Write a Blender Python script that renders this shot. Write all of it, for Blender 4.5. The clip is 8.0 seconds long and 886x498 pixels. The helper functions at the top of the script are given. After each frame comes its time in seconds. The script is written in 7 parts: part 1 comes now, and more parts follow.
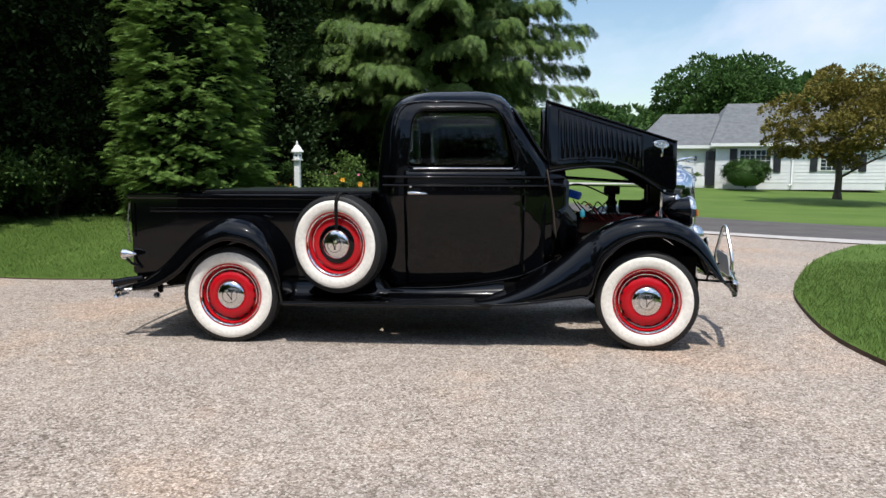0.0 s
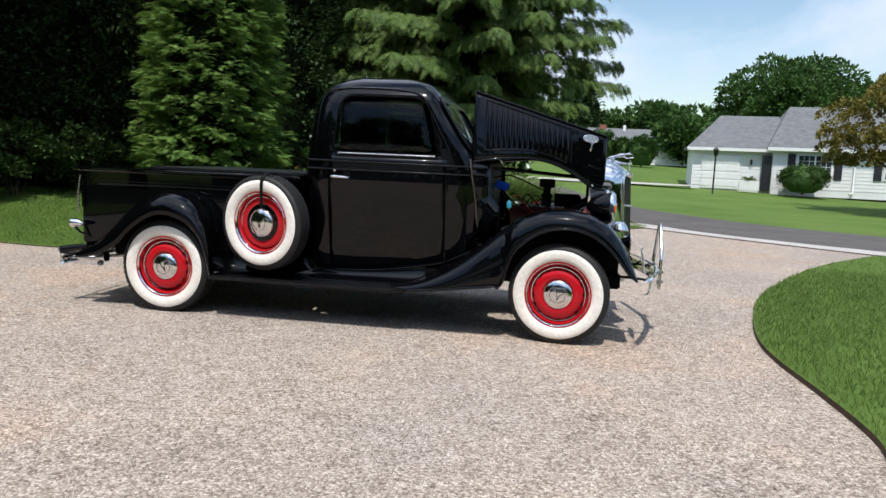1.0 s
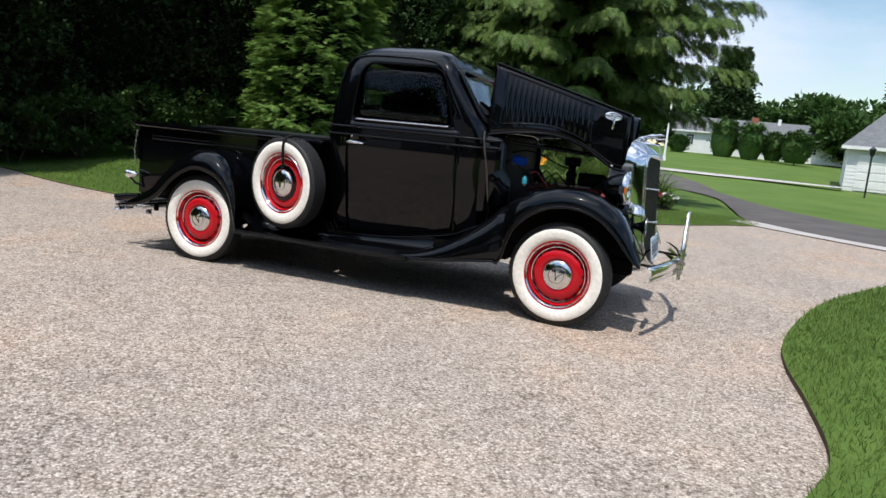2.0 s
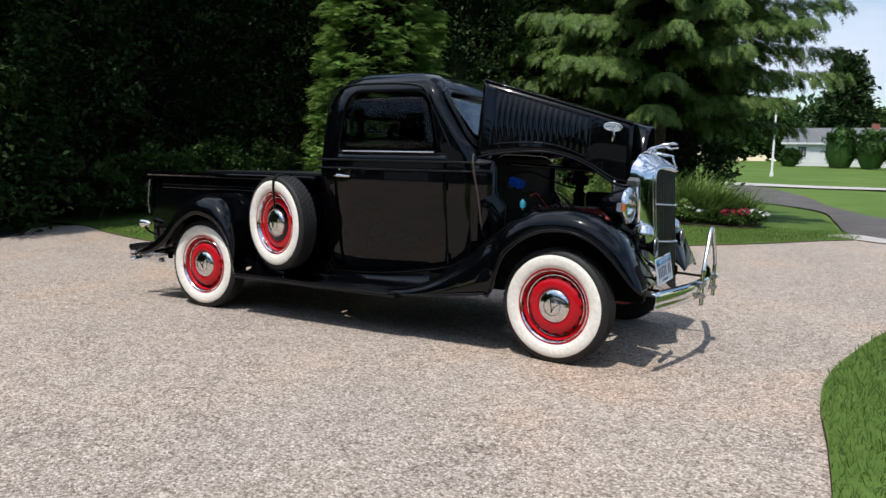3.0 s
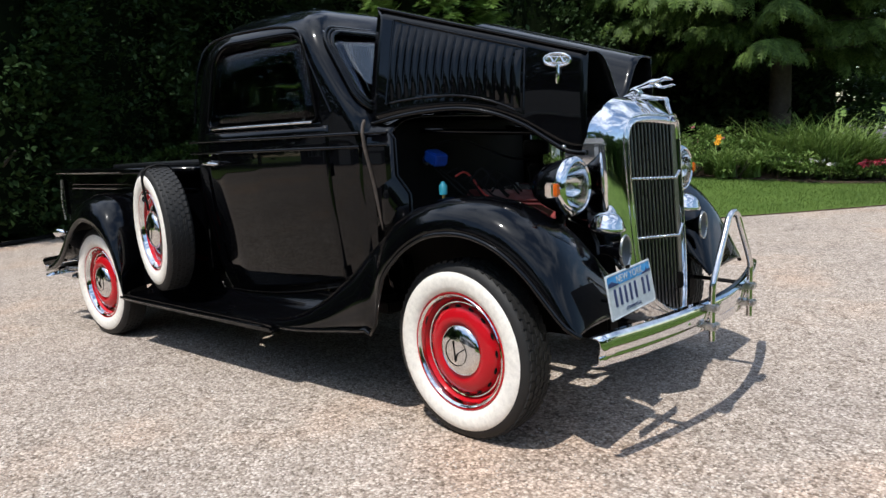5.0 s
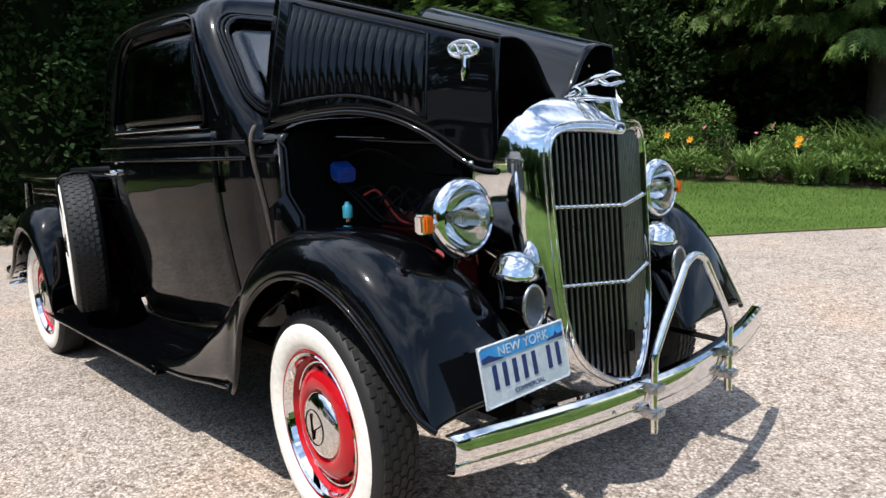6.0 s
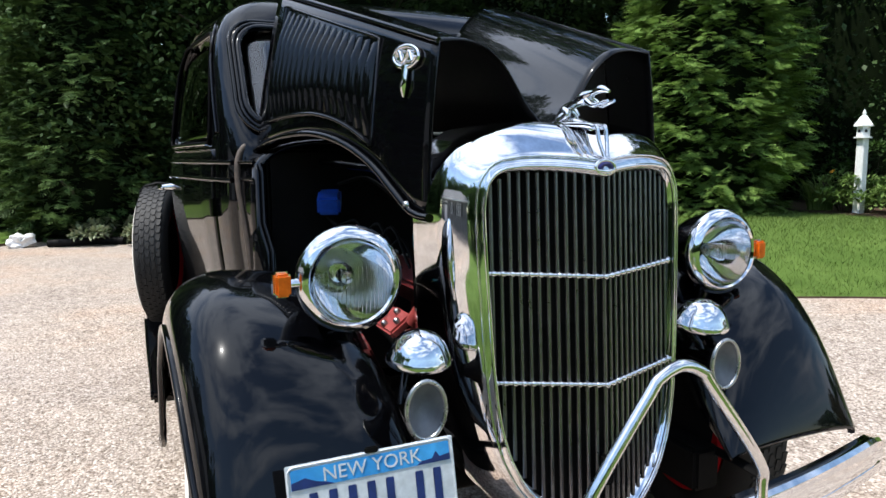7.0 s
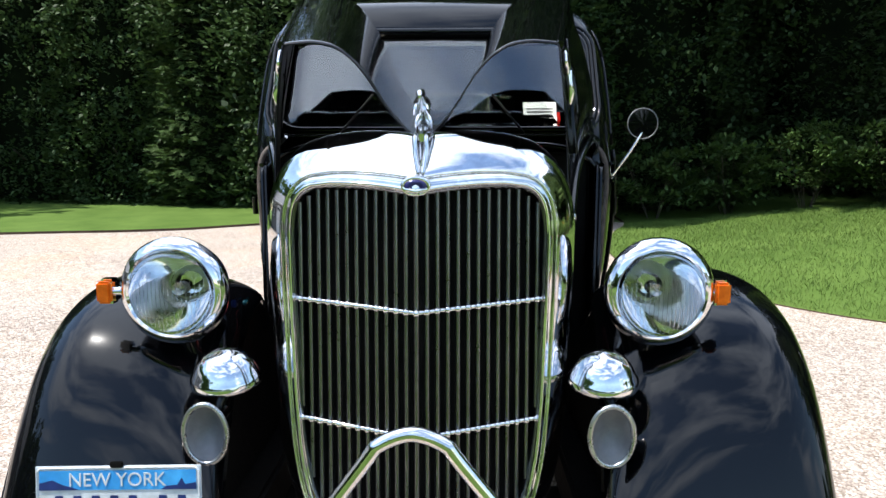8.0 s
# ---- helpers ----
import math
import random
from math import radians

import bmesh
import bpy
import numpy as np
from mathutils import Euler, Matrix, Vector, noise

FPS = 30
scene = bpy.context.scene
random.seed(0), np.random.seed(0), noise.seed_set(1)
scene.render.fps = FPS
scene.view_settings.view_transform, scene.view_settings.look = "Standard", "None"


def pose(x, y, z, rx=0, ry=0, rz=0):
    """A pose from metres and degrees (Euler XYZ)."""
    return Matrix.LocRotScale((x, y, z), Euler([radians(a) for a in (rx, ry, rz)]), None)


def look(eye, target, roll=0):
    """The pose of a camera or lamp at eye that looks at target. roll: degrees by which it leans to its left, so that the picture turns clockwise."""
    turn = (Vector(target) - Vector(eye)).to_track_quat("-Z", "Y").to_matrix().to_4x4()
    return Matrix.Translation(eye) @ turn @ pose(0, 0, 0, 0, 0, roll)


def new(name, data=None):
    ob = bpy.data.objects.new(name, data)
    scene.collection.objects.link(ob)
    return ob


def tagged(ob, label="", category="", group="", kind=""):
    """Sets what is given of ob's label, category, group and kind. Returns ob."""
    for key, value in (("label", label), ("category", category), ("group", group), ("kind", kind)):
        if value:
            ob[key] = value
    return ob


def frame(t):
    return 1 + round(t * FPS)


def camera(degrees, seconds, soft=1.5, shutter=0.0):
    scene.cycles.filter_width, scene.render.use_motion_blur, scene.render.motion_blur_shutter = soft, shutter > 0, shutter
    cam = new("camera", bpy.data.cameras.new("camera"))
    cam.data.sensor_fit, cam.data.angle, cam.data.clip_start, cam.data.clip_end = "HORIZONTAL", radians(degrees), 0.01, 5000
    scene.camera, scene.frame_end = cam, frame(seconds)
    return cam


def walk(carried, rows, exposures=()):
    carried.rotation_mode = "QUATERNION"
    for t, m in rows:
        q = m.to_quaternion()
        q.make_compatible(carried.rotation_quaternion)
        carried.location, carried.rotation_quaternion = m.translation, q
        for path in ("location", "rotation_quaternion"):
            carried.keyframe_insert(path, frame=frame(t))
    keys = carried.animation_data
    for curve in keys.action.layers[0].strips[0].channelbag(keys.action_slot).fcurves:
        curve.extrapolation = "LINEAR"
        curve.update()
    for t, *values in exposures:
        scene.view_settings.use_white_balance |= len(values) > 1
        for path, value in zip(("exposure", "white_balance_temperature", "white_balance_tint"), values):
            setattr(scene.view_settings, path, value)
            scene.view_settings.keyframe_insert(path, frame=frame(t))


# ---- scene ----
cam = camera(63.6, 8.0)
PATH = [
    (0, (-0.951, -5.551, 1.197), (-1.122, -3.57, 0.979), 0.1),
    (0.5, (-0.45, -5.53, 1.163), (-0.686, -3.554, 0.958), 1.9),
    (1, (0.024, -5.525, 1.177), (-0.312, -3.569, 0.936), 2.5),
    (1.5, (0.475, -5.501, 1.16), (-0.072, -3.6, 0.867), 1.8),
    (1.7, (0.643, -5.424, 1.155), (0.034, -3.543, 0.853), 3.6),
    (2.8, (1.37, -4.818, 1.131), (0.459, -3.059, 0.855), 3.3),
    (3, (1.424, -4.64, 1.127), (0.452, -2.908, 0.896), 1.3),
    (3.5, (1.491, -4.243, 1.068), (0.394, -2.582, 0.867), -2.2),
    (4, (1.512, -3.789, 1.072), (0.298, -2.233, 0.746), -2.1),
    (4.5, (1.551, -3.265, 1.08), (0.298, -1.73, 0.806), -1.7),
    (4.7, (1.585, -3.049, 1.118), (0.333, -1.518, 0.82), -3.0),
    (5.8, (1.664, -1.984, 1.107), (0.245, -0.608, 0.8), -1.6),
    (6, (1.686, -1.809, 1.134), (0.225, -0.478, 0.826), -2.6),
    (6.5, (1.713, -1.361, 1.123), (0.08, -0.248, 0.816), -1.2),
    (6.8, (1.694, -1.072, 1.157), (-0.037, -0.146, 0.796), -1.2),
    (7, (1.702, -0.875, 1.158), (-0.121, -0.093, 0.907), -0.4),
    (7.5, (1.71, -0.395, 1.206), (-0.225, 0.047, 0.963), 0.2),
    (8, (1.729, 0.086, 1.205), (-0.251, 0.044, 0.923), -0.1),
]
walk(cam, [(t, look(eye, target, roll)) for t, eye, target, roll in PATH], [(0.0, -0.02), (1.5, 0.0), (3.0, -0.13), (3.5, -0.12), (4.5, -0.04), (6.0, 0.32), (6.5, 0.45), (7.0, 0.52), (7.5, 0.58), (8.0, 0.85)])

# ---------------------------------------------------------------- light
SUN_TO = Vector((0.03, -0.46, 1.0)).normalized()
sun_el = math.asin(SUN_TO.z)
sun_az = math.atan2(SUN_TO.x, SUN_TO.y)
world = bpy.data.worlds.new("sky")
scene.world = world
world.use_nodes = True
wn, wl = world.node_tree.nodes, world.node_tree.links
wn.clear()
sky = wn.new("ShaderNodeTexSky")
sky.sky_type = 'NISHITA'
sky.sun_disc = False
sky.sun_elevation = sun_el
sky.sun_rotation = sun_az
sky.air_density, sky.dust_density, sky.ozone_density = 1.3, 0.4, 3.0
wtc = wn.new("ShaderNodeTexCoord")
wmap = wn.new("ShaderNodeMapping")
wmap.inputs["Scale"].default_value = (1.0, 1.0, 3.2)
wno = wn.new("ShaderNodeTexNoise")
wno.inputs["Scale"].default_value = 1.7
wno.inputs["Detail"].default_value = 9.0
wno.inputs["Roughness"].default_value = 0.55
wno.inputs["Distortion"].default_value = 0.4
wra = wn.new("ShaderNodeValToRGB")
wra.color_ramp.elements[0].position = 0.535
wra.color_ramp.elements[1].position = 0.69
wmix = wn.new("ShaderNodeMix")
wmix.data_type = 'RGBA'
wbg = wn.new("ShaderNodeBackground")
wbg.inputs["Strength"].default_value = 0.15
wout = wn.new("ShaderNodeOutputWorld")
wl.new(wtc.outputs["Generated"], wmap.inputs["Vector"])
wl.new(wmap.outputs["Vector"], wno.inputs["Vector"])
wsep = wn.new("ShaderNodeSeparateXYZ")
whi = wn.new("ShaderNodeMath")
whi.operation = 'MULTIPLY_ADD'
whi.inputs[1].default_value = 0.33
wl.new(wtc.outputs["Generated"], wsep.inputs["Vector"])
wcap = wn.new("ShaderNodeMapRange")
wcap.inputs["From Min"].default_value = 0.25
wcap.inputs["From Max"].default_value = 1.0
wcap.inputs["To Max"].default_value = 0.5
wl.new(wsep.outputs["Z"], wcap.inputs["Value"])
wl.new(wcap.outputs["Result"], whi.inputs[0])
wl.new(wno.outputs["Fac"], whi.inputs[2])
wl.new(whi.outputs[0], wra.inputs["Fac"])
wl.new(wra.outputs["Color"], wmix.inputs["Factor"])
wl.new(sky.outputs["Color"], wmix.inputs["A"])
# clouds high up, near the sun, are brighter
wgain = wn.new("ShaderNodeMath")
wgain.operation = 'MULTIPLY_ADD'
wgain.inputs[1].default_value, wgain.inputs[2].default_value = 1.0, 1.0
wl.new(wcap.outputs["Result"], wgain.inputs[0])
wsc = wn.new("ShaderNodeVectorMath")
wsc.operation = 'SCALE'
wsc.inputs[0].default_value = (5.4, 6.1, 7.4)
wl.new(wgain.outputs[0], wsc.inputs["Scale"])
wl.new(wsc.outputs["Vector"], wmix.inputs["B"])
wl.new(wmix.outputs["Result"], wbg.inputs["Color"])
wl.new(wbg.outputs["Background"], wout.inputs["Surface"])

sun = new("sun", bpy.data.lights.new("sun", 'SUN'))
sun.data.energy = 4.7
sun.data.angle = radians(0.55)
sun.data.color = (1.0, 0.965, 0.915)
sun.matrix_world = look(SUN_TO * 60, (0, 0, 0))

# ---------------------------------------------------------------- materials


def base_mat(name, rough=0.5, metal=0.0, color=(0.5, 0.5, 0.5)):
    m = bpy.data.materials.new(name)
    m.use_nodes = True
    b = m.node_tree.nodes["Principled BSDF"]
    b.inputs["Base Color"].default_value = (*color, 1)
    b.inputs["Roughness"].default_value = rough
    b.inputs["Metallic"].default_value = metal
    return m, m.node_tree.nodes, m.node_tree.links, b


def noise_node(n, l, scale, detail=4.0, rough=0.6, coord=None):
    tc = coord or n.new("ShaderNodeTexCoord")
    t = n.new("ShaderNodeTexNoise")
    t.inputs["Scale"].default_value = scale
    t.inputs["Detail"].default_value = detail
    t.inputs["Roughness"].default_value = rough
    l.new(tc.outputs["Object"], t.inputs["Vector"])
    return t, tc


def ramp(n, l, src, stops):
    r = n.new("ShaderNodeValToRGB")
    e = r.color_ramp.elements
    while len(e) < len(stops):
        e.new(0.5)
    for k, (p, c) in zip(e, stops):
        k.position, k.color = p, (*c, 1)
    l.new(src, r.inputs["Fac"])
    return r


def mix_color(n, l, kind, fac, a, b):
    m = n.new("ShaderNodeMix")
    m.data_type, m.blend_type = 'RGBA', kind
    if isinstance(fac, float):
        m.inputs["Factor"].default_value = fac
    else:
        l.new(fac, m.inputs["Factor"])
    for key, v in (("A", a), ("B", b)):
        if isinstance(v, tuple):
            m.inputs[key].default_value = (*v, 1)
        else:
            l.new(v, m.inputs[key])
    return m.outputs["Result"]


def bump(n, l, b, height, strength=0.3, distance=0.01):
    k = n.new("ShaderNodeBump")
    k.inputs["Strength"].default_value = strength
    k.inputs["Distance"].default_value = distance
    l.new(height, k.inputs["Height"])
    l.new(k.outputs["Normal"], b.inputs["Normal"])


def varied(name, c1, c2, rough=0.5, metal=0.0, scale=6.0, bump_s=0.0, bump_scale=60.0, fine=40.0, rough_var=0.08, spread=0.2):
    """Two colours mixed by broad noise, darkened a little by fine noise, with roughness and relief that vary."""
    m, n, l, b = base_mat(name, rough, metal)
    t, tc = noise_node(n, l, scale, 5)
    r = ramp(n, l, t.outputs["Fac"], [(0.5 - spread, c1), (0.5 + spread, c2)])
    t2, _ = noise_node(n, l, fine, 3, 0.7, tc)
    g = ramp(n, l, t2.outputs["Fac"], [(0.3, (0.86, 0.86, 0.86)), (0.7, (1.08, 1.08, 1.08))])
    l.new(mix_color(n, l, 'MULTIPLY', 1.0, r.outputs["Color"], g.outputs["Color"]), b.inputs["Base Color"])
    mr = n.new("ShaderNodeMapRange")
    mr.inputs["To Min"].default_value = max(0.02, rough - rough_var)
    mr.inputs["To Max"].default_value = min(1.0, rough + rough_var)
    l.new(t2.outputs["Fac"], mr.inputs["Value"])
    l.new(mr.outputs["Result"], b.inputs["Roughness"])
    if bump_s:
        t3, _ = noise_node(n, l, bump_scale, 4, 0.6, tc)
        bump(n, l, b, t3.outputs["Fac"], bump_s, 0.004)
    return m


def paint(name, c):
    """Deep gloss lacquer: dust film and very slight waviness."""
    m, n, l, b = base_mat(name, 0.06, 0.0, c)
    t, tc = noise_node(n, l, 3.0, 4)
    r = ramp(n, l, t.outputs["Fac"], [(0.3, tuple(v * 0.9 for v in c)), (0.75, tuple(v * 1.15 + 0.0002 for v in c))])
    l.new(r.outputs["Color"], b.inputs["Base Color"])
    t2, _ = noise_node(n, l, 90.0, 4, 0.7, tc)
    mr = n.new("ShaderNodeMapRange")
    mr.inputs["To Min"].default_value, mr.inputs["To Max"].default_value = 0.16, 0.26
    l.new(t2.outputs["Fac"], mr.inputs["Value"])
    l.new(mr.outputs["Result"], b.inputs["Roughness"])
    b.inputs["Specular IOR Level"].default_value = 0.02
    b.inputs["Coat Weight"].default_value = 1.0
    b.inputs["Coat IOR"].default_value = 1.39
    b.inputs["Coat Roughness"].default_value = 0.03
    t3, _ = noise_node(n, l, 7.0, 2, 0.5, tc)
    bump(n, l, b, t3.outputs["Fac"], 0.03, 0.004)
    return m


def leaf_mat(name, c1, c2, rough=0.55, trans=0.25):
    m, n, l, b = base_mat(name, rough)
    geo = n.new("ShaderNodeNewGeometry")
    t, tc = noise_node(n, l, 1.3, 4)
    mx = n.new("ShaderNodeMath")
    mx.operation = 'MULTIPLY_ADD'
    mx.inputs[1].default_value = 0.55
    l.new(geo.outputs["Random Per Island"], mx.inputs[0])
    hf = n.new("ShaderNodeMath")
    hf.operation = 'MULTIPLY'
    hf.inputs[1].default_value = 0.5
    l.new(t.outputs["Fac"], hf.inputs[0])
    l.new(hf.outputs[0], mx.inputs[2])
    r = ramp(n, l, mx.outputs[0], [(0.15, c1), (0.85, c2)])
    l.new(r.outputs["Color"], b.inputs["Base Color"])
    b.inputs["Specular IOR Level"].default_value = 0.18
    tr = n.new("ShaderNodeBsdfTranslucent")
    l.new(r.outputs["Color"], tr.inputs["Color"])
    mix = n.new("ShaderNodeMixShader")
    mix.inputs["Fac"].default_value = trans
    out = n["Material Output"]
    l.new(b.outputs[0], mix.inputs[1])
    l.new(tr.outputs[0], mix.inputs[2])
    l.new(mix.outputs[0], out.inputs["Surface"])
    return m


def glass_mat(name, tint, rough=0.0, ior=1.45):
    m, n, l, b = base_mat(name, rough, 0.0, tint)
    b.inputs["Transmission Weight"].default_value = 1.0
    b.inputs["IOR"].default_value = ior
    return m


M_BLACK = paint("black_lacquer", (0.0010, 0.0011, 0.0016))
M_RED = paint("red_wheel_enamel", (0.42, 0.006, 0.012))
M_CHROME = varied("chrome_plating", (0.78, 0.78, 0.79), (0.84, 0.84, 0.85), 0.05, 1.0, 5.0, rough_var=0.03)
M_CAP = varied("satin_hub_cap", (0.72, 0.71, 0.70), (0.80, 0.79, 0.78), 0.09, 1.0, 5.0, rough_var=0.03)
M_STEEL = varied("brushed_steel", (0.42, 0.42, 0.42), (0.55, 0.55, 0.54), 0.28, 1.0, 12.0, 0.05, 120)
M_GRILLE = varied("grille_bar_metal", (0.15, 0.15, 0.155), (0.22, 0.22, 0.22), 0.30, 1.0, 9.0)
M_RUBBER = varied("tyre_rubber", (0.005, 0.005, 0.0053), (0.011, 0.0107, 0.0104), 0.66, 0, 8.0, 0.25, 140)
M_WHITE = varied("whitewall_rubber", (0.80, 0.765, 0.69), (0.86, 0.825, 0.76), 0.5, 0, 5.0, 0.06, 120)
M_DARK = varied("dark_underbody", (0.003, 0.003, 0.003), (0.007, 0.0065, 0.006), 0.6, 0, 8.0, 0.2, 80)
M_GREYPAINT = varied("grey_horn_enamel", (0.12, 0.12, 0.125), (0.18, 0.18, 0.185), 0.4, 0.0, 9.0)
# engine enamel kept very dark, the shade of the bay in its colour
M_ENGINE = varied("red_enamel_in_shade", (0.050, 0.004, 0.004), (0.085, 0.007, 0.006), 0.38, 0, 14.0, 0.1, 90)
M_BLUE = varied("blue_plastic_cap", (0.005, 0.05, 0.33), (0.01, 0.08, 0.46), 0.35, 0, 20.0)
M_TEAL = varied("teal_fuel_filter", (0.015, 0.19, 0.27), (0.03, 0.25, 0.33), 0.35, 0, 20.0)
M_HOSE = varied("black_rubber_hose", (0.006, 0.006, 0.006), (0.013, 0.013, 0.013), 0.5, 0, 20.0)
M_REDWIRE = varied("red_cable", (0.35, 0.02, 0.015), (0.5, 0.03, 0.02), 0.45, 0, 20.0)
M_BRASS = varied("brass_fitting", (0.55, 0.36, 0.12), (0.7, 0.5, 0.2), 0.25, 1.0, 20.0)
M_AMBER = varied("amber_lens", (0.62, 0.10, 0.006), (0.8, 0.17, 0.012), 0.18, 0, 20.0)
M_REDLENS = varied("red_lens", (0.3, 0.01, 0.008), (0.45, 0.015, 0.01), 0.12, 0, 20.0)
M_BADGE = varied("dark_blue_enamel", (0.012, 0.012, 0.07), (0.02, 0.02, 0.11), 0.15, 0, 30.0)
M_WELT = varied("worn_leather_welt", (0.03, 0.021, 0.015), (0.09, 0.066, 0.05), 0.65, 0, 30.0, 0.3, 160)
M_UNDER = varied("matt_black_underside", (0.002, 0.002, 0.0022), (0.004, 0.004, 0.0045), 0.45, 0, 8.0)
M_UNDER.node_tree.nodes["Principled BSDF"].inputs["Specular IOR Level"].default_value = 0.03
M_COVER = varied("black_vinyl_cover", (0.010, 0.011, 0.013), (0.016, 0.017, 0.020), 0.32, 0, 8.0, 0.1, 120)
M_SEAT = varied("dark_brown_vinyl", (0.018, 0.013, 0.011), (0.035, 0.026, 0.02), 0.5, 0, 10.0, 0.2, 90)
M_GLASS = glass_mat("window_glass", (0.55, 0.60, 0.60), 0.0, 1.78)
M_SIDEGLASS = glass_mat("side_window_glass", (0.27, 0.30, 0.30), 0.0, 1.27)
M_LENS = glass_mat("headlight_lens_glass", (0.97, 0.98, 0.98), 0.02)
M_PLATE = varied("plate_white", (0.46, 0.50, 0.53), (0.54, 0.57, 0.60), 0.35, 0, 10.0, 0.05, 60)
M_PLATEBLUE = varied("plate_blue", (0.02, 0.20, 0.52), (0.05, 0.32, 0.66), 0.35, 0, 14.0)
M_PLATENAVY = varied("plate_navy", (0.008, 0.02, 0.10), (0.015, 0.03, 0.14), 0.35, 0, 20.0)
M_PAPER = varied("paper_sticker", (0.72, 0.72, 0.70), (0.8, 0.8, 0.78), 0.6, 0, 20.0)

for m_ in (M_DARK, M_HOSE):
    m_.node_tree.nodes["Principled BSDF"].inputs["Specular IOR Level"].default_value = 0.05

# ---------------------------------------------------------------- builders


def mesh_of(name, verts, faces, mat, smooth=True, sharp=None):
    me = bpy.data.meshes.new(name)
    me.from_pydata([tuple(v) for v in verts], [], [tuple(q) for q in faces])
    me.materials.append(mat)
    me.update()
    if smooth:
        me.polygons.foreach_set("use_smooth", [True] * len(me.polygons))
        if sharp:
            me.set_sharp_from_angle(angle=radians(sharp))
    return me


def part_mesh(name, me, parent=None, label="", m=None):
    ob = new(name, me)
    if parent:
        ob.parent = parent
    if m is not None:
        ob.matrix_basis = m
    if label:
        ob["label"] = label
    return ob


def part(name, bm, mat, parent=None, label="", m=None, smooth=True, sharp=62):
    """Links a bmesh as one mesh object under a thing or a part."""
    bmesh.ops.recalc_face_normals(bm, faces=bm.faces[:])
    me = bpy.data.meshes.new(name)
    bm.to_mesh(me)
    bm.free()
    me.materials.append(mat)
    if smooth:
        me.polygons.foreach_set("use_smooth", [True] * len(me.polygons))
        me.set_sharp_from_angle(angle=radians(sharp))
    return part_mesh(name, me, parent, label, m)


def thing(name, label, category, group="", m=None):
    ob = new(name)
    ob.empty_display_size = 0.1
    if m is not None:
        ob.matrix_basis = m
    return tagged(ob, label, category, group)


def box_bm(x0, x1, y0, y1, z0, z1, bev=0.0, seg=2, bm=None):
    bm2 = bmesh.new()
    bmesh.ops.create_cube(bm2, size=1.0)
    for v in bm2.verts:
        v.co = Vector(((x0 + x1) / 2 + v.co.x * (x1 - x0), (y0 + y1) / 2 + v.co.y * (y1 - y0), (z0 + z1) / 2 + v.co.z * (z1 - z0)))
    if bev:
        bmesh.ops.bevel(bm2, geom=bm2.edges[:], offset=bev, segments=seg, affect='EDGES', clamp_overlap=True)
    return merge(bm, bm2)


def merge(bm, bm2):
    if bm is None:
        return bm2
    me = bpy.data.meshes.new("tmp")
    bm2.to_mesh(me)
    bm2.free()
    bm.from_mesh(me)
    bpy.data.meshes.remove(me)
    return bm


def grid_bm(rows, closed=False, bm=None, cap=False):
    """Skin over rows of points; closed joins each row into a ring."""
    bm = bm or bmesh.new()
    vs = [[bm.verts.new(p) for p in r] for r in rows]
    n = len(rows[0])
    for a, b in zip(vs[:-1], vs[1:]):
        for i in range(n if closed else n - 1):
            j = (i + 1) % n
            try:
                bm.faces.new((a[i], a[j], b[j], b[i]))
            except ValueError:
                pass
    if cap and closed:
        bm.faces.new(vs[0][::-1])
        bm.faces.new(vs[-1])
    return bm


def tube_bm(pts, r, n=10, bm=None, closed=False, flat=1.0, cap=True):
    """A round bar swept along points; r may be a list."""
    pts = [Vector(p) for p in pts]
    k = len(pts)
    rows = []
    up = None
    for i, p in enumerate(pts):
        a = pts[(i - 1) % k] if (i or closed) else p
        b = pts[(i + 1) % k] if (i < k - 1 or closed) else p
        d = (b - a).normalized()
        if up is None:
            up = Vector((0, 0, 1)) if abs(d.z) < 0.9 else Vector((1, 0, 0))
        s = d.cross(up).normalized()
        up = s.cross(d).normalized()
        rr = r[i] if isinstance(r, (list, tuple)) else r
        rows.append([p + s * (rr * math.cos(q)) + up * (rr * flat * math.sin(q)) for q in [2 * math.pi * c / n for c in range(n)]])
    if closed:
        rows.append(rows[0])
    return grid_bm(rows, True, bm, cap and not closed)


def lathe_bm(profile, n=48, bm=None, axis='y'):
    """Turns (along, radius) points round an axis through the origin."""
    rows = []
    for a, r in profile:
        ring = []
        for c in range(n):
            q = 2 * math.pi * c / n
            u, v = r * math.cos(q), r * math.sin(q)
            ring.append((u, a, v) if axis == 'y' else ((a, u, v) if axis == 'x' else (u, v, a)))
        rows.append(ring)
    return grid_bm(rows, True, bm)


def interp(x, pts):
    xs, ys = [p[0] for p in pts], [p[1] for p in pts]
    return float(np.interp(x, xs, ys))


def curve_of(pts, n):
    """A smooth line through points (Catmull-Rom), n steps a span."""
    P = [Vector(p) for p in pts]
    P = [P[0] * 2 - P[1]] + P + [P[-1] * 2 - P[-2]]
    out = []
    for i in range(1, len(P) - 2):
        a, b, c, d = P[i - 1:i + 3]
        for k in range(n):
            t = k / n
            out.append(0.5 * ((2 * b) + (c - a) * t + (2 * a - 5 * b + 4 * c - d) * t * t + (3 * b - 3 * c + d - a) * t ** 3))
    out.append(P[-2])
    return out


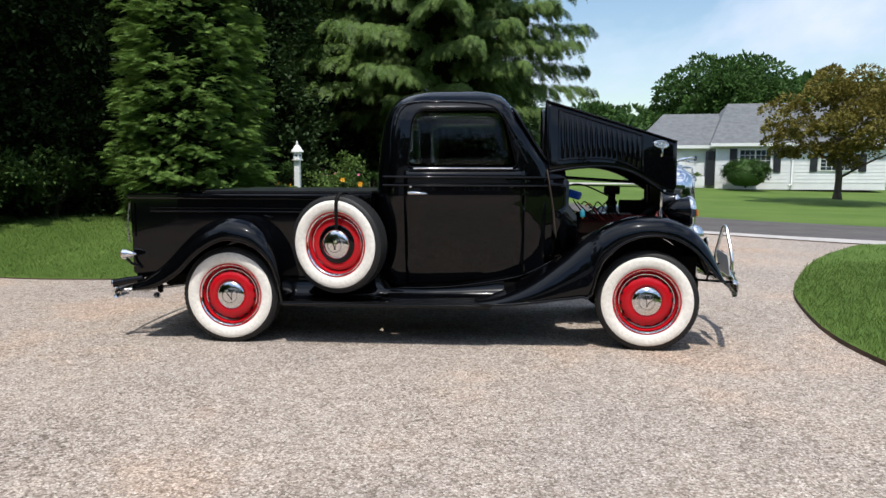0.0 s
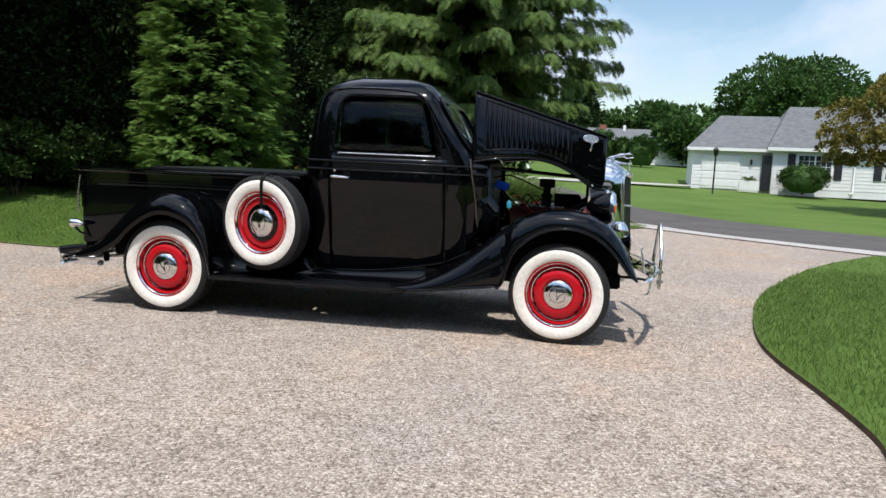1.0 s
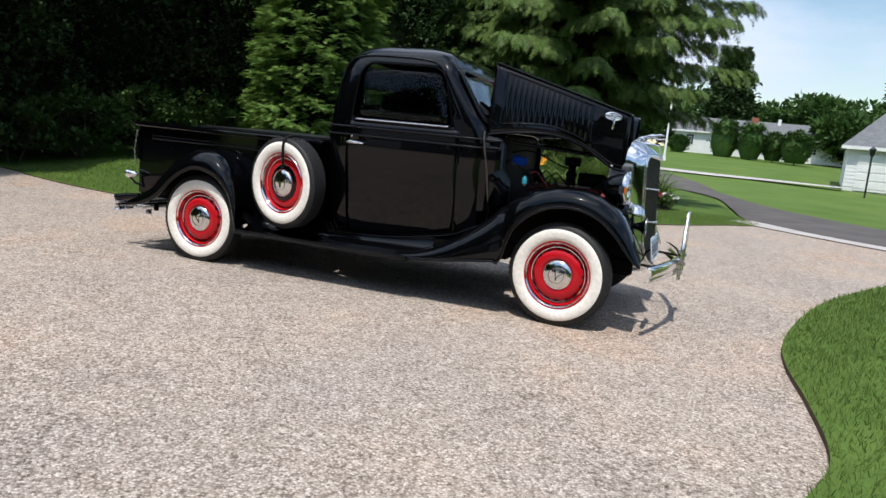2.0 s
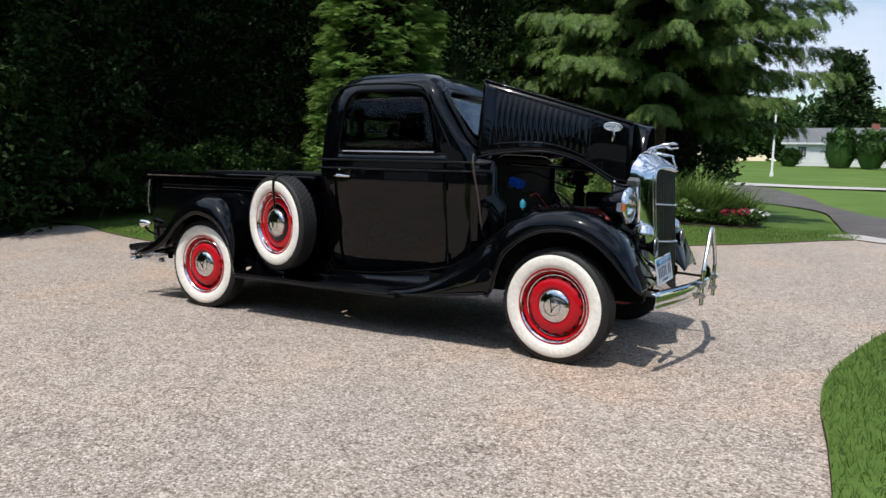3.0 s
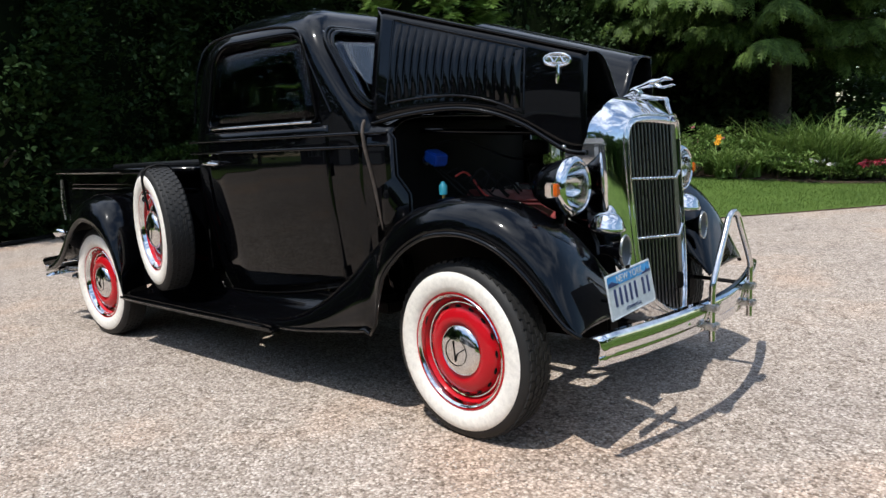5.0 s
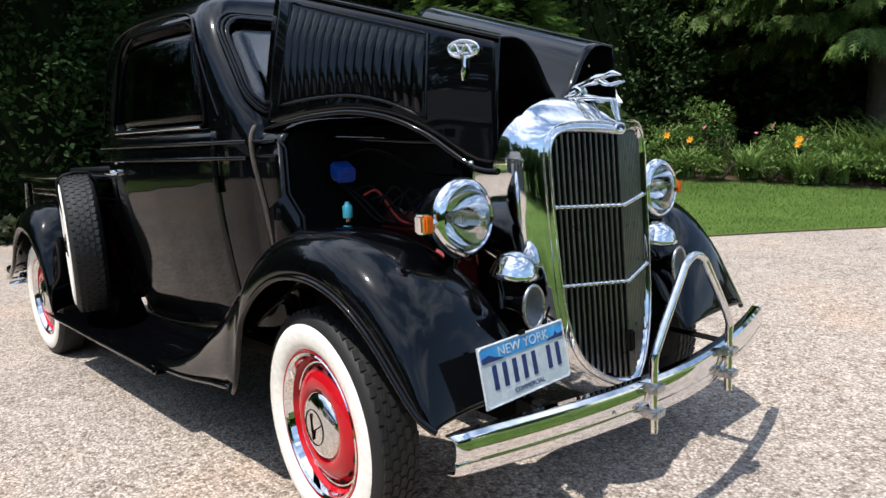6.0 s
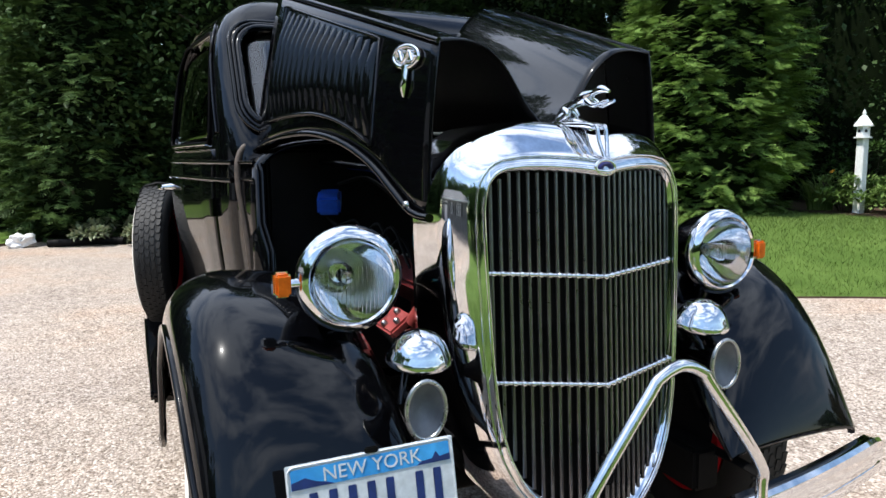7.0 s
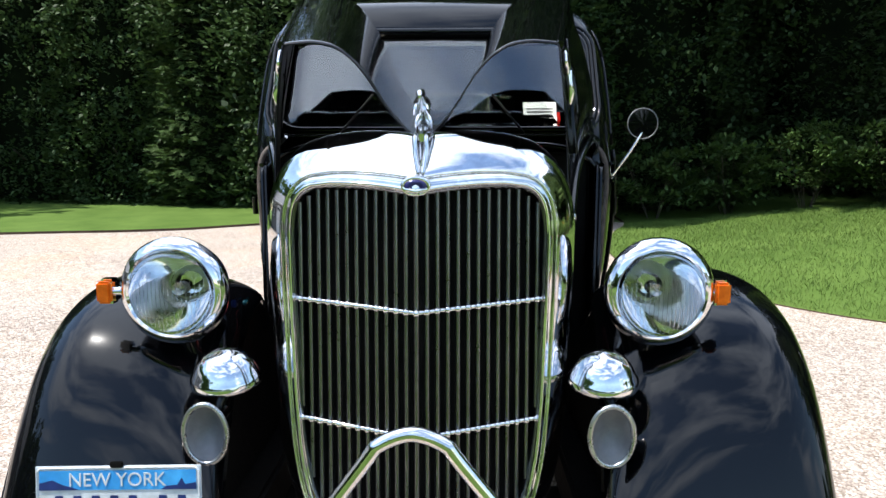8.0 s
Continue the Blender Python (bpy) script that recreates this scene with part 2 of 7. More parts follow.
def smooth_fn(pts):
    """A smooth function through (x, y...) points, x increasing."""
    xs = np.array([p[0] for p in pts], float)
    ys = np.array([p[1:] for p in pts], float)
    d = np.gradient(ys, xs, axis=0)

    def fn(x):
        x = min(max(x, xs[0]), xs[-1])
        i = min(max(int(np.searchsorted(xs, x)) - 1, 0), len(xs) - 2)
        h = xs[i + 1] - xs[i]
        t = (x - xs[i]) / h
        v = (2 * t ** 3 - 3 * t ** 2 + 1) * ys[i] + (t ** 3 - 2 * t ** 2 + t) * h * d[i] + (-2 * t ** 3 + 3 * t ** 2) * ys[i + 1] + (t ** 3 - t ** 2) * h * d[i + 1]
        return v if len(v) > 1 else float(v[0])
    return fn


def solid(ob, t, offset=-1.0):
    s = ob.modifiers.new("thickness", 'SOLIDIFY')
    s.thickness, s.offset = t, offset
    return ob


def lined(ob, t, mat, outward):
    """Gives a sheet thickness, with its own material on the inner face."""
    me = ob.data
    n = Vector((0, 0, 0))
    for p in me.polygons:
        n += p.normal * p.area
    if n.dot(Vector(outward)) < 0:
        me.flip_normals()
    me.materials.append(mat)
    s = ob.modifiers.new("thickness", 'SOLIDIFY')
    s.thickness, s.offset, s.material_offset = t, -1.0, 1
    return ob


def ngon_bm(pts, depth_vec, bm=None):
    """A flat outline pulled out along a vector."""
    bm = bm or bmesh.new()
    a = [bm.verts.new(p) for p in pts]
    b = [bm.verts.new(Vector(p) + Vector(depth_vec)) for p in pts]
    bm.faces.new(a)
    bm.faces.new(b[::-1])
    for i in range(len(a)):
        j = (i + 1) % len(a)
        bm.faces.new((a[j], a[i], b[i], b[j]))
    return bm

# ---------------------------------------------------------------- ground
from mathutils import geometry


def soft_step(v):
    v = min(1.0, max(0.0, v))
    return v * v * (3 - 2 * v)


def terrain(x, y):
    """Level round the drive, rising gently into the distance, falling a little to the east."""
    k = min(1.0, max(0.0, (y - 14) / 12))
    # the lawn climbs from the edge of the drive to the flower bed
    edge = interp(x, [(-10, 2.6), (-6, 1.9), (-4.3, 2.3), (-3.4, 2.8), (-2.1, 4.85), (-0.6, 6.7), (0.33, 7.9), (1.7, 10.0)])
    bank = 0.34 * soft_step((y - edge) / 4.5) * soft_step((0.2 - x) / 5.0) * (1 - soft_step((y - 13) / 7.0))
    return bank + 0.05 * k + 0.037 * min(71.0, max(0.0, y - 24.0)) - 0.045 * k * min(11.0, max(0.0, x - 8.0))


def gravel_mat():
    m, n, l, b = base_mat("crushed_gravel", 0.85)
    tc = n.new("ShaderNodeTexCoord")
    v = n.new("ShaderNodeTexVoronoi")
    v.inputs["Scale"].default_value = 95.0
    v.inputs["Randomness"].default_value = 1.0
    l.new(tc.outputs["Object"], v.inputs["Vector"])
    sep = n.new("ShaderNodeSeparateColor")
    l.new(v.outputs["Color"], sep.inputs["Color"])
    r = ramp(n, l, sep.outputs["Red"], [(0.0, (0.22, 0.185, 0.155)), (0.2, (0.40, 0.350, 0.305)), (0.6, (0.50, 0.443, 0.392)), (1.0, (0.70, 0.645, 0.59))])
    t, _ = noise_node(n, l, 0.55, 5, 0.6, tc)
    tint = ramp(n, l, t.outputs["Fac"], [(0.34, (0.88, 0.86, 0.855)), (0.52, (0.99, 0.955, 0.92)), (0.64, (1.10, 0.95, 0.84))])
    c1 = mix_color(n, l, 'MULTIPLY', 1.0, r.outputs["Color"], tint.outputs["Color"])
    t2, _ = noise_node(n, l, 9.0, 4, 0.7, tc)
    dirt = ramp(n, l, t2.outputs["Fac"], [(0.3, (0.78, 0.77, 0.75)), (0.62, (1.02, 1.02, 1.02))])
    c2 = mix_color(n, l, 'MULTIPLY', 1.0, c1, dirt.outputs["Color"])
    gap = ramp(n, l, v.outputs["Distance"], [(0.35, (1, 1, 1)), (0.8, (0.58, 0.55, 0.53))])
    c3 = mix_color(n, l, 'MULTIPLY', 1.0, c2, gap.outputs["Color"])
    # loosened patches: more dark pits between the stones
    v2 = n.new("ShaderNodeTexVoronoi")
    v2.inputs["Scale"].default_value = 52.0
    l.new(tc.outputs["Object"], v2.inputs["Vector"])
    sep2 = n.new("ShaderNodeSeparateColor")
    l.new(v2.outputs["Color"], sep2.inputs["Color"])
    pits = ramp(n, l, sep2.outputs["Green"], [(0.10, (0.52, 0.49, 0.47)), (0.30, (0.96, 0.95, 0.95)), (0.85, (1.0, 1.0, 1.0)), (1.0, (1.16, 1.15, 1.14))])
    t4, _ = noise_node(n, l, 0.9, 4, 0.65, tc)
    worn = ramp(n, l, t4.outputs["Fac"], [(0.40, (0.25, 0.25, 0.25)), (0.62, (1, 1, 1))])
    l.new(mix_color(n, l, 'MULTIPLY', worn.outputs["Color"], c3, pits.outputs["Color"]), b.inputs["Base Color"])
    inv = n.new("ShaderNodeMath")
    inv.operation = 'SUBTRACT'
    inv.inputs[0].default_value = 1.0
    l.new(v.outputs["Distance"], inv.inputs[1])
    bump(n, l, b, inv.outputs[0], 0.9, 0.006)
    b.inputs["Specular IOR Level"].default_value = 0.25
    return m


M_GRAVEL = gravel_mat()
M_LAWN = varied("lawn_turf", (0.056, 0.100, 0.019), (0.096, 0.152, 0.034), 0.8, 0, 1.3, 0.2, 90, fine=60)
M_ASPHALT = varied("worn_asphalt", (0.085, 0.078, 0.076), (0.125, 0.115, 0.110), 0.85, 0, 1.1, 0.4, 120, fine=160)
M_APRON = varied("pale_apron_stone", (0.36, 0.335, 0.315), (0.47, 0.44, 0.415), 0.85, 0, 2.0, 0.4, 140, fine=150)
M_MULCH = varied("brown_mulch", (0.045, 0.026, 0.016), (0.11, 0.06, 0.036), 0.9, 0, 7.0, 0.8, 45)
M_EDGE = varied("soil_edge", (0.05, 0.03, 0.02), (0.11, 0.07, 0.045), 0.9, 0, 6.0, 0.6, 60)
M_BACKLAWN = varied("far_lawn_turf", (0.070, 0.125, 0.025), (0.12, 0.175, 0.045), 0.85, 0, 0.35, 0.3, 30, fine=25)

for m_ in (M_LAWN, M_BACKLAWN, M_ASPHALT):
    m_.node_tree.nodes["Principled BSDF"].inputs["Specular IOR Level"].default_value = 0.06


def sheet(name, outline, z, mat, label, thick=0.0, smooth_n=6, inner=()):
    """A piece of ground with a curved outline lying on the terrain."""
    pts = curve_of([(x, y, 0) for x, y in outline] + [(*outline[0], 0)], smooth_n)[:-1]
    k = len(pts)
    vs, _, fs, _, _, _ = geometry.delaunay_2d_cdt([Vector((p.x, p.y)) for p in pts] + [Vector(q) for q in inner], [(i, (i + 1) % k) for i in range(k)], [], 1, 1e-5)
    bm = bmesh.new()
    used = {i for q in fs for i in q}
    top = [bm.verts.new((p.x, p.y, z + terrain(p.x, p.y))) if i in used else None for i, p in enumerate(vs)]
    for q in fs:
        f = bm.faces.new([top[i] for i in q])
        f.normal_update()
        if f.normal.z < 0:
            f.normal_flip()
    if thick:
        hi = [bm.verts.new((p.x, p.y, z + terrain(p.x, p.y))) for p in pts]
        low = [bm.verts.new((p.x, p.y, z - thick + terrain(p.x, p.y))) for p in pts]
        for i in range(k):
            j = (i + 1) % k
            bm.faces.new((hi[i], low[i], low[j], hi[j])).material_index = 1
    me = bpy.data.meshes.new(name)
    bm.to_mesh(me)
    bm.free()
    me.materials.append(mat)
    me.materials.append(M_EDGE)
    return tagged(part_mesh(name, me), label, name.split("_")[0], kind="structure")


# one sheet to the horizon
gx = [-900, -300, -120, -60, -30, -15, -12, -10, -8, -6, -5, -4, -3, -2, -1, 0, 2, 15, 30, 60, 120, 300, 900]
gy = [-900, -300, -120, -60, -30, -10, 0, 1.5, 2.5, 3.5, 4.5, 5.5, 6.5, 7.5, 8.5, 10, 12, 14, 16, 18, 20, 22, 24, 28, 34, 42, 52, 64, 78, 95, 140, 300, 900]
ground = tagged(part("ground", grid_bm([[(x, y, terrain(x, y) - 0.035) for x in gx] for y in gy]), M_BACKLAWN), "open mown grass ground reaching to the horizon", "ground", kind="structure")

drive = sheet("driveway", [(-9.3, 0.3), (-9.5, 1.2), (-9.8, 2.8), (-8.4, 2.6), (-6.2, 2.2), (-4.4, 2.6), (-2.9, 3.7), (-1.9, 5.2), (-1.0, 6.5), (-0.1, 7.8), (0.9, 9.4), (2.2, 11.0), (4.0, 9.6), (6.4, 7.6), (5.0, 5.8), (3.4, 4.2),
                           (2.3, 2.2), (2.0, 0.8), (1.9, -0.6), (2.0, -2.4), (1.7, -3.3), (1.5, -5.5), (3.4, -9.4), (4.4, -13.3), (-2, -13.4), (-8.6, -13.2), (-9.0, -9.6), (-8.8, -6.0), (-9.4, -4.2), (-10.2, -2.8), (-9.7, -1.6), (-9.4, -0.6)], 0.0, M_GRAVEL, "pale tan crushed gravel driveway", 0.03)
LAWN_N = [(-13, 2.9), (-9.8, 2.75), (-8.4, 2.30), (-7.4, 2.02), (-6.2, 1.80), (-5.2, 1.86), (-4.34, 2.17), (-3.4, 2.72), (-2.7, 3.6), (-2.1, 4.75), (-1.3, 5.8), (-0.6, 6.6), (0.33, 7.8), (1.1, 9.0), (1.72, 9.9), (1.55, 10.7), (1.15, 13.5), (0.85, 17), (0.55, 19.4), (-1.4, 23.2), (-5, 25.5), (-9, 26), (-16, 20), (-17, 8)]
LAWN_E = [(1.10, -3.4), (1.28, -2.75), (1.45, -2.2), (1.44, -1.5), (1.39, -0.8), (1.42, -0.2), (1.58, 0.6), (1.85, 1.55), (2.35, 2.7), (3.2, 4.3), (4.15, 5.65), (4.9, 6.4), (6.2, 6.2), (9, 4.8), (16, 2.5), (18, -6), (10, -9), (4, -8.5), (1.5, -6.0)]
lawn_n = sheet("lawn_1", LAWN_N, 0.016, M_LAWN, "mown green lawn beside the drive", 0.06, inner=[(-12 + 0.61 * i + 0.1 * (j % 2), 2.0 + 0.57 * j) for i in range(23) for j in range(32)])
lawn_e = sheet("lawn_2", LAWN_E, 0.035, M_LAWN, "mown green lawn with a cut edge beside the drive", 0.06)
lawn_w = sheet("lawn_3", [(-9.5, -2.75), (-9.1, -3.35), (-8.6, -4.1), (-8.25, -5.6), (-8.0, -8.5), (-10, -14), (-16, -12), (-15, -4), (-12.0, -2.2), (-10.4, -2.2)], 0.035, M_LAWN, "strip of mown lawn below the hedge", 0.06)


def strip(name, left, right, z, mat, label, n=8):
    """A road or path between two edge lines, lying on the terrain."""
    L, R = curve_of([(*p, 0) for p in left], n), curve_of([(*p, 0) for p in right], n)
    rows = []
    for p, q in zip(L, R):
        row = []
        for k in range(7):
            c = p.lerp(q, k / 6)
            row.append((c.x, c.y, z + terrain(c.x, c.y) + 0.02 * math.sin(math.pi * k / 6)))
        rows.append(row)
    return tagged(part(name, grid_bm(rows), mat), label, name.split("_")[0], kind="structure")


road = strip("road", [(-22, 46), (-9, 34), (-4, 28), (-1.0, 23.5), (0.75, 19.5), (1.25, 14.5), (1.6, 10.9), (3.0, 8.9), (5.4, 7.0), (9, 5.4), (20, 2.6), (60, -6)],
             [(-16, 52), (-4.5, 38), (-0.5, 29.5), (1.0, 23.0), (2.2, 17.6), (3.4, 14.8), (4.9, 12.4), (6.3, 11.2), (8.2, 9.8), (12, 8.6), (22, 6.4), (60, -1)], 0.012, M_ASPHALT, "worn grey asphalt road")
apron = sheet("apron", [(1.15, 10.2), (2.1, 9.15), (3.4, 7.9), (5.2, 6.5), (5.9, 6.85), (4.2, 8.0), (2.7, 9.3), (1.6, 10.85)], 0.018, M_APRON, "pale worn apron between gravel and road", 0.02)
path_far = strip("path", [(-4.6, 35.6), (0, 34.5), (3.4, 34.6), (6.6, 34.7)], [(-4.6, 38.0), (0, 36.7), (3.4, 36.3), (6.6, 35.8)], 0.03, M_APRON, "pale paved path across the far lawn")

# ---------------------------------------------------------------- the truck
truck = thing("pickup_truck", "glossy black vintage pickup with red wheels and raised hood", "truck")

CAB_W = smooth_fn([(0.36, 0.600), (0.45, 0.635), (0.65, 0.682), (0.9, 0.720), (1.08, 0.730), (1.2, 0.720), (1.4, 0.695), (1.54, 0.667), (1.63, 0.630), (1.695, 0.572), (1.738, 0.490), (1.766, 0.375), (1.779, 0.21)])
CAB_R = smooth_fn([(0.36, -1.85), (0.9, -1.85), (1.1, -1.845), (1.4, -1.82), (1.56, -1.79), (1.66, -1.745), (1.725, -1.675), (1.76, -1.58), (1.779, -1.42)])
CAB_F = smooth_fn([(0.36, -0.64), (0.9, -0.64), (1.15, -0.64), (1.24, -0.67), (1.35, -0.742), (1.5, -0.840), (1.61, -0.905), (1.675, -0.950), (1.73, -1.02), (1.76, -1.13), (1.779, -1.3)])


def cab_taper(x):
    return interp(x, [(-1.85, 0.985), (-1.5, 1.0), (-1.25, 0.962), (-0.95, 0.900), (-0.75, 0.844), (-0.64, 0.796), (-0.52, 0.73)])


def cab_ring(z, n=72, inset=0.0):
    """The cab's rounded outline at height z."""
    w, xr, xf = CAB_W(z) - inset, CAB_R(z) + inset, CAB_F(z) - inset
    rr, rf = 0.17, 0.075
    pts = []
    cx = [(xr + rr, -1), (xf - rf, 1)]
    def corner(cxx, cyy, r, a0, a1, k):
        return [(cxx + r * math.cos(radians(a0 + (a1 - a0) * i / k)), cyy + r * math.sin(radians(a0 + (a1 - a0) * i / k))) for i in range(k + 1)]
    w2 = max(w, 0.19)
    xr2, xf2 = min(xr, xf - 0.32), xf
    pts += [(xr2 + rr + (xf2 - rf - xr2 - rr) * i / 16, -w2) for i in range(0, 16)]
    pts += corner(xf2 - rf, -w2 + rf, rf, -90, 0, 8)
    pts += [(xf2, (-w2 + rf) + (2 * w2 - 2 * rf) * i / 12) for i in range(1, 12)]
    pts += corner(xf2 - rf, w2 - rf, rf, 0, 90, 8)
    pts += [(xf2 - rf + (xr2 + rr - xf2 + rf) * i / 16, w2) for i in range(1, 16)]
    pts += corner(xr2 + rr, w2 - rr, rr, 90, 180, 8)
    pts += [(xr2, (w2 - rr) + (-2 * w2 + 2 * rr) * i / 8) for i in range(1, 8)]
    pts += corner(xr2 + rr, -w2 + rr, rr, 180, 270, 8)[:-1]
    bow = 0.03
    out = []
    for x, y in pts:
        # the front bows out a little at the middle
        k = max(0.0, (x - (xf2 - rf)) / rf)
        out.append((x + bow * k * (1 - (y / w2) ** 2), y * cab_taper(x), z))
    return out


def side_y(x, z, off=0.0):
    """The cab's right side at x, z."""
    return -(CAB_W(z) * cab_taper(x) + off)


zs = [0.36, 0.40, 0.45, 0.52, 0.6, 0.7, 0.8, 0.9, 1.0, 1.08, 1.15, 1.2, 1.25, 1.32, 1.4, 1.48, 1.54, 1.59, 1.63, 1.665, 1.695, 1.72, 1.738, 1.754, 1.766, 1.774, 1.779]
rings = [cab_ring(z) for z in zs]
bm = grid_bm(rings, True)
top = [bm.verts.new(p) for p in [(-1.419, 0, 1.786)]]
bm.verts.ensure_lookup_table()
last = bm.verts[len(rings[0]) * (len(zs) - 1):len(rings[0]) * len(zs)]
for i in range(len(last)):
    bm.faces.new((last[i], last[(i + 1) % len(last)], top[0]))
bmesh.ops.recalc_face_normals(bm, faces=bm.faces[:])
cab = part("cab", bm, M_BLACK, truck, "rounded black steel cab with a single bench", sharp=50)
solid(cab, 0.035)


def rounded_rect(x0, x1, z0, z1, r, k=6):
    """Outline in two coordinates; r: four radii, from low-left round."""
    out = []
    for (cx, cz, a), rr in zip(((x0, z0, 180), (x1, z0, 270), (x1, z1, 0), (x0, z1, 90)), r):
        ox = cx + (rr if cx == x0 else -rr)
        oz = cz + (rr if cz == z0 else -rr)
        out += [(ox + rr * math.cos(radians(a + 90 * i / k)), oz + rr * math.sin(radians(a + 90 * i / k))) for i in range(k + 1)]
    return out


WIN = [(x - (0.10 * max(0, (z - 1.22)) / 0.38 if x > -1.2 else -0.03 * max(0, (z - 1.22)) / 0.38), z) for x, z in rounded_rect(-1.61, -0.87, 1.217, 1.612, (0.035, 0.03, 0.10, 0.10))]
SHIELD = rounded_rect(-0.530, 0.530, 1.262, 1.612, (0.09, 0.09, 0.08, 0.08))
REARW = rounded_rect(-0.34, 0.34, 1.27, 1.52, (0.05, 0.05, 0.05, 0.05))
cut = bmesh.new()
ngon_bm([(x, -1.0, z) for x, z in WIN], (0, 2.0, 0), cut)
ngon_bm([(-1.95, y, z) for y, z in REARW], (0.3, 0, 0), cut)
ngon_bm([(-1.05, y, z) for y, z in SHIELD], (0.6, 0, 0), cut)
bmesh.ops.recalc_face_normals(cut, faces=cut.faces[:])
cutter = part("cutter", cut, M_BLACK)
bo = cab.modifiers.new("openings", 'BOOLEAN')
bo.operation, bo.object, bo.solver = 'DIFFERENCE', cutter, 'EXACT'
bpy.context.view_layer.update()
baked = bpy.data.meshes.new_from_object(cab.evaluated_get(bpy.context.evaluated_depsgraph_get()))
cab.modifiers.clear()
cab.data = baked
bpy.data.objects.remove(cutter)


def glass_patch(name, rows, parent, label, mat=M_GLASS):
    ob = solid(part(name, grid_bm(rows), mat, parent, label), 0.004, 0.0)
    ob.visible_shadow = False
    return ob


# side windows with bright frames, both sides
for s in (-1, 1):
    fr = [(x, s * (-side_y(x, z, 0.004)), z) for x, z in WIN]
    win = part("side_window", tube_bm(fr, 0.006, 6, closed=True), M_UNDER, cab, "side window in a slim black frame")
    glass_patch("pane", [[(x, s * -side_y(x, z, -0.018), z) for x in np.linspace(-1.61, -0.87 - 0.10 * (z - 1.2) / 0.4, 8)] for z in np.linspace(1.205, 1.617, 6)], win, "clear side glass", M_SIDEGLASS)
    part("chrome_sill", tube_bm([(x, s * -side_y(x, 1.212, 0.006), 1.212) for x in np.linspace(-1.57, -0.90, 12)], 0.0055, 6), M_CHROME, win)

# drip rail over each door
for s in (-1, 1):
    part("drip_rail", tube_bm([(x, s * -side_y(x, z, 0.003), z) for x, z in [(q.x, q.z) for q in curve_of([(-1.735, 0, 1.25), (-1.728, 0, 1.45), (-1.70, 0, 1.60), (-1.62, 0, 1.655), (-1.40, 0, 1.668), (-1.15, 0, 1.660), (-1.02, 0, 1.625), (-0.955, 0, 1.53), (-0.86, 0, 1.36), (-0.80, 0, 1.25)], 4)]], 0.006, 6), M_BLACK, cab)

# windscreen
def shield_x(y, z, off=0.0):
    return CAB_F(z) + 0.03 * (1 - (y / CAB_W(z)) ** 2) + off


wsf = part("windscreen", tube_bm([(shield_x(y, z, 0.003), y, z) for y, z in SHIELD], 0.012, 6, closed=True), M_BLACK, cab, "raked windscreen in a black frame")
for g in (1.03, 1.055):
    part("outer_bead", tube_bm([(shield_x(y * g, 1.43 + (z - 1.43) * (1 + (g - 1) * 2.2), 0.004), y * g, 1.43 + (z - 1.43) * (1 + (g - 1) * 2.2)) for y, z in SHIELD], 0.007, 6, closed=True), M_BLACK, wsf)
glass_patch("pane", [[(shield_x(y, z, -0.012), y, z) for y in np.linspace(-0.53, 0.53, 12)] for z in np.linspace(1.255, 1.617, 6)], wsf, "flat windscreen glass")
part("rear_window", tube_bm([(CAB_R(z) - 0.003, y, z) for y, z in REARW], 0.011, 6, closed=True), M_BLACK, cab)
glass_patch("pane", [[(CAB_R(z) + 0.015, y, z) for y in np.linspace(-0.34, 0.34, 4)] for z in np.linspace(1.27, 1.52, 4)], cab, "small rear window glass")

# doors: panels lying a little proud of the cab, ending at the swept sill line
sill_z = smooth_fn([(-1.72, 0.372), (-1.29, 0.390), (-1.03, 0.426), (-0.83, 0.466), (-0.59, 0.58), (-0.5, 0.62)])
for s in (-1, 1):
    bm = grid_bm([[(x, s * -side_y(x, z, 0.0035), z) for x in np.linspace(-1.635, -0.815, 26) for z in (sill_z(x) + 0.012 + (1.195 - 0.012 - sill_z(x)) * k / 24,)] for k in range(25)])
    door = part("door", bm, M_BLACK, truck, "rear-hinged black door" if s < 0 else "black door")
    solid(door, 0.012, -1 if s < 0 else 1)
    hz = 1.045
    hy = lambda x: s * -side_y(x, hz, 0)
    h = tube_bm([(-1.60, hy(-1.6) + s * 0.045, hz), (-1.57, hy(-1.57) + s * 0.05, hz + 0.003), (-1.50, hy(-1.5) + s * 0.045, hz - 0.001), (-1.475, hy(-1.475) + s * 0.04, hz - 0.002)], [0.009, 0.012, 0.008, 0.004], 8)
    tube_bm([(-1.585, hy(-1.585) + s * 0.001, hz), (-1.585, hy(-1.585) + s * 0.048, hz)], [0.017, 0.010], 10, h)
    part("handle", h, M_CHROME, door, "chrome door handle")
    lk = lathe_bm([(0.0, 0.0001), (0.001, 0.011), (-s * 0.0, 0.011), (s * 0.006, 0.009), (s * 0.007, 0.0001)], 14)
    part("lock", lk, M_CHROME, door, "round chrome lock", m=pose(-1.587, hy(-1.587) + s * 0.004, 1.092))
    for zc in (0.52, 1.0):
        part("hinge", tube_bm([(-0.812, s * -side_y(-0.812, zc, 0.012), zc - 0.03), (-0.812, s * -side_y(-0.812, zc + 0.06, 0.012), zc + 0.03)], 0.010, 8), M_BLACK, door)
    # belt mouldings
    for zb in (1.098, 1.155):
        part("moulding", tube_bm([(x, s * -side_y(x, zb, 0.004), zb - 0.004 * ((x + 1.8) / 1.0)) for x in np.linspace(-1.78, -0.66, 26)], 0.0085, 6), M_BLACK, cab, "raised belt line")

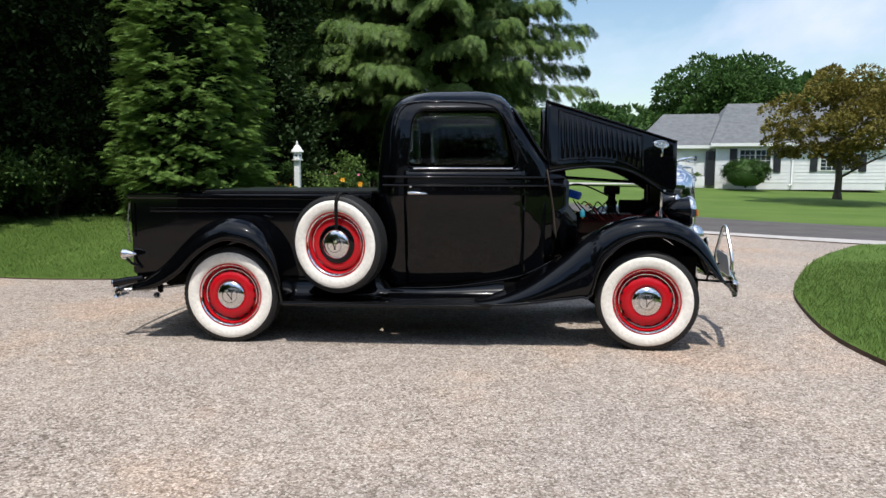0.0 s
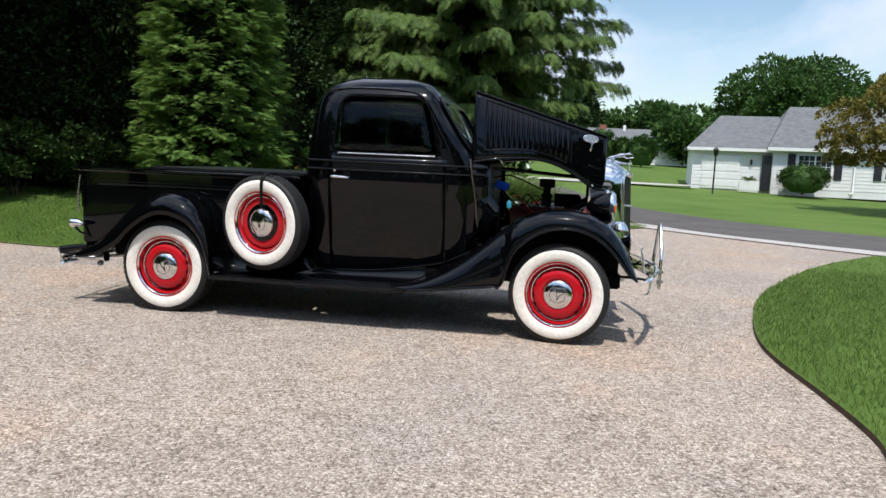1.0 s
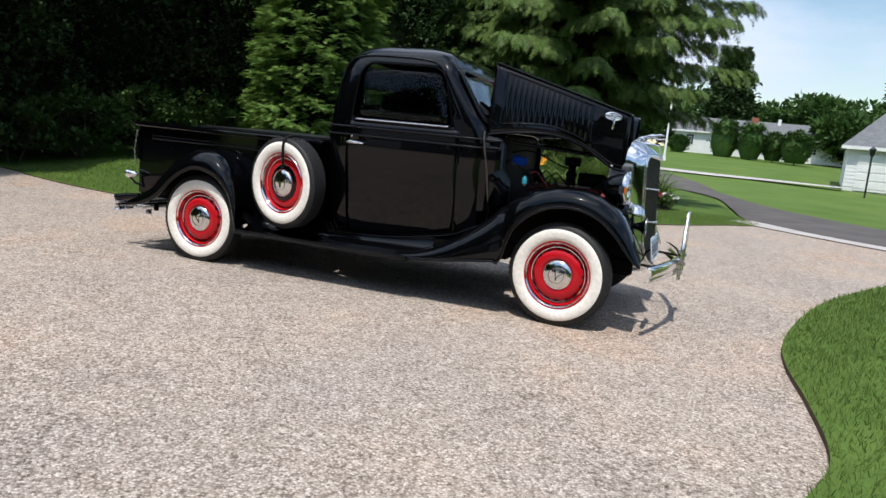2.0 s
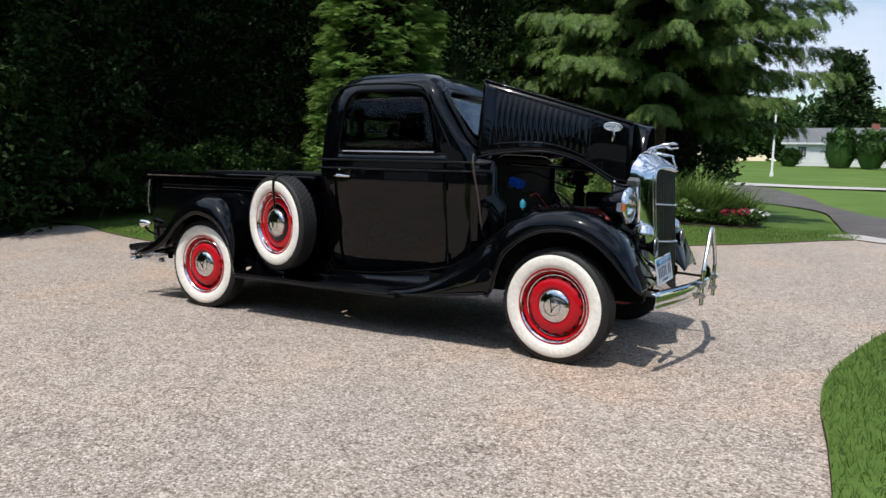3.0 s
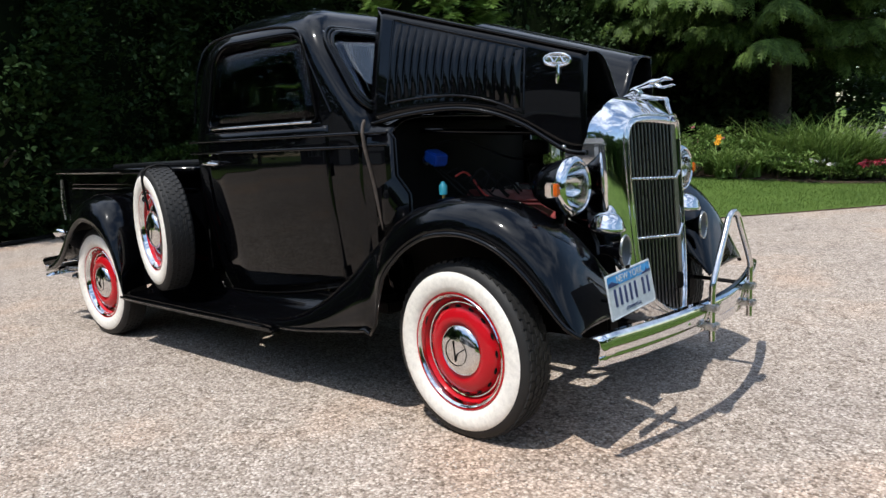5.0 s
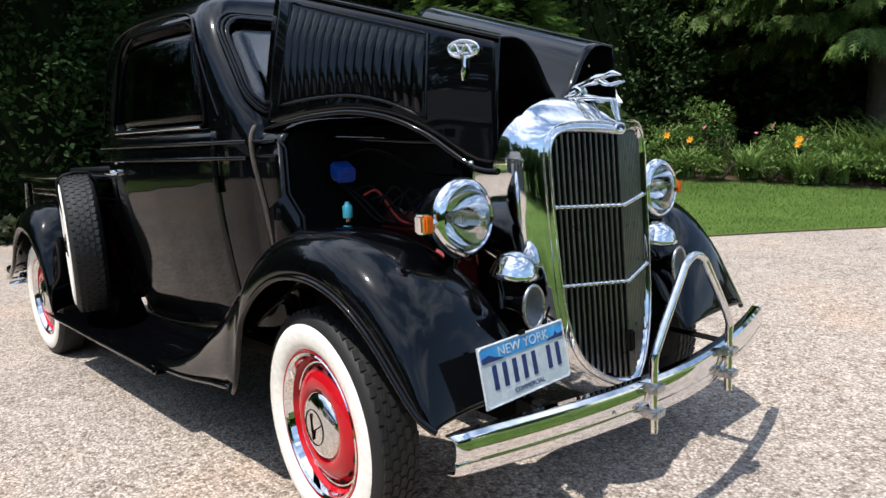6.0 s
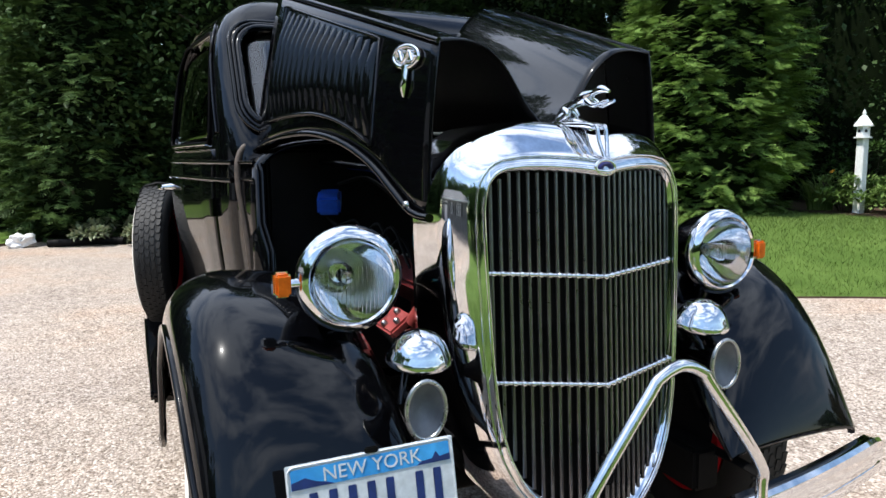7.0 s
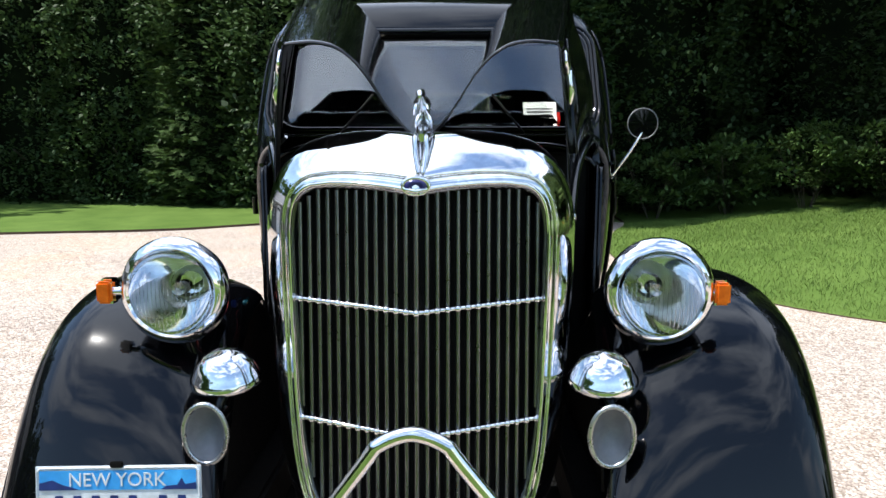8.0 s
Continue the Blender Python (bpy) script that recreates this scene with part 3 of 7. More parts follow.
# cowl in front of the cab
def cowl_row(x):
    hw = interp(x, [(-0.80, 0.622), (-0.62, 0.562), (-0.50, 0.535)])
    zt = interp(x, [(-0.84, 1.245), (-0.66, 1.238), (-0.50, 1.215)])
    zl = 0.55
    prof = [(-hw * CAB_W(z) / 0.73, z) for z in (zl, 0.66, 0.78, 0.90, 1.0, 1.06)]
    for k in range(1, 13):
        q = math.pi / 2 * k / 12
        prof.append((-hw * math.cos(q) ** 0.30, 1.06 + (zt - 1.06) * math.sin(q) ** 0.9))
    prof[-1] = (0.0, zt)
    prof = prof + [(-y, z) for y, z in prof[-2::-1]]
    return [Vector((x, y, z)) for y, z in prof]


cowl = part("cowl", grid_bm([cowl_row(x) for x in (-0.79, -0.74, -0.68, -0.62, -0.575, -0.53)]), M_BLACK, truck, "black cowl between cab and engine")
solid(cowl, 0.012)
for s in (-1, 1):
    part("welt", tube_bm([p for p in (s_p for s_p in [Vector((q.x, q.y * (-s), q.z)) for q in curve_of([(-0.568, -0.522, 0.60), (-0.595, -0.542, 0.75), (-0.62, -0.560, 0.95), (-0.645, -0.574, 1.09), (-0.66, -0.562, 1.18), (-0.67, -0.505, 1.222), (-0.675, -0.40, 1.242)], 5)])], 0.010, 8, flat=0.6), M_WELT, cowl, "worn brown welt strip")
    for zb in (1.098, 1.150):
        part("moulding", tube_bm([(x, s * (interp(x, [(-0.80, 0.622), (-0.62, 0.562), (-0.50, 0.535)]) * 0.985 + 0.003), zb) for x in np.linspace(-0.78, -0.54, 8)], 0.007, 6), M_BLACK, cowl)
firewall = part("firewall", box_bm(-0.56, -0.54, -0.50, 0.50, 0.45, 1.19, 0.01), M_DARK, truck, "dark firewall")

# front fenders
FEND = [  # x, inner y z, crown y z, lip y z
    (-1.15, 0.59, 0.315, 0.75, 0.318, 0.819, 0.3),
    (-0.95, 0.575, 0.385, 0.74, 0.36, 0.826, 0.305),
    (-0.75, 0.555, 0.485, 0.72, 0.46, 0.832, 0.325),
    (-0.58, 0.535, 0.6, 0.7, 0.59, 0.836, 0.35),
    (-0.44, 0.52, 0.69, 0.694, 0.711, 0.843, 0.372),
    (-0.375, 0.5, 0.725, 0.694, 0.764, 0.841, 0.395),
    (-0.355, 0.495, 0.735, 0.694, 0.779, 0.84, 0.48),
    (-0.325, 0.485, 0.75, 0.694, 0.801, 0.839, 0.575),
    (-0.26, 0.47, 0.775, 0.694, 0.838, 0.836, 0.66),
    (-0.15, 0.45, 0.79, 0.694, 0.881, 0.833, 0.74),
    (0, 0.43, 0.78, 0.694, 0.899, 0.83, 0.778),
    (0.12, 0.415, 0.745, 0.689, 0.890, 0.827, 0.768),
    (0.23, 0.4, 0.69, 0.684, 0.853, 0.821, 0.722),
    (0.33, 0.385, 0.61, 0.674, 0.782, 0.813, 0.64),
    (0.41, 0.375, 0.525, 0.664, 0.680, 0.804, 0.545),
    (0.462, 0.37, 0.49, 0.654, 0.575, 0.795, 0.486),
    (0.488, 0.37, 0.462, 0.645, 0.515, 0.786, 0.468),
    (0.5, 0.37, 0.45, 0.635, 0.475, 0.774, 0.458),
]


def fender_row(r, s):
    x, yi, zi, yc, zc, yl, zl = r
    row = []
    for k in range(9):
        t = math.pi / 2 * k / 8
        row.append((x, yc - (yc - yi) * math.cos(t), zi + (zc - zi) * math.sin(t)))
    for k in range(1, 15):
        t = math.pi / 2 * k / 14
        row.append((x, yc + (yl - yc) * math.sin(t) ** 0.95, zl + (zc - zl) * max(0.0, math.cos(t)) ** 0.9))
    return [(a, s * b, c) for a, b, c in row]


fx = smooth_fn(FEND)
stations = sorted(set(list(np.linspace(-1.15, 0.49, 58)) + [-0.365, -0.35, -0.34, 0.497, 0.50]))
for s in (-1, 1):
    bm = grid_bm([fender_row((x, *fx(x)), s) for x in stations])
    fen = part("front_fender", bm, M_BLACK, truck, "sweeping black front fender")
    solid(fen, 0.008, -1 if s < 0 else 1)
    part("rolled_edge", tube_bm([(x, s * fx(x)[4], fx(x)[5]) for x in stations], 0.0095, 6), M_BLACK, fen)

# rear fenders
REARF = [
    (-2.455, 0.60, 0.30, 0.70, 0.34, 0.845, 0.285),
    (-2.475, 0.60, 0.44, 0.70, 0.48, 0.850, 0.40),
    (-2.51, 0.60, 0.58, 0.70, 0.63, 0.857, 0.53),
    (-2.56, 0.60, 0.68, 0.70, 0.735, 0.862, 0.61),
    (-2.64, 0.60, 0.765, 0.70, 0.82, 0.866, 0.68),
    (-2.75, 0.60, 0.815, 0.70, 0.865, 0.868, 0.722),
    (-2.85, 0.60, 0.825, 0.70, 0.875, 0.868, 0.728),
    (-2.97, 0.60, 0.79, 0.70, 0.84, 0.866, 0.68),
    (-3.08, 0.60, 0.725, 0.70, 0.78, 0.862, 0.60),
    (-3.18, 0.60, 0.64, 0.70, 0.69, 0.857, 0.50),
    (-3.28, 0.60, 0.535, 0.70, 0.585, 0.852, 0.435),
    (-3.40, 0.60, 0.44, 0.70, 0.48, 0.845, 0.39),
    (-3.53, 0.60, 0.385, 0.70, 0.405, 0.835, 0.37),
]
rx = smooth_fn(REARF[::-1])
rst = list(np.linspace(-3.53, -2.455, 44))
for s in (-1, 1):
    fen = part("rear_fender", grid_bm([fender_row((x, *rx(x)), s) for x in rst]), M_BLACK, truck, "rounded black rear fender")
    solid(fen, 0.008, 1 if s < 0 else -1)
    part("rolled_edge", tube_bm([(x, s * rx(x)[4], rx(x)[5]) for x in rst], 0.0095, 6), M_BLACK, fen)

# running boards
for s in (-1, 1):
    rb = part("running_board", box_bm(-2.47, -1.03, min(s * 0.57, s * 0.866), max(s * 0.57, s * 0.866), 0.276, 0.311, 0.012), M_BLACK, truck, "ribbed black running board")
    for i in range(9):
        y = s * (0.66 + 0.022 * i)
        part("rib", tube_bm([(-1.72, y, 0.3115), (-1.12, y, 0.3115)], 0.0022, 6), M_BLACK, rb)
    part("edge_trim", tube_bm([(-2.46, s * 0.864, 0.296), (-1.8, s * 0.864, 0.296), (-1.10, s * 0.858, 0.298)], 0.008, 6), M_BLACK, rb)
    ap = []
    for x in np.linspace(-2.47, -0.95, 30):
        zs_, ys_ = (sill_z(x) if x > -1.82 else 0.47), (-side_y(x, sill_z(x), 0.004) if x > -1.82 else 0.612)
        ap.append([(x, s * (ys_ + (0.72 - ys_) * (1 - math.cos(math.pi / 2 * k / 8))), 0.311 + (zs_ - 0.311) * (1 - math.sin(math.pi / 2 * k / 8))) for k in range(9)])
    part("apron", grid_bm(ap), M_BLACK, rb, "curved black splash apron")
    part("sill_bead", tube_bm([(x, s * -side_y(x, sill_z(x), 0.004), sill_z(x)) for x in np.linspace(-1.70, -0.60, 40)], 0.007, 6), M_BLACK, truck, "raised black sill bead")

# cargo bed
bed = part("bed", box_bm(-3.62, -1.88, -0.60, 0.60, 0.42, 0.47, 0.006), M_DARK, truck, "open black steel cargo bed")
for s in (-1, 1):
    y0 = s * 0.605
    bm = box_bm(-3.62, -1.88, min(y0, y0 + s * 0.02), max(y0, y0 + s * 0.02), 0.45, 1.0, 0.006)
    sd = part("bed_side", bm, M_BLACK, bed)
    part("rail", box_bm(-3.64, -1.87, min(s * 0.595, s * 0.675), max(s * 0.595, s * 0.675), 0.995, 1.035, 0.012, 3), M_BLACK, bed, "rolled top rail")
    part("swage", tube_bm([(-3.48, s * 0.627, 0.905), (-1.92, s * 0.627, 0.905)], 0.009, 6), M_BLACK, sd)
    part("swage", tube_bm([(-3.48, s * 0.627, 0.93), (-1.92, s * 0.627, 0.93)], 0.005, 6), M_BLACK, sd)
    part("stake_bracket", box_bm(-3.625, -3.595, min(s * 0.627, s * 0.637), max(s * 0.627, s * 0.637), 0.72, 0.96, 0.004), M_BLACK, sd)
bed_cover = part("bed_cover", box_bm(-3.14, -1.90, -0.50, 0.58, 1.030, 1.050, 0.006), M_COVER, truck, "flat dark vinyl cover over the bed")
part("tailgate", box_bm(-3.645, -3.62, -0.60, 0.60, 0.45, 1.02, 0.008), M_BLACK, bed)
part("headboard", box_bm(-1.89, -1.865, -0.60, 0.60, 0.45, 1.03, 0.008), M_BLACK, bed)

# wheels


def wheel_meshes(n=64):
    tyre = [(-0.055, 0.215), (-0.07, 0.235), (-0.0705, 0.297), (-0.068, 0.31), (-0.060, 0.325), (-0.050, 0.3315), (-0.03, 0.334), (-0.001, 0.335), (0.03, 0.334), (0.05, 0.3315), (0.062, 0.322), (0.074, 0.30), (0.078, 0.27), (0.07, 0.235), (0.055, 0.215)]
    wall = [(-0.071, 0.2985), (-0.0755, 0.292), (-0.0785, 0.272), (-0.0765, 0.247), (-0.071, 0.232), (-0.062, 0.222)]
    rim = [(-0.060, 0.225), (-0.0675, 0.220), (-0.064, 0.212), (-0.042, 0.1995), (-0.036, 0.194), (-0.026, 0.189), (-0.012, 0.185), (0.0, 0.183), (0.06, 0.19), (0.06, 0.215)]
    ring = [(-0.0655, 0.2150), (-0.0685, 0.2125), (-0.0665, 0.2095), (-0.060, 0.2075), (-0.0592, 0.2060), (-0.0605, 0.2045), (-0.050, 0.2005), (-0.044, 0.1985)]
    disc = [(-0.014, 0.175), (-0.026, 0.1725), (-0.037, 0.166), (-0.047, 0.153), (-0.0545, 0.135), (-0.0575, 0.118), (-0.055, 0.106), (-0.046, 0.099), (-0.036, 0.090), (-0.034, 0.02)]
    cap = [(-0.042, 0.1005), (-0.050, 0.100), (-0.057, 0.0955), (-0.066, 0.083), (-0.073, 0.063), (-0.0775, 0.040), (-0.080, 0.018), (-0.0805, 0.0005)]
    out = {}
    for key, pr, mt in (("tyre", tyre, M_RUBBER), ("whitewall", wall, M_WHITE), ("rim", rim, M_RED), ("trim_ring", ring, M_CHROME), ("inner_ring", [(-0.014, 0.1875), (-0.028, 0.1850), (-0.033, 0.1815), (-0.032, 0.1775), (-0.024, 0.1745)], M_CHROME), ("disc", disc, M_RED), ("hub_cap", cap, M_CAP)):
        bm = lathe_bm(pr, n)
        bmesh.ops.recalc_face_normals(bm, faces=bm.faces[:])
        me = bpy.data.meshes.new(key)
        bm.to_mesh(me)
        bm.free()
        me.materials.append(mt)
        me.polygons.foreach_set("use_smooth", [True] * len(me.polygons))
        me.set_sharp_from_angle(angle=radians(45))
        out[key] = me
    # tread blocks round the crown
    bm = bmesh.new()
    for row, (y, w) in enumerate(((-0.046, 0.014), (-0.023, 0.013), (0.0, 0.013), (0.023, 0.013), (0.046, 0.014))):
        rr = 0.3345 - (0.0025 if abs(y) > 0.04 else 0)
        for i in range(58):
            a = 2 * math.pi * (i + 0.5 * (row % 2)) / 58
            da = 2 * math.pi / 58 * 0.40
            q = []
            for aa, yy in ((a - da, y - w / 1.3), (a + da, y - w / 1.3 + 0.006), (a + da, y + w / 1.3), (a - da, y + w / 1.3 - 0.006)):
                q.append(((rr - 0.004) * math.cos(aa), yy, (rr - 0.004) * math.sin(aa), (rr + 0.003) * math.cos(aa), (rr + 0.003) * math.sin(aa)))
            lo = [bm.verts.new((v[0], v[1], v[2])) for v in q]
            hi = [bm.verts.new((v[3], v[1], v[4])) for v in q]
            bm.faces.new(hi)
            for k in range(4):
                bm.faces.new((lo[k], lo[(k + 1) % 4], hi[(k + 1) % 4], hi[k]))
    bmesh.ops.recalc_face_normals(bm, faces=bm.faces[:])
    me = bpy.data.meshes.new("tread")
    bm.to_mesh(me)
    bm.free()
    me.materials.append(M_RUBBER)
    out["tread"] = me
    # one dark ventilation slot of the disc
    p, t, o = Vector((0.1660, -0.0385, 0)), Vector((0, 0, 1)), Vector((0.75, 0.62, 0)).normalized()
    nrm = t.cross(o).normalized() * 0.002
    nrm = -nrm if nrm.y > 0 else nrm
    bm = ngon_bm([p + t * (0.014 * math.cos(q)) + o * (0.0055 * math.sin(q)) + nrm for q in np.linspace(0, 2 * math.pi, 9)[:-1]], -nrm * 2.5)
    me = bpy.data.meshes.new("vent_slot")
    bmesh.ops.recalc_face_normals(bm, faces=bm.faces[:])
    bm.to_mesh(me)
    bm.free()
    me.materials.append(M_DARK)
    out["vent_slot"] = me
    # emblem lines of the cap: slanted V in a ring
    bm = tube_bm([(0.052 * math.cos(q), -0.0765, 0.052 * math.sin(q)) for q in np.linspace(0, 2 * math.pi, 33)[:-1]], 0.0013, 5, closed=True)
    tube_bm([(-0.022, -0.0805, 0.036), (0.0, -0.0825, -0.006), (0.010, -0.081, -0.034)], 0.0022, 5, bm)
    tube_bm([(0.036, -0.078, 0.030), (0.012, -0.0825, 0.0), (0.010, -0.081, -0.034)], 0.0022, 5, bm)
    me = bpy.data.meshes.new("cap_emblem")
    bm.to_mesh(me)
    bm.free()
    me.materials.append(M_DARK)
    out["cap_emblem"] = me
    return out


WM = wheel_meshes()


def add_wheel(name, m, label, spare=False):
    w = part_mesh(name, WM["tyre"], truck, label, m)
    for key in ("tread", "whitewall", "rim", "trim_ring", "inner_ring"):
        part_mesh(key, WM[key], w)
    if spare:
        bm = lathe_bm([(-0.030, 0.183), (-0.036, 0.172), (-0.040, 0.150), (-0.036, 0.13)], 48)
        part("disc", bm, M_RED, w)
        part("back_plate", lathe_bm([(0.045, 0.0005), (0.045, 0.15), (0.04, 0.20)], 32), M_DARK, w)
        part("cover_plate", lathe_bm([(-0.030, 0.140), (-0.036, 0.136), (-0.040, 0.118), (-0.043, 0.098), (-0.043, 0.02)], 48), M_BLACK, w, "black centre plate")
    else:
        part_mesh("disc", WM["disc"], w)
        for i in range(16):
            part_mesh("vent_slot", WM["vent_slot"], w, m=pose(0, 0, 0, 0, 22.5 * i, 0))
    part_mesh("hub_cap", WM["hub_cap"], w, "domed chrome hub cap")
    part_mesh("cap_emblem", WM["cap_emblem"], w)
    return w


for s in (-1, 1):
    turn = 0 if s < 0 else 180
    add_wheel("wheel", pose(0.0, s * 0.718, 0.335, 0, 18, turn - 5), "red front wheel with whitewall tyre")
    add_wheel("wheel", pose(-2.845, s * 0.732, 0.335, 0, -12, turn), "red rear wheel with whitewall tyre")
spare = add_wheel("spare_wheel", pose(-2.078, -0.764, 0.700, 1.0, 5, -13), "side-mounted spare with whitewall tyre", True)
part("strap", tube_bm([(0.0, 0.09, 0.30), (0.0, 0.06, 0.346), (0.0, 0.0, 0.352), (0.0, -0.05, 0.340), (0.0, -0.078, 0.315), (0.0, -0.083, 0.27), (0.002, -0.078, 0.21), (0.004, -0.07, 0.15), (0.004, -0.066, 0.11)], 0.013, 8, flat=0.45), M_HOSE, spare, "black retaining strap")

# ---------------------------------------------------------------- hood, raised like two wings
HX0, HX1 = -0.665, 0.272
HINGE_R, HINGE_F = Vector((HX0, 0.0, 1.245)), Vector((HX1, 0.0, 1.215))


def wing_top(x):
    t = (x - HX0) / (HX1 - HX0)
    return Vector((x, 0.425 - 0.150 * t, 1.690 - 0.280 * t))


wing_low_z = smooth_fn([(-0.67, 1.180), (-0.52, 1.207), (-0.37, 1.222), (-0.22, 1.222), (-0.10, 1.198), (0.03, 1.140), (0.13, 1.075), (0.20, 1.035), (0.29, 1.025)])
wing_low_y = smooth_fn([(-0.67, 0.525), (-0.45, 0.490), (-0.2, 0.425), (0.05, 0.345), (0.29, 0.298)])


def wing_low(x):
    return wing_low_z(x)


xs_h = list(np.linspace(HX0, HX1, 28))
for s in (-1, 1):
    rows = []
    for x in xs_h:
        t = (x - HX0) / (HX1 - HX0)
        hinge = HINGE_R.lerp(HINGE_F, t)
        wt = wing_top(x)
        h = wt.z - hinge.z
        pr = [(f * wt.y, hinge.z + g * h) for f, g in ((0.0, 0.0), (0.12, 0.16), (0.245, 0.36), (0.42, 0.73), (0.59, 0.94), (0.76, 1.005), (0.90, 1.0), (1.0, 0.985))]
        rows.append([Vector((q.x, s * q.y, q.z)) for q in curve_of([(x, y, z) for y, z in pr], 4)])
    hood = part("hood_top", grid_bm(rows), M_BLACK, truck, "raised black hood half")
    lined(hood, 0.003, M_UNDER, (0, -s, 0.6))
    part("hinge_rod", tube_bm([(HINGE_R.x, s * 0.004, HINGE_R.z), (HINGE_F.x, s * 0.004, HINGE_F.z)], 0.006, 6), M_STEEL, hood)
    part("fold_bead", tube_bm([(x, s * (wing_top(x).y + 0.003), wing_top(x).z - 0.004) for x in xs_h], 0.007, 6), M_BLACK, hood)
    # the hanging side with its curved lower edge
    rows = []
    for x in xs_h:
        wt, zl = wing_top(x), wing_low(x)
        rows.append([(x, s * (wt.y + (wing_low_y(x) - wt.y) * k / 10 + 0.008 * math.sin(math.pi * k / 10)), wt.z + (zl - wt.z) * k / 10) for k in range(11)])
    side = part("hood_side", grid_bm(rows), M_BLACK, truck, "louvred black hood side")
    lined(side, 0.003, M_UNDER, (0, s, 0))
    hood.location.y = side.location.y = 0.010

    def on_side(x, z, off):
        wt = wing_top(x)
        k = (wt.z - z) / max(0.01, wt.z - wing_low(x))
        return (x, s * (wt.y + (wing_low_y(x) - wt.y) * k + 0.008 * math.sin(math.pi * k) + off), z)

    def louvre_top(x):
        return wing_top(x).z - 0.052

    def louvre_low(x):
        return wing_low(x) + interp(x, [(-0.6, 0.084), (0.0, 0.058)])

    # pressed ribs, rounded in front and steep behind
    for i in range(16):
        x = -0.552 + 0.0366 * i
        zt, zb = louvre_top(x), louvre_low(x)
        rows = []
        for dx, off in ((-0.0150, 0.0), (-0.0132, 0.0085), (-0.0095, 0.0135), (-0.004, 0.0152), (0.002, 0.0138), (0.0075, 0.0095), (0.0115, 0.0045), (0.0135, 0.0)):
            rows.append([on_side(x + dx, z, 0.001 + off * fo) for z, fo in zip(np.linspace(zt, zb, 13), (0.02, 0.30, 0.62, 0.86, 0.97, 1, 1, 1, 0.97, 0.86, 0.62, 0.30, 0.02))])
        part("louvre", grid_bm(rows), M_BLACK, side)
    fr = [on_side(x, louvre_top(x) + 0.013, 0.003) for x in np.linspace(-0.580, 0.022, 20)] + [on_side(x, louvre_low(x) - 0.012, 0.003) for x in np.linspace(0.022, -0.580, 20)]
    part("louvre_border", tube_bm(fr, 0.0052, 6, closed=True), M_BLACK, side)
    part("lower_lip", tube_bm([on_side(x, wing_low(x) + 0.004, 0.004) for x in xs_h], 0.010, 8), M_BLACK, side, "rolled lower edge")
    part("bolt", lathe_bm([(0, 0.009), (s * 0.006, 0.009), (s * 0.01, 0.006), (s * 0.011, 0.0005)], 10), M_STEEL, side, m=pose(*on_side(0.185, 1.055, 0.004)))
    # oval emblem with a drop below it
    em = tube_bm([on_side(0.155 + 0.052 * math.cos(q), 1.386 + 0.024 * math.sin(q) - 0.10 * 0.052 * math.cos(q), 0.006) for q in np.linspace(0, 2 * math.pi, 25)[:-1]], 0.006, 6, closed=True)
    tube_bm([on_side(x, 1.386 + 0.012 * math.sin((x - 0.155) * 150) - 0.1 * (x - 0.155), 0.006) for x in np.linspace(0.113, 0.197, 22)], 0.006, 6, em)
    for dz in (-0.011, 0.011):
        tube_bm([on_side(x, 1.386 + dz - 0.1 * (x - 0.155), 0.005) for x in np.linspace(0.12, 0.19, 8)], 0.004, 6, em)
    tube_bm([on_side(0.158, 1.364, 0.006), on_side(0.162, 1.339, 0.008), on_side(0.160, 1.319, 0.008), on_side(0.158, 1.296, 0.005)], [0.012, 0.008, 0.011, 0.003], 8, em)
    pts = [on_side(0.155 + 0.05 * math.cos(q), 1.386 + 0.022 * math.sin(q) - 0.10 * 0.05 * math.cos(q), 0.003) for q in np.linspace(0, 2 * math.pi, 25)[:-1]]
    ngon_bm(pts, (0, s * 0.003, 0), em)
    part("emblem", em, M_CHROME, side, "chrome oval emblem with a drop")

# ---------------------------------------------------------------- radiator shell and grille
def shell_half(z):
    """Half width of the grille opening."""
    return 1.045 * shell_fn(z)


shell_fn = smooth_fn([(0.384, 0.010), (0.390, 0.040), (0.405, 0.076), (0.43, 0.114), (0.47, 0.153), (0.52, 0.180), (0.60, 0.202), (0.70, 0.213), (0.85, 0.220), (1.0, 0.225), (1.06, 0.225), (1.09, 0.221), (1.11, 0.213), (1.123, 0.200), (1.131, 0.180), (1.134, 0.150)])


def face_x(y, z):
    """The raked, keeled front plane."""
    return 0.524 - 0.060 * (z - 0.40) - 0.075 * abs(y) / 0.22


opening = [(shell_half(z), z) for z in [0.760 - 0.374 * math.cos(math.pi * i / 44) for i in range(45)]]
crown = [(y, 1.120 + 0.0145 * (abs(y) / 0.14) ** 0.8 + 0.002 * math.sin(math.pi * abs(y) / 0.14)) for y in np.linspace(-0.125, 0.125, 15)]
loop = [(-y, z) for y, z in opening] + crown + [(y, z) for y, z in opening[::-1]] + [(0.0, 0.382)]
# outward directions of the opening's outline, evened out
L2 = [Vector(p) for p in loop]
NRM = []
for i in range(len(L2)):
    d = L2[(i + 2) % len(L2)] - L2[(i - 2) % len(L2)]
    v = Vector((-d.y, d.x)).normalized()
    NRM.append(v if v.dot(L2[i] - Vector((0, 0.76))) > 0 else -v)
for _ in range(3):
    NRM = [(NRM[i - 1] + NRM[i] * 2 + NRM[(i + 1) % len(NRM)]).normalized() for i in range(len(NRM))]


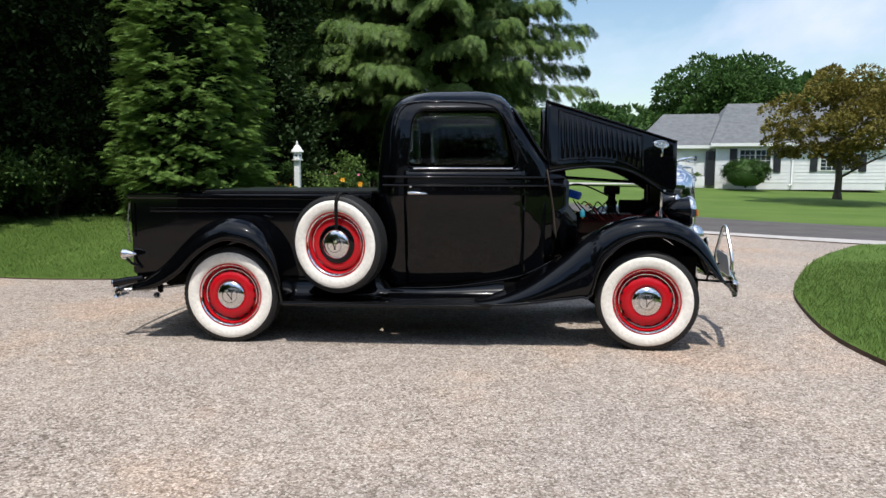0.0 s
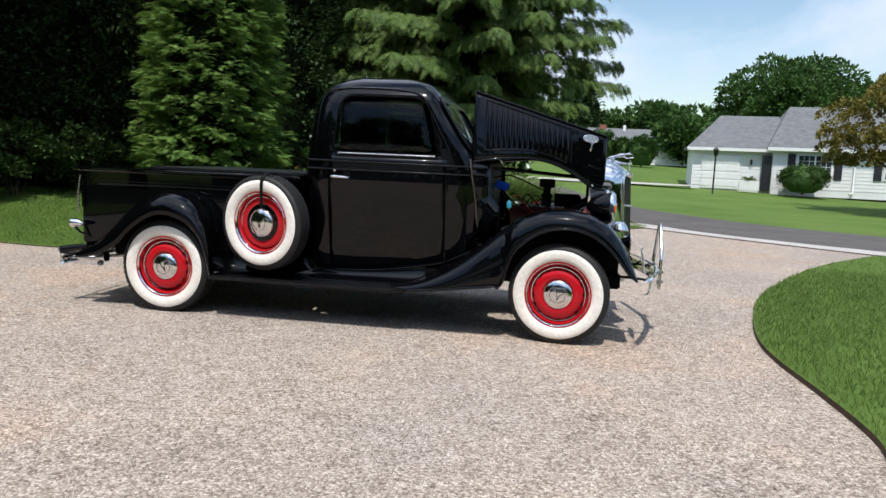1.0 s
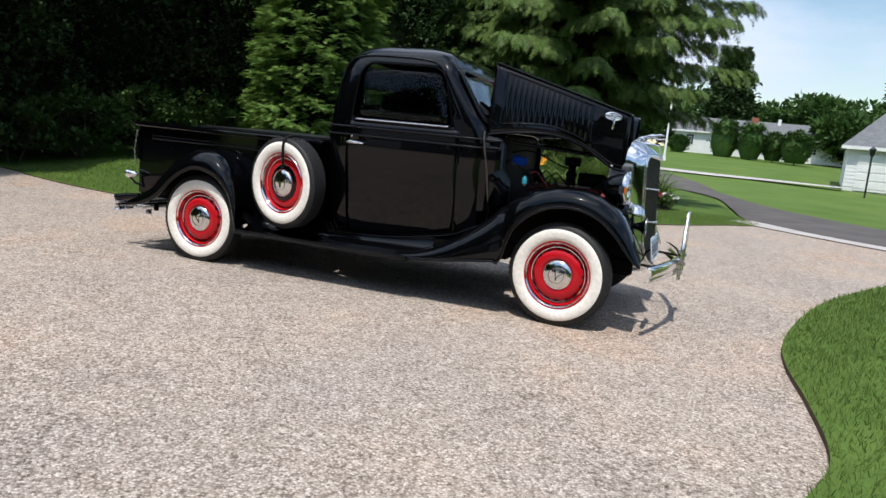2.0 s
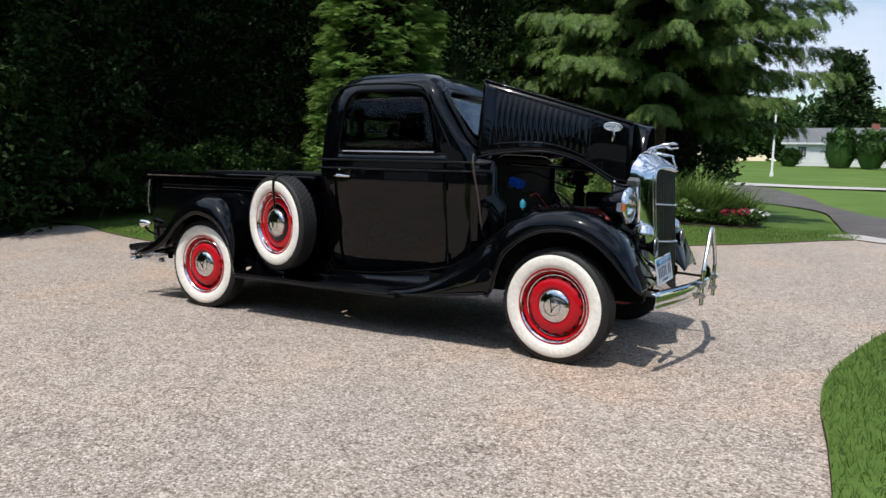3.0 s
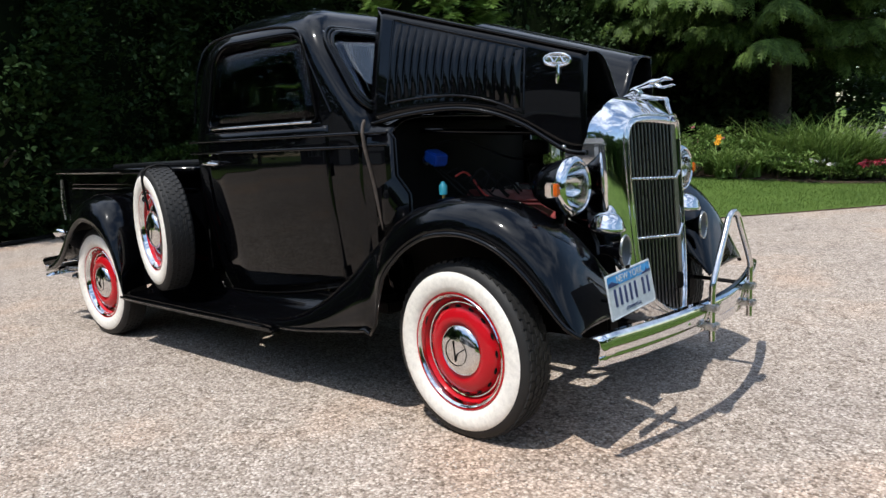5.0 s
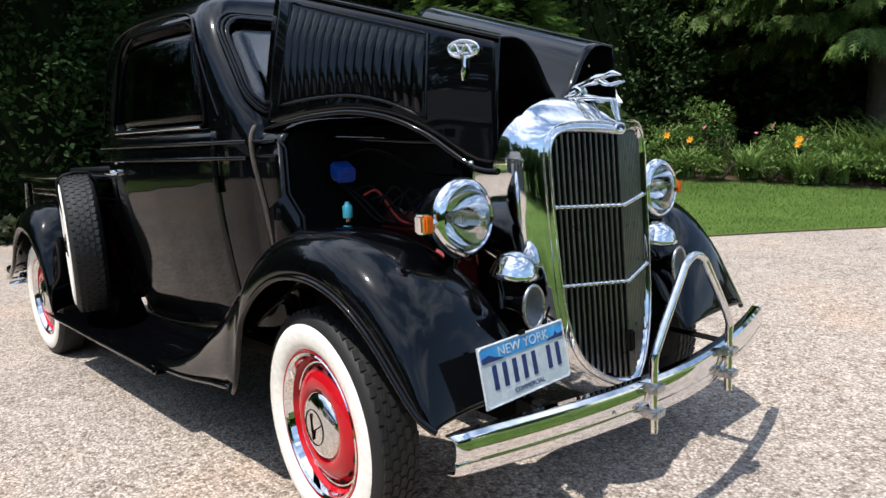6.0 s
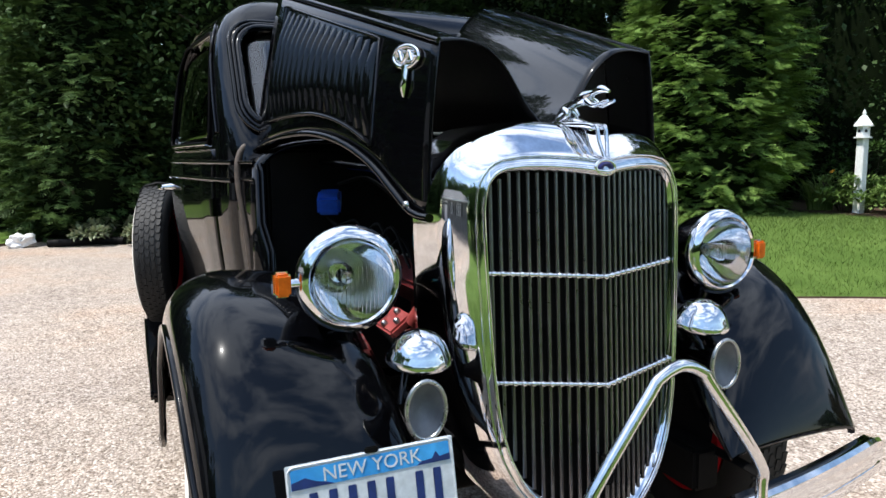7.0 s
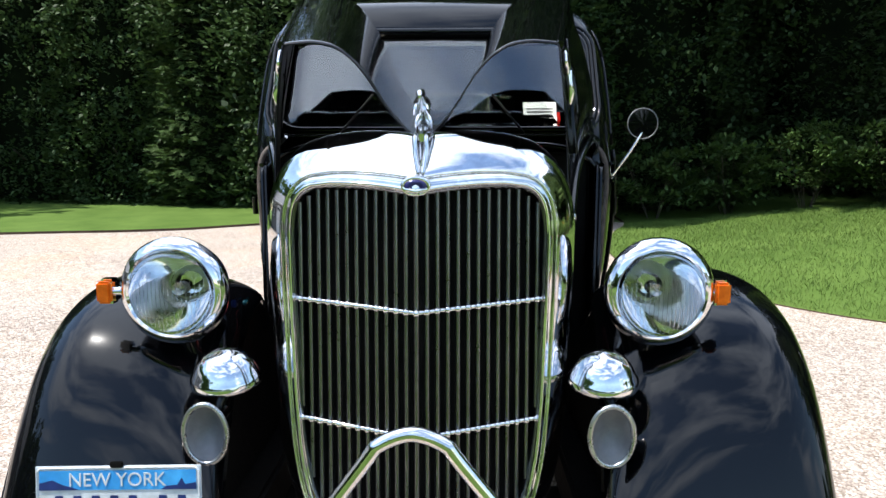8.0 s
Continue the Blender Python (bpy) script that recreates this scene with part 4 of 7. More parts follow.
def shell_ring(grow, top, x_of):
    """The opening's outline moved out by grow at the sides and by top at the crown."""
    pts = []
    for (y, z), v in zip(loop, NRM):
        k = max(0.0, v.y) ** 2.4
        o = grow * (1 - k) + top * k
        pts.append((x_of(y, z), y + v.x * o, z + v.y * o + 0.020 * (max(0.0, top) / 0.09) * max(0.0, v.y) * max(0.0, 1 - (y / 0.225) ** 2)))
    return pts


sh_rows = [
    shell_ring(-0.006, -0.006, lambda y, z: face_x(y, z) - 0.016),
    shell_ring(0.003, 0.003, lambda y, z: face_x(y, z) + 0.004),
    shell_ring(0.010, 0.011, lambda y, z: face_x(y, z) + 0.006),
    shell_ring(0.017, 0.019, lambda y, z: face_x(y, z) - 0.002),
] + [
    shell_ring(0.019 + 0.048 * math.sin(min(1.0, i / 5) * math.pi / 2) + 0.006 * i / 14, 0.021 + 0.067 * math.sin(min(1.0, i / 7) * math.pi / 2) + 0.004 * i / 14,
               lambda y, z, k=i / 14: (face_x(y, z) - 0.003) * (1 - k) + 0.165 * k) for i in range(15)
] + [shell_ring(0.068, 0.083, lambda y, z: 0.160)]
shell = part("radiator_shell", grid_bm(sh_rows, True), M_CHROME, truck, "tall chrome radiator shell", sharp=60)
part("inner_bead", tube_bm(shell_ring(0.006, 0.007, lambda y, z: face_x(y, z) + 0.006), 0.0045, 6, closed=True), M_CHROME, shell)
part("outer_bead", tube_bm(shell_ring(0.021, 0.025, lambda y, z: face_x(y, z) - 0.002), 0.0025, 6, closed=True), M_CHROME, shell)
grille = part("grille", grid_bm([[(face_x(y, z) - 0.035, y, z) for y in np.linspace(-shell_half(z), shell_half(z), 9)] for z in np.linspace(0.392, 1.13, 20)]), M_DARK, truck, "upright grille of thin metal bars")
for i in range(-12, 13):
    y = 0.0185 * i
    zz = [z for z in np.linspace(0.39, 1.128, 60) if shell_half(z) > abs(y) + 0.001]
    part("grille_bar", tube_bm([(face_x(y, z) - 0.010, y, z) for z in np.linspace(zz[0], zz[-1], 6)], 0.0046, 6, flat=1.0), M_GRILLE, grille)
for zb in (0.924, 0.696):
    w = shell_half(zb)
    bm = tube_bm([(face_x(y, zb) - 0.003, y, zb - 0.011 * (1 - abs(y) / w)) for y in np.linspace(-w, w, 21)], 0.0045, 6)
    for i in range(-12, 13):
        y = 0.0185 * i
        if abs(y) < w:
            bmesh.ops.create_icosphere(bm, subdivisions=1, radius=0.0078, matrix=Matrix.Translation((face_x(y, zb) - 0.001, y, zb - 0.011 * (1 - abs(y) / w))))
    part("cross_bar", bm, M_CHROME, grille, "beaded chrome cross bar")
part("crank_hole", box_bm(0.49, 0.524, -0.012, 0.012, 0.47, 0.535, 0.006), M_DARK, grille)
bd = lathe_bm([(0.0, 0.0005), (0.006, 0.012), (0.004, 0.019), (-0.004, 0.021)], 20, axis='x')
for v in bd.verts:
    v.co = Vector((v.co.x, v.co.y * 1.0, v.co.z * 0.60))
part("badge", bd, M_BADGE, shell, "dark blue oval badge", m=pose(0.480, 0, 1.138))
part("badge_ring", tube_bm([(0.480, 0.023 * math.cos(q), 1.138 + 0.0145 * math.sin(q)) for q in np.linspace(0, 2 * math.pi, 25)[:-1]] , 0.0045, 6, closed=True), M_CHROME, shell)

# leaping ornament on the cap, a plain streamlined figure
orn = bmesh.new()
for s in (-1, 1):
    tube_bm(curve_of([(0.470, s * 0.004, 1.160), (0.458, s * 0.010, 1.195), (0.452, s * 0.010, 1.222), (0.440, s * 0.010, 1.222), (0.420, s * 0.012, 1.226), (0.36, s * 0.016, 1.230), (0.30, s * 0.014, 1.232), (0.255, s * 0.008, 1.230)], 3), [0.0045] * 9 + [0.0065] * 6 + [0.006] * 7, 8, orn)
tube_bm(curve_of([(0.42, 0, 1.222), (0.36, 0, 1.234), (0.30, 0, 1.240), (0.25, 0, 1.232)], 4), [0.008, 0.009, 0.010, 0.011, 0.012, 0.012, 0.012, 0.012, 0.011, 0.010, 0.008, 0.006, 0.004], 8, orn)
tube_bm(curve_of([(0.262, 0, 1.228), (0.285, 0, 1.246), (0.315, 0, 1.262), (0.355, 0, 1.276), (0.395, 0, 1.285), (0.428, 0, 1.294), (0.452, 0, 1.298), (0.478, 0, 1.291)], 3), [0.003, 0.004, 0.005, 0.006, 0.008, 0.011, 0.013, 0.012, 0.010, 0.010, 0.012, 0.015, 0.016, 0.013, 0.009, 0.007, 0.008, 0.009, 0.009, 0.007, 0.005, 0.003], 10, orn)
for s in (-1, 1):
    tube_bm(curve_of([(0.41, s * 0.008, 1.278), (0.435, s * 0.011, 1.266), (0.458, s * 0.010, 1.268), (0.484, s * 0.008, 1.272)], 3), [0.007, 0.007, 0.006, 0.005, 0.005, 0.004, 0.004, 0.004, 0.004, 0.003], 8, orn)
    tube_bm(curve_of([(0.325, s * 0.006, 1.264), (0.345, s * 0.012, 1.252), (0.320, s * 0.012, 1.240), (0.295, s * 0.010, 1.236)], 3), [0.009, 0.009, 0.008, 0.007, 0.006, 0.005, 0.005, 0.004, 0.004, 0.003], 8, orn)
ornament = part("hood_ornament", orn, M_CHROME, truck, "chrome leaping figure ornament")
for ob in (shell, grille):
    ob.location.y = 0.012
ornament.location.y = 0.020

# ---------------------------------------------------------------- lamps and horns
for s in (-1, 1):
    hl = part("headlight", lathe_bm([(-0.150, 0.0005), (-0.145, 0.022), (-0.12, 0.052), (-0.08, 0.078), (-0.04, 0.093), (0.0, 0.102), (0.012, 0.104)], 40, axis='x'), M_BLACK, truck, "bullet headlight with chrome rim", m=pose(0.300, s * 0.487, 0.918))
    part("rim", lathe_bm([(0.004, 0.1045), (0.012, 0.110), (0.022, 0.1105), (0.032, 0.106), (0.041, 0.097), (0.044, 0.090), (0.040, 0.086)], 40, axis='x'), M_CHROME, hl, "polished chrome rim")
    part("reflector", lathe_bm([(-0.06, 0.012), (-0.045, 0.035), (-0.02, 0.060), (0.012, 0.080), (0.030, 0.088)], 32, axis='x'), M_CHROME, hl)
    part("bulb", lathe_bm([(-0.05, 0.010), (-0.02, 0.012), (-0.008, 0.010), (-0.003, 0.0005)], 12, axis='x'), M_STEEL, hl)
    lens = part("lens", lathe_bm([(0.036, 0.088), (0.045, 0.075), (0.052, 0.05), (0.056, 0.025), (0.057, 0.0005)], 32, axis='x'), M_LENS, hl, "fluted clear glass lens")
    lens.visible_shadow = False
    for i in range(-9, 10):
        y = 0.0085 * i
        w = math.sqrt(max(0.0, 0.083 ** 2 - y * y))
        fl = part("flute", tube_bm([(0.0550 - 0.020 * ((y * y + z * z) / 0.0077), y, z) for z in np.linspace(-w, 0.35 * w, 9)], 0.0006, 5), M_LENS, lens)
        fl.visible_shadow = False
    part("stalk", tube_bm([(-0.03, 0, -0.095), (-0.04, -s * 0.005, -0.14), (-0.05, -s * 0.03, -0.19)], [0.022, 0.017, 0.024], 10), M_BLACK, hl)
    ya = s * 0.616 - 0.008
    am = part("turn_signal", box_bm(0.326, 0.342, ya - 0.015, ya + 0.015, 0.895, 0.940, 0.005), M_AMBER, truck, "small amber turn signal")
    part("housing", box_bm(0.296, 0.330, ya - 0.017, ya + 0.017, 0.892, 0.943, 0.006), M_CHROME, am, "chrome housing")
    part("mount", tube_bm([(0.325, s * 0.585, 0.918), (0.325, ya, 0.918)], 0.010, 8), M_CHROME, am)
    dm = part("horn_dome", lathe_bm([(-0.012, 0.058), (-0.008, 0.066), (0.0, 0.067), (0.006, 0.063), (0.016, 0.0595), (0.032, 0.051), (0.046, 0.037), (0.054, 0.018), (0.0565, 0.0005)], 32, axis='z'), M_CHROME, truck, "polished chrome dome", m=pose(0.390, s * 0.367, 0.762, 0, 8, 0))
    part("band", lathe_bm([(-0.014, 0.060), (-0.010, 0.0675), (-0.004, 0.0685), (0.002, 0.0675)], 32, axis='z'), M_CHROME, dm)
    def bell(profile):
        hb = lathe_bm(profile, 32, axis='x')
        for v in hb.verts:
            v.co.z *= 1.22
            v.co.y *= 0.86 - 0.35 * min(0, v.co.z)
        return hb

    horn = part("horn_trumpet", bell([(-0.12, 0.014), (-0.07, 0.018), (-0.03, 0.030), (-0.008, 0.047), (0.004, 0.053)]), M_BLACK, truck, "black trumpet horn with a grey mouth", m=pose(0.466, s * 0.377 - 0.007, 0.677) @ Matrix.Scale(0.9, 4))
    part("mouth", bell([(0.004, 0.053), (0.008, 0.051), (0.004, 0.047), (-0.012, 0.036), (-0.024, 0.020), (-0.028, 0.0005)]), M_GREYPAINT, horn, "grey horn mouth")
    rg = tube_bm([(0.005, 0.0525 * math.cos(q) * 0.86 * (1 - 0.12 * math.sin(q) * 0), 0.0525 * 1.22 * math.sin(q)) for q in np.linspace(0, 2 * math.pi, 33)[:-1]], 0.0055, 6, closed=True)
    part("bell_ring", rg, M_STEEL, horn)
    part("horn_bracket", tube_bm([(0.33, s * 0.37, 0.74), (0.36, s * 0.39, 0.70), (0.37, s * 0.40, 0.66)], 0.009, 8), M_BLACK, horn, m=horn.matrix_basis.inverted())

# front bumper with a bent guard
def bumper_x(y):
    return 0.700 - 0.140 * (abs(y) / 0.79) ** 1.7


rows = []
for y in np.linspace(-0.785, 0.785, 41):
    ta = 1.0 if abs(y) < 0.74 else 1.0 - 0.15 * (abs(y) - 0.74) / 0.045
    x = bumper_x(y)
    rows.append([(x + dx, y, 0.42 + dz * ta) for dx, dz in ((-0.020, -0.050), (-0.002, -0.0495), (0.005, -0.044), (0.008, -0.030), (0.008, -0.018), (0.004, -0.0135), (0.009, -0.009), (0.0115, 0.002), (0.0125, 0.018), (0.0120, 0.034), (0.0090, 0.043), (0.002, 0.049), (-0.020, 0.050))])
bumper = part("bumper", grid_bm(rows), M_CHROME, truck, "curved chrome front bumper bar", sharp=25)
solid(bumper, 0.005, 1)
for s in (-1, 1):
    part("bumper_arm", tube_bm([(0.25, s * 0.40, 0.44), (0.48, s * 0.42, 0.43), (0.66, s * 0.42, 0.42)], 0.017, 8, flat=0.5), M_DARK, bumper)
guard = part("bumper_guard", tube_bm(curve_of([(0.712, -0.190, 0.33), (0.712, -0.190, 0.50), (0.715, -0.176, 0.565), (0.715, -0.055, 0.735), (0.715, -0.030, 0.765), (0.715, 0.018, 0.782), (0.715, 0.066, 0.765), (0.715, 0.091, 0.735), (0.715, 0.220, 0.565), (0.712, 0.234, 0.50), (0.712, 0.234, 0.33)], 6), 0.0118, 16), M_CAP, truck, "bent chrome tube guard")
for y in (-0.190, 0.234):
    for z in (0.385, 0.455):
        cl = box_bm(0.680, 0.735, y - 0.024, y + 0.024, z - 0.012, z + 0.012, 0.004)
        tube_bm([(0.722, y - 0.034, z), (0.722, y + 0.034, z)], 0.007, 8, cl)
        part("clamp", cl, M_STEEL, guard, "bolted steel clamp")
part("bolt", lathe_bm([(0, 0.012), (0.008, 0.011), (0.011, 0.0005)], 12, axis='x'), M_CHROME, bumper, m=pose(bumper_x(-0.33) + 0.008, -0.33, 0.42))
part("bolt", lathe_bm([(0, 0.012), (0.008, 0.011), (0.011, 0.0005)], 12, axis='x'), M_CHROME, bumper, m=pose(bumper_x(0.33) + 0.008, 0.33, 0.42))

# licence plate: number as plain bars
PLATE = Matrix.Translation((0.552, -0.515, 0.572)) @ Euler((radians(2.5), radians(-9), radians(-3.0))).to_matrix().to_4x4()
pl = part("licence_plate", box_bm(-0.002, 0.002, -0.1525, 0.1525, -0.076, 0.076, 0.0015), M_PLATE, truck, "white and blue licence plate", m=PLATE)
part("plate_rim", tube_bm([(0.002, y, z) for y, z in rounded_rect(-0.149, 0.149, -0.0725, 0.0725, (0.012,) * 4)], 0.0022, 5, closed=True), M_PLATE, pl)
part("top_band", box_bm(0.002, 0.0032, -0.144, 0.144, 0.034, 0.068), M_PLATEBLUE, pl)
part("hill", ngon_bm([(0.0033, y, 0.034 + h) for y, h in ((-0.144, 0), (-0.144, 0.012), (-0.12, 0.018), (-0.10, 0.009), (-0.08, 0.004), (-0.07, 0.0))], (0.0006, 0, 0)), M_PLATENAVY, pl)
part("hill", ngon_bm([(0.0033, y, 0.034 + h) for y, h in ((0.08, 0), (0.09, 0.006), (0.11, 0.008), (0.118, 0.02), (0.124, 0.009), (0.144, 0.012), (0.144, 0))], (0.0006, 0, 0)), M_PLATENAVY, pl)
for i, y in enumerate((-0.108, -0.074, -0.040, -0.006, 0.028, 0.083, 0.117)):
    part("number_bar", box_bm(0.002, 0.0036, y - 0.0075, y + 0.0075, -0.036, 0.024, 0.001), M_PLATENAVY, pl)


def lettering(name, text, size, mat, parent, m):
    cu = bpy.data.curves.new(name, 'FONT')
    cu.body, cu.size, cu.align_x, cu.align_y, cu.extrude = text, size, 'CENTER', 'CENTER', 0.0004
    tmp = new(name, cu)
    bpy.context.view_layer.update()
    me = bpy.data.meshes.new_from_object(tmp.evaluated_get(bpy.context.evaluated_depsgraph_get()))
    bpy.data.objects.remove(tmp)
    me.materials.clear()
    me.materials.append(mat)
    return part_mesh(name, me, parent, "", m)


lettering("lettering", "NEW YORK", 0.034, M_PLATE, pl, pose(0.0040, 0, 0.051, 90, 0, 90))
lettering("lettering", "COMMERCIAL", 0.017, M_PLATENAVY, pl, pose(0.0030, 0, -0.055, 90, 0, 90))
part("bracket", tube_bm([(0.545, -0.45, 0.56), (0.50, -0.44, 0.52), (0.47, -0.43, 0.44)], 0.008, 6), M_BLACK, pl, m=PLATE.inverted())
part("clip", box_bm(0.0, 0.006, -0.012, 0.012, 0.072, 0.084, 0.002), M_DARK, pl)

# tail: lamp, bumper tips
for s in (-1, 1):
    tl = part("tail_lamp", lathe_bm([(0.10, 0.0005), (0.095, 0.012), (0.06, 0.026), (0.02, 0.034), (0.0, 0.036)], 20, axis='x'), M_CHROME, truck, "chrome bullet tail lamp", m=pose(-3.665, s * 0.69, 0.60))
    part("lens", lathe_bm([(0.0, 0.034), (-0.010, 0.026), (-0.014, 0.0005)], 20, axis='x'), M_REDLENS, tl)
    part("stalk", tube_bm([(0.02, 0, -0.03), (0.05, -s * 0.02, -0.07), (0.10, -s * 0.06, -0.10)], 0.010, 8), M_BLACK, tl)
rows = []
for y in np.linspace(-0.80, 0.80, 17):
    x = -3.74 + 0.06 * (abs(y) / 0.8) ** 2
    rows.append([(x + 0.014, y, 0.30), (x - 0.006, y, 0.302), (x - 0.010, y, 0.325), (x - 0.006, y, 0.338), (x - 0.010, y, 0.350), (x - 0.006, y, 0.375), (x + 0.014, y, 0.377)])
rbp = part("rear_bumper", grid_bm(rows), M_CHROME, truck, "chrome rear bumper bar", sharp=25)
solid(rbp, 0.005, -1)
for s in (-1, 1):
    part("bumper_arm", tube_bm([(-3.30, s * 0.50, 0.36), (-3.55, s * 0.62, 0.335), (-3.70, s * 0.66, 0.335)], 0.013, 8), M_STEEL, rbp)
    part("mount_lug", box_bm(-3.46, -3.43, s * 0.60 - 0.02, s * 0.60 + 0.02, 0.31, 0.375, 0.006), M_DARK, rbp)
sl = part("overrider", tube_bm([(-3.50, -0.735, 0.435), (-3.60, -0.75, 0.42), (-3.70, -0.775, 0.40)], [0.022, 0.027, 0.030], 14), M_BLACK, truck, "black overrider tube with a bright end")
part("end_cap", lathe_bm([(0.0, 0.031), (-0.008, 0.031), (-0.014, 0.022), (-0.016, 0.0005)], 18, axis='x'), M_CHROME, sl, m=pose(-3.698, -0.775, 0.40, 0, -8, 14))
part("bumper_iron", box_bm(-3.69, -3.40, -0.705, -0.69, 0.290, 0.335, 0.005), M_CHROME, rbp)
part("iron_bolt", lathe_bm([(0, 0.02), (-0.02, 0.018), (-0.03, 0.008)], 10), M_STEEL, rbp, m=pose(-3.42, -0.705, 0.31))
part("tailgate_hook", tube_bm([(-2.66, -0.628, 0.875), (-2.64, -0.655, 0.885), (-2.60, -0.655, 0.87), (-2.58, -0.63, 0.865)], 0.008, 8), M_BLACK, bed)
part("chain", tube_bm([(-3.63, -0.64, 0.96), (-3.65, -0.645, 0.80), (-3.64, -0.64, 0.68)], 0.007, 6), M_STEEL, bed)

# chassis, axles and floor
ch = part("chassis", box_bm(-3.5, 0.42, -0.42, -0.34, 0.34, 0.45, 0.01), M_DARK, truck, "dark frame and axles")
part("frame_rail", box_bm(-3.5, 0.42, 0.34, 0.42, 0.34, 0.45, 0.01), M_DARK, ch)
for x in (0.0, -2.845):
    part("axle", tube_bm([(x, -0.68, 0.335), (x, -0.3, 0.30), (x, 0.3, 0.30), (x, 0.68, 0.335)], 0.04, 10), M_DARK, ch)
part("differential", lathe_bm([(-0.14, 0.03), (-0.08, 0.11), (0.0, 0.13), (0.08, 0.11), (0.14, 0.03)], 18), M_DARK, ch, m=pose(-2.845, 0, 0.31))
part("floor_pan", box_bm(-1.84, -0.55, -0.58, 0.58, 0.36, 0.42, 0.01), M_DARK, ch)
part("gearbox", box_bm(-1.0, -0.5, -0.15, 0.15, 0.27, 0.42, 0.04), M_DARK, ch)
for s in (-1, 1):
    part("inner_wing", grid_bm([[(x, s * 0.40, 0.42), (x, s * 0.43, 0.60), (x, s * (fx(x)[0] + 0.005), fx(x)[1] - 0.006)] for x in np.linspace(-0.55, 0.40, 10)]), M_DARK, ch)

# cab interior
seat = part("seat", box_bm(-1.70, -1.20, -0.58, 0.58, 0.66, 0.82, 0.05, 3), M_SEAT, truck, "dark bench seat")
part("backrest", box_bm(-1.80, -1.66, -0.58, 0.58, 0.80, 1.22, 0.05, 3), M_SEAT, seat)
part("base", box_bm(-1.68, -1.25, -0.55, 0.55, 0.42, 0.67, 0.02), M_DARK, seat)
part("dashboard", box_bm(-0.80, -0.70, -0.56, 0.56, 1.06, 1.20, 0.03, 3), M_BLACK, truck, "black dashboard")
sw = part("steering_wheel", tube_bm([(0.20 * math.cos(q), 0.20 * math.sin(q), 0) for q in np.linspace(0, 2 * math.pi, 33)[:-1]], 0.011, 8, closed=True), M_HOSE, truck, "thin black steering wheel", m=pose(-1.02, 0.30, 1.12, 0, -35, 0))
for q in (90, 210, 330):
    part("spoke", tube_bm([(0, 0, -0.03), (0.20 * math.cos(radians(q)), 0.20 * math.sin(radians(q)), 0)], 0.006, 6), M_STEEL, sw)
part("column", tube_bm([(0, 0, -0.02), (0, 0, -0.75)], 0.02, 8), M_DARK, sw)
part("hub", lathe_bm([(-0.04, 0.02), (-0.02, 0.035), (0.0, 0.03), (0.005, 0.0005)], 14, axis='z'), M_HOSE, sw)
part("inner_mirror", box_bm(-0.99, -0.975, -0.10, 0.10, 1.56, 1.61, 0.006), M_DARK, cab)
stk = part("sticker", box_bm(-0.002, 0.001, -0.055, 0.055, -0.046, 0.046), M_PAPER, wsf, "white paper sticker", m=pose(shield_x(0.36, 1.315, -0.018), 0.36, 1.315, 0, -33, 0))
for z in (0.018, 0.006, -0.006, -0.018):
    part("print_bar", box_bm(0.001, 0.0022, -0.045, 0.03 if z < 0 else 0.045, z - 0.002, z + 0.002), M_DARK, stk)
part("red_tab", box_bm(0.0, 0.0022, 0.057, 0.066, -0.034, 0.005), M_REDLENS, stk)
mir = part("side_mirror", lathe_bm([(-0.035, 0.0005), (-0.030, 0.03), (-0.012, 0.050), (0.004, 0.054), (0.006, 0.0005)], 24, axis='x'), M_BLACK, truck, "round black side mirror on a chrome arm", m=pose(-0.80, 0.725, 1.285))
part("mirror_rim", tube_bm([(0.005, 0.052 * math.cos(q), 0.052 * math.sin(q)) for q in np.linspace(0, 2 * math.pi, 25)[:-1]], 0.0022, 6, closed=True), M_GREYPAINT, mir)
part("arm", tube_bm([(0, 0, -0.03), (0.01, -0.045, -0.10), (0.0, -0.10, -0.18)], 0.005, 8), M_CHROME, mir)
for s in (-1, 1):
    wp = tube_bm([(shield_x(0.30 * s, 1.25, 0.02), 0.30 * s, 1.25), (shield_x(0.22 * s, 1.36, 0.012), 0.20 * s, 1.38)], 0.004, 6)
    part("wiper", wp, M_HOSE, cab)
    part("cowl_lamp", tube_bm([(-0.625, s * 0.50, 1.215), (-0.60, s * 0.47, 1.24)], 0.006, 6), M_STEEL, cowl)
part("cowl_bead", tube_bm([(q.x, q.y, q.z + 0.004) for q in curve_of([(-0.72, -0.50, 1.222), (-0.665, -0.25, 1.242), (-0.65, 0, 1.248), (-0.665, 0.25, 1.242), (-0.72, 0.50, 1.222)], 6)], 0.008, 6), M_BLACK, cowl)

# fixed panels between cowl and engine opening
for s in (-1, 1):
    prof = [(-0.62, 1.14), (-0.535, 1.145), (-0.515, 1.12), (-0.515, 0.965), (-0.455, 0.885), (-0.455, 0.66), (-0.62, 0.60)]
    hwp = lambda x: interp(x, [(-0.66, 0.556), (-0.50, 0.526), (-0.40, 0.505)])
    bm = bmesh.new()
    bm.faces.new([bm.verts.new((x, s * hwp(x), z)) for x, z in prof])
    pn = part("cowl_panel", bm, M_BLACK, cowl, "black panel beside the engine bay")
    solid(pn, 0.012, 0)
    part("panel_lip", tube_bm([(x, s * (hwp(x) - 0.012), z) for x, z in prof[1:6]], 0.008, 6), M_BLACK, pn)

